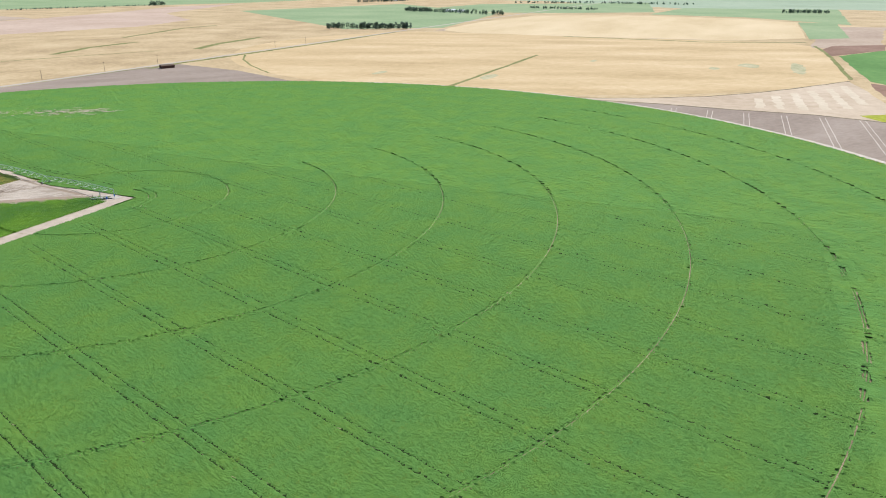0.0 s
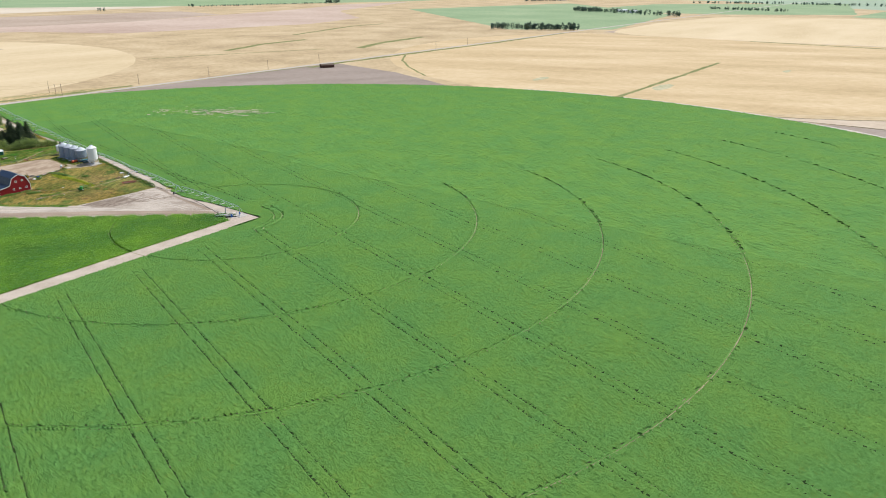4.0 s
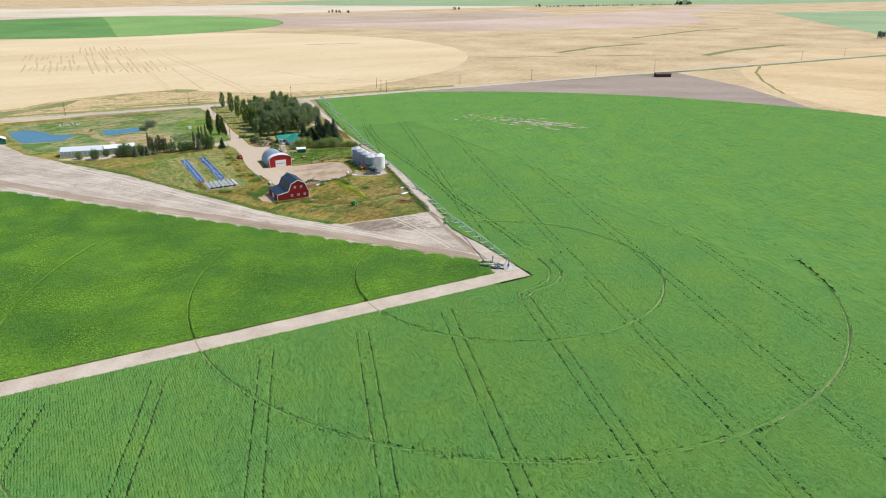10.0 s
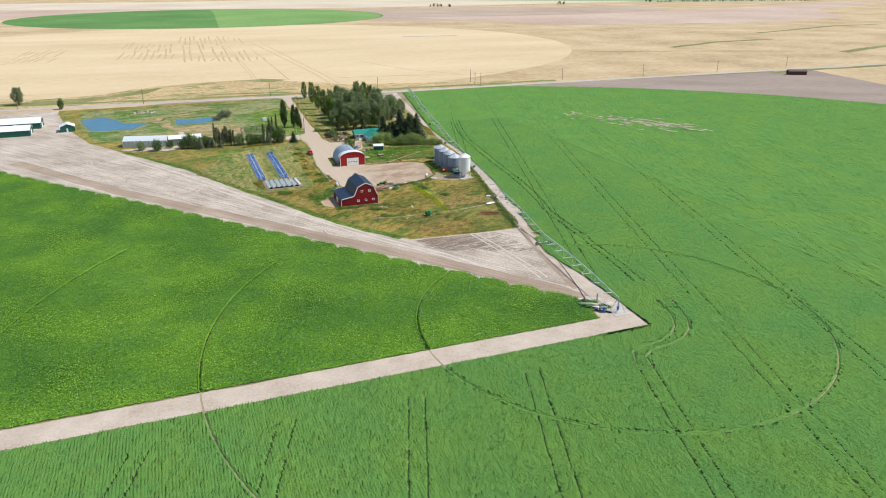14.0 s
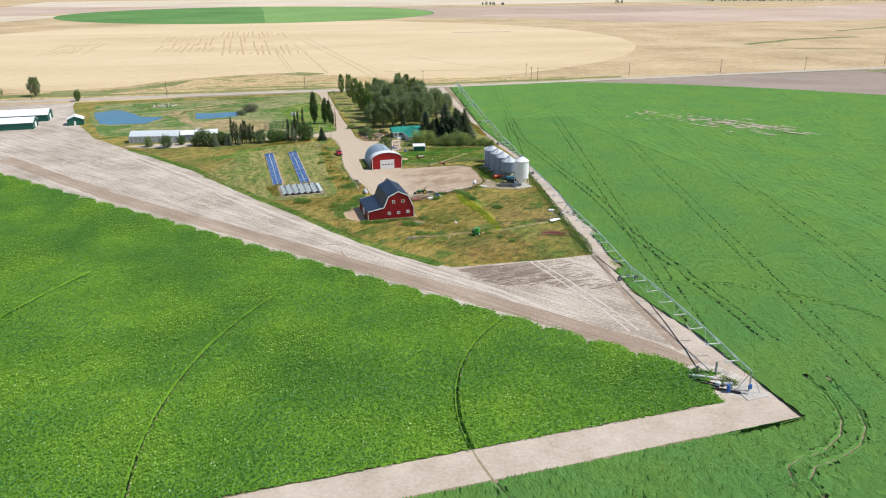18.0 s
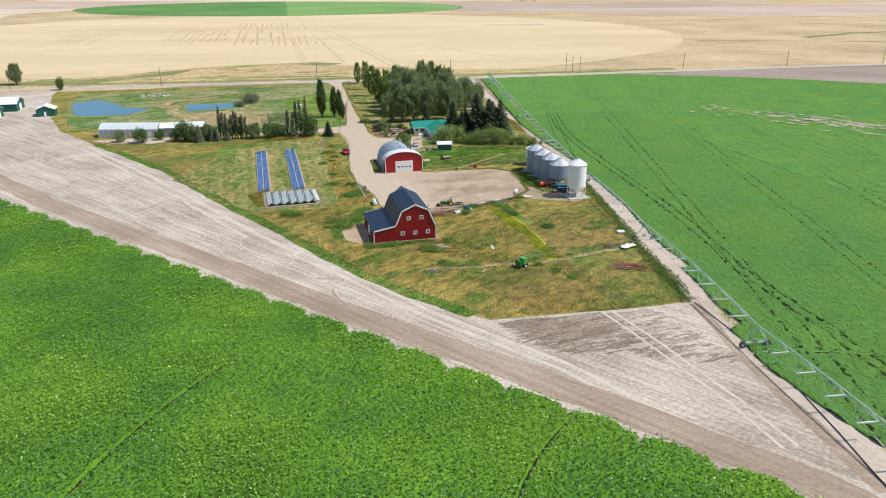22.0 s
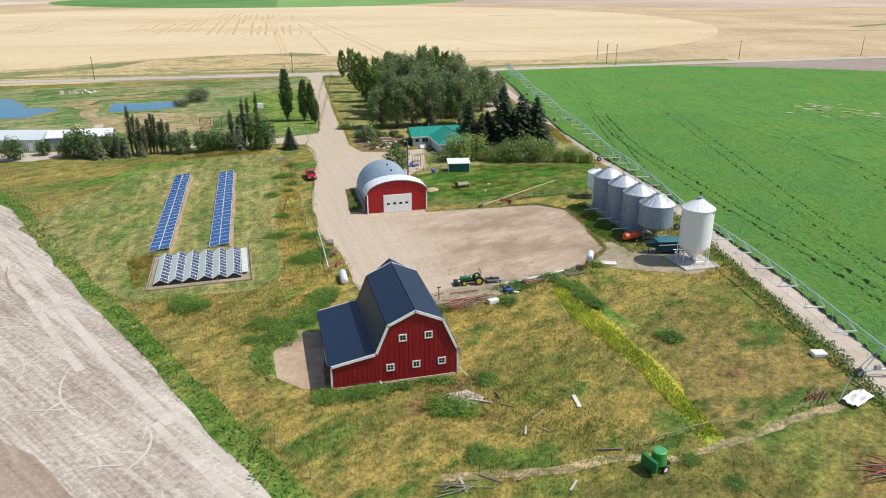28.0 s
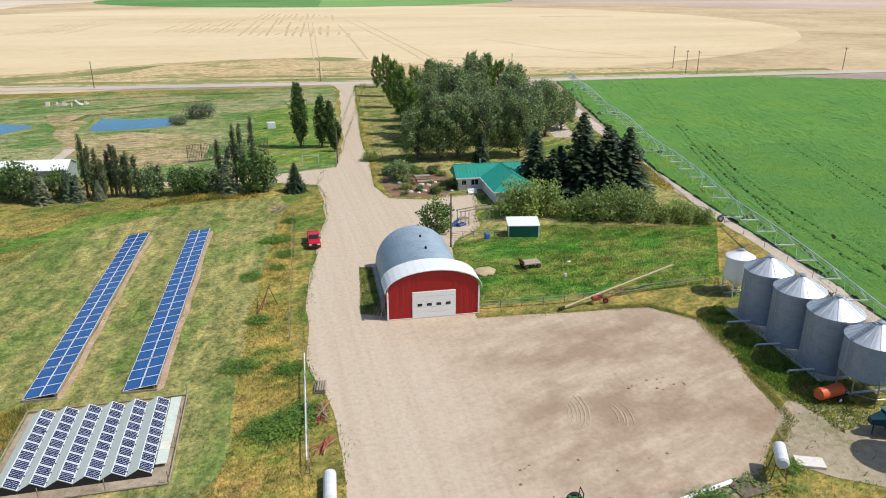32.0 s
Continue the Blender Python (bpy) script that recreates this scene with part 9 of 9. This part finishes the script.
part("roof", boxed(1.5, 7.0, -1.1, 1.1, 2.1, 2.2, bevel=0.04), plain("teal_roof", (0.03, 0.17, 0.22), 0.4), tr)
bm = bmesh.new()
vs = box(bm, 0.0, 1.7, -0.85, 0.85, 1.2, 2.05)
for v in vs:
    if v.co.x < 0.5:
        v.co.y *= 0.35
        if v.co.z > 1.5:
            v.co.z = 1.75
part("gooseneck", bm, M_TRAILER, tr)
part("jack", rodded((0.5, 0, 0), (0.5, 0, 1.3), 0.06, 0.06, 6), M_BLACK, tr)
for x in (4.6, 5.5):
    for s in (-1.05, 1.05):
        wheel(tr, x, s, 0.38, 0.38, 0.22, M_WHITE, "Y")
part("mudguard", boxed(4.1, 6.0, -1.2, -1.02, 0.75, 0.85, bevel=0.03), M_GALV, tr)

ft = empty("fuel_tank", pose(28.7, -35.2, 0.1, 0, 0, 62), "white fuel tank on a tall rusty stand", "fuel tank")
part("tank", rodded((-1.2, 0, 2.05), (1.2, 0, 2.05), 0.52, 0.52, 20), M_TANK, ft)
for s in (-1.2, 1.2):
    part("tank_end", rodded((s, 0, 2.05), (s * 1.1, 0, 2.05), 0.52, 0.36, 20), M_TANK, ft)
for sx in (-0.8, 0.8):
    for sy in (-0.4, 0.4):
        part("stand_leg", rodded((sx * 1.15, sy * 1.5, 0), (sx, sy, 1.6), 0.04, 0.04, 6), M_RUST, ft)
    part("stand_brace", rodded((sx * 1.1, -0.55, 0.3), (sx, 0.4, 1.5), 0.03, 0.03, 5), M_RUST, ft)
part("stand_brace", rodded((-0.9, -0.5, 0.4), (0.8, -0.4, 1.5), 0.03, 0.03, 5), M_RUST, ft)
pal = part("timber_mat", boxed(-1.6, 1.6, -1.0, 1.0, 0.08, 0.2, bevel=0.02), M_POLE)
pal.matrix_basis = pose(25.6, -36.2, 0.04, 0, 0, 10)
tagged(pal, "dark timber mat at the yard's edge", "timber mat")
pn = part("sheet_stack", boxed(-1.2, 1.2, -0.7, 0.7, 0.08, 0.3, bevel=0.02), M_FLOWER)
pn.matrix_basis = pose(32.4, -34.4, 0.04, 0, 0, -20)
tagged(pn, "weathered pale boards stacked in weeds", "boards")

sp2 = empty("crop_sprayer", pose(13.9, -80.8, 0.06, 0, 0, 15), "old green round-tank sprayer in the dry grass", "sprayer")
part("tank", rodded((0, 0, 0.7), (0, 0, 2.0), 0.72, 0.66, 20), plain("sprayer_green", (0.06, 0.34, 0.06), 0.5), sp2)
part("tank_lid", rodded((0, 0, 2.0), (0, 0, 2.08), 0.66, 0.5, 20), plain("pale_green_lid", (0.08, 0.34, 0.12), 0.5), sp2)
part("chassis", boxed(-1.1, 1.0, -0.5, 0.5, 0.45, 0.7), M_BLACK, sp2)
part("side_rack", boxed(-1.3, -0.95, -0.9, 0.9, 0.5, 1.6), M_GREENTR, sp2)
part("draw_bar", rodded((0.3, 0.6, 2.2), (2.0, 0.2, 1.5), 0.06, 0.06, 6), M_GREENTR, sp2)
for s in (-0.75, 0.75):
    wheel(sp2, 0.1, s, 0.38, 0.38, 0.24, M_WHITE, "Y")

cart = empty("hay_cart", pose(22.2, 13.4, 0.1, 0, 0, 8), "small flat wooden cart in the paddock", "cart")
part("deck", boxed(-1.4, 1.4, -0.9, 0.9, 0.65, 0.78, bevel=0.02), plain("grey_brown_deck", (0.36, 0.30, 0.23), 0.9), cart)
for i in range(6):
    part("plank", boxed(-1.4, 1.4, -0.88 + 0.295 * i, -0.62 + 0.295 * i, 0.78, 0.82), plain("cart_plank", (0.40, 0.33, 0.25), 0.9), cart)
for x in (-0.95, 0.95):
    for s in (-0.85, 0.85):
        wheel(cart, x, s, 0.33, 0.33, 0.12, M_RUST, "Y")
part("end_rack", boxed(-1.45, -1.35, -0.9, 0.9, 0.75, 1.25), M_RUST, cart)


# ---- scrap, tanks and small things ----
def lying_tank(name, x, y, turn, length, r, material, label, category="tank"):
    t = empty(name, pose(x, y, 0.1, 0, 0, turn), label, category)
    part("barrel", rodded((-length / 2, 0, r), (length / 2, 0, r), r, r, 18), material, t)
    for s in (-1, 1):
        part("end_cap", rodded((s * length / 2, 0, r), (s * (length / 2 + r * 0.35), 0, r), r, r * 0.6, 18), material, t)
    return t


lying_tank("propane_tank", -8.6, -30.2, 88, 3.2, 0.55, M_TANK, "pale cylindrical tank lying by the yard")
t = empty("log_stack", pose(-8.9, -14.2, 0.08, 0, 0, 84), "short stack of grey logs by the fence", "logs")
for i in range(5):
    for j in range(2 if i < 4 else 1):
        part("log", rodded((-0.9, -0.5 + 0.25 * i, 0.14 + 0.24 * j), (0.9, -0.5 + 0.25 * i, 0.14 + 0.24 * j), 0.12, 0.12, 8), M_WOOD, t)


def scrap(name, x, y, turn, n, length, material, label, seed, spread=1.2, high=0.5):
    g = np.random.default_rng(seed)
    s = empty(name, pose(x, y, 0.1, 0, 0, turn), label, "scrap")
    for i in range(n):
        a = g.normal(0, 0.35)
        cx, cy, z = g.uniform(-spread, spread), g.uniform(-spread * 0.6, spread * 0.6), g.uniform(0.06, high)
        d = Vector((math.cos(a), math.sin(a), g.uniform(-0.08, 0.12))) * length * g.uniform(0.3, 0.55)
        c = Vector((cx, cy, z + abs(d.z)))
        part("bar", rodded(c - d, c + d, g.uniform(0.03, 0.07), 0.04, 5), material if i % 3 else M_WOOD, s)
    return s


scrap("iron_pile", 5.0, -43.2, 15, 22, 3.6, M_REDIRON, "heap of rusty red implement bars", 1, 1.6, 0.8)
scrap("iron_pile", 8.4, -42.4, 5, 14, 3.4, M_RUST, "heap of rusty iron bars in weeds", 2, 1.4, 0.6)
scrap("pipe_stack", -8.9, -18.8, 84, 14, 3.4, M_REDIRON, "stack of rusty red pipes by the fence", 3, 0.7, 0.35)
scrap("pipe_stack", -8.7, -24.0, 60, 9, 2.4, M_REDIRON, "small stack of rusty red pipes", 4, 0.6, 0.35)
scrap("harrow", 19.6, -38.2, 30, 14, 2.6, M_RUST, "rusty harrow sections lying in weeds", 5, 1.0, 0.3)
scrap("harrow", 17.2, -38.4, 60, 10, 2.4, M_REDIRON, "rusty red implement lying in weeds", 6, 0.7, 0.6)
scrap("harrow", 36.6, -74.6, 35, 18, 2.8, M_RUST, "old rusty harrow in the dry grass", 7, 1.3, 0.4)
scrap("harrow", 35.0, -87.4, -24, 26, 7.6, M_REDIRON, "old red tillage implement in the dry grass", 8, 1.5, 0.6)
scrap("branch_heap", -14.0, 47.3, 30, 12, 2.6, M_WOOD, "heap of dead branches by the fence", 9, 0.9, 0.8)
scrap("board_heap", -4.2, -78.9, 8, 8, 3.2, M_WOOD, "grey boards lying in the grass", 10, 1.3, 0.2)
scrap("board_heap", 45.0, 0.9, 20, 14, 3.4, M_WOOD, "heap of grey fence rails by the bins", 11, 1.4, 0.5)
post = empty("old_hand_pump", pose(3.4, -40.6, 0.1), "upright rusty iron stand among scrap", "iron stand")
part("post", rodded((0, 0, 0), (0, 0, 1.9), 0.07, 0.06, 7), M_RUST, post)
part("cross_bar", rodded((-0.7, 0, 0.7), (0.8, 0.2, 0.9), 0.06, 0.05, 6), M_RUST, post)
part("top_plate", boxed(-0.25, 0.25, -0.1, 0.1, 1.85, 2.0), M_RUST, post)
irr = empty("irrigation_pipe", pose(14.2, -38.0, 0.1, 0, 0, 6), "long aluminium irrigation pipes at the yard's edge", "pipe")
for i in range(3):
    part("pipe", rodded((0.3 * i, 0.18 * i, 0.12), (10.2 + 0.3 * i, 1.4 + 0.18 * i, 0.12), 0.07, 0.07, 8), M_FRAME, irr)
beam = part("long_beam", rodded((5.4, -39.3, 0.3), (9.6, -39.1, 0.3), 0.07, 0.07, 6), M_RUST)
tagged(beam, "long rusty beam lying across the yard edge", "beam")
ch = empty("blue_barrel_cart", pose(13.6, -40.6, 0.1), "small blue quad-sized cart among the scrap", "cart")
part("body", boxed(-0.5, 0.5, -0.45, 0.45, 0.3, 0.75, bevel=0.08), M_BLUE, ch)
part("seat", boxed(-0.25, 0.25, -0.3, 0.3, 0.75, 0.95, bevel=0.05), M_BLACK, ch)
for sx in (-0.4, 0.4):
    for sy in (-0.5, 0.5):
        wheel(ch, sx, sy, 0.24, 0.24, 0.16, M_GALV, "Y")
for nm, x, y, w, d, h, mt, lb, ct, tn in (("white_crate", 10.4, -43.4, 1.5, 0.8, 0.6, M_WHITE, "white metal box lying in the weeds", "crate", 12), ("white_board", 14.6, -37.6, 1.0, 0.9, 0.08, M_FLOWER, "pale board lying on the gravel", "board", 20), ("white_board", 14.4, -41.0, 1.2, 0.5, 0.25, M_SHEET, "pale plastic bin lying in weeds", "bin", -30),
                                         ("plank", 11.3, -68.8, 0.45, 2.3, 0.12, M_FLOWER, "weathered pale plank in the grass", "plank", -8), ("white_box", 43.2, -67.0, 1.7, 1.2, 0.5, M_WHITE, "white box lying in the dry grass", "box", -12), ("salt_block", 28.4, 14.0, 0.6, 0.4, 0.15, M_WHITE, "small white slab in the paddock", "slab", 5), ("salt_block", 25.9, 8.7, 0.3, 0.3, 0.55, M_WHITE, "small white post cap in the paddock", "post", 0),
                                         ("blue_bin", 19.0, 26.2, 0.7, 0.7, 0.9, M_BLUE, "blue plastic bin beside the fence", "bin", 10), ("tarp", 16.3, 33.4, 1.6, 0.9, 0.35, M_BLUE, "crumpled blue tarpaulin by the arbour", "tarpaulin", 25), ("white_hut", -18.1, 125.0, 2.2, 1.8, 1.7, M_TANK, "tiny grey-white hut beyond the drive", "hut", 10)):
    o = part(nm, boxed(-w / 2, w / 2, -d / 2, d / 2, 0.0, h, bevel=min(0.06, h * 0.3)), mt)
    o.matrix_basis = pose(x, y, 0.11, 0, 0, tn)
    tagged(o, lb, ct)
sw = empty("timber_arbour", pose(17.2, 33.0, 0.1, 0, 0, 20), "grey timber arbour and play frame", "arbour")
for x in (-1.2, 0.4, 4.6):
    for y in (0.0, 1.2):
        part("post", rodded((x, y, 0), (x, y, 2.7), 0.08, 0.07, 7), M_WOOD, sw)
part("beam", boxed(-1.4, 4.9, -0.08, 0.08, 2.6, 2.76), M_WOOD, sw)
part("beam", boxed(-1.4, 4.9, 1.12, 1.28, 2.6, 2.76), M_WOOD, sw)
part("platform", boxed(-1.25, 0.45, 0.0, 1.2, 1.2, 1.32), M_WOOD, sw)
part("slide", rodded((-1.3, 0.6, 1.2), (-3.0, 0.5, 0.1), 0.22, 0.22, 8), M_BLUE, sw, "blue slide")
dish = empty("torn_tarp", pose(40.2, -76.2, 0.08, 0, 0, 20), "crumpled white plastic sheet on a pipe frame", "tarpaulin")
bm = bmesh.new()
bmesh.ops.create_grid(bm, x_segments=9, y_segments=7, size=1.0)
for v in bm.verts:
    v.co = Vector((v.co.x * 1.9, v.co.y * 0.9, 0.45 + 0.45 * noise.noise(Vector((v.co.x * 1.6, v.co.y * 1.9, 3.0)))))
part("sheet", bm, M_WHITE, dish)
part("frame_pipe", rodded((-2.0, 1.0, 0), (0.4, 1.3, 2.2), 0.05, 0.05, 6), M_GALV, dish)
part("frame_pipe", rodded((0.4, 1.3, 2.2), (2.6, 0.6, 0.4), 0.05, 0.05, 6), M_GALV, dish)
g1 = empty("iron_derrick", pose(-15.0, 7.2, 0.08, 0, 0, 30), "rusty leaning iron derrick in the grass", "iron frame")
for a in ((-1.2, -0.8), (1.2, -0.6), (0.2, 1.3)):
    part("strut", rodded((*a, 0), (0.6, 0.3, 2.4), 0.06, 0.05, 6), M_RUST, g1)
part("boom", rodded((-2.4, -2.0, 0.1), (0.9, 0.5, 2.6), 0.08, 0.06, 6), M_RUST, g1)
goal = empty("goal_frame", pose(-8.0, 82.5, 0.08, 0, 0, -8), "small pale pipe goal on the lawn", "goal")
for x in (-1.8, 1.8):
    part("upright", rodded((x, 0, 0), (x, 0, 1.8), 0.05, 0.05, 6), M_FRAME, goal)
    part("back_stay", rodded((x, 0, 1.8), (x, 1.3, 0), 0.04, 0.04, 6), M_FRAME, goal)
part("cross_bar", rodded((-1.8, 0, 1.8), (1.8, 0, 1.8), 0.05, 0.05, 6), M_FRAME, goal)
rk = empty("rubble_heap", pose(-86, 178, 0.08), "heap of pale broken concrete by the pond", "rubble")
for i in range(14):
    bm = bmesh.new()
    bmesh.ops.create_cube(bm, size=rng2.uniform(0.5, 1.3))
    for v in bm.verts:
        v.co *= 1 + 0.35 * noise.noise(v.co + Vector((i * 3, 0, 0)))
    o = part("block", bm, M_CONC, rk)
    o.scale = (1.6, 1.0, 0.45)
    o.location = (rng2.normal(0, 3.4), rng2.normal(0, 1.6), rng2.uniform(0.05, 0.3))
    o.rotation_euler = (rng2.uniform(0, 3), rng2.uniform(0, 3), rng2.uniform(0, 3))
for i in range(22):
    x, y = (rng2.normal(25, 2.2), rng2.normal(-19.5, 2.0)) if i % 3 else (rng2.uniform(4, 22), rng2.uniform(-34, -30))
    bm = bmesh.new()
    bmesh.ops.create_icosphere(bm, subdivisions=1, radius=rng2.uniform(0.06, 0.17))
    for v in bm.verts:
        v.co.z *= 0.5
    o = part("clod", bm, M_RUT)
    o.location = (x, y, 0.14)
    tagged(o, "dark clod of earth on the yard", "clod", "yard clods")
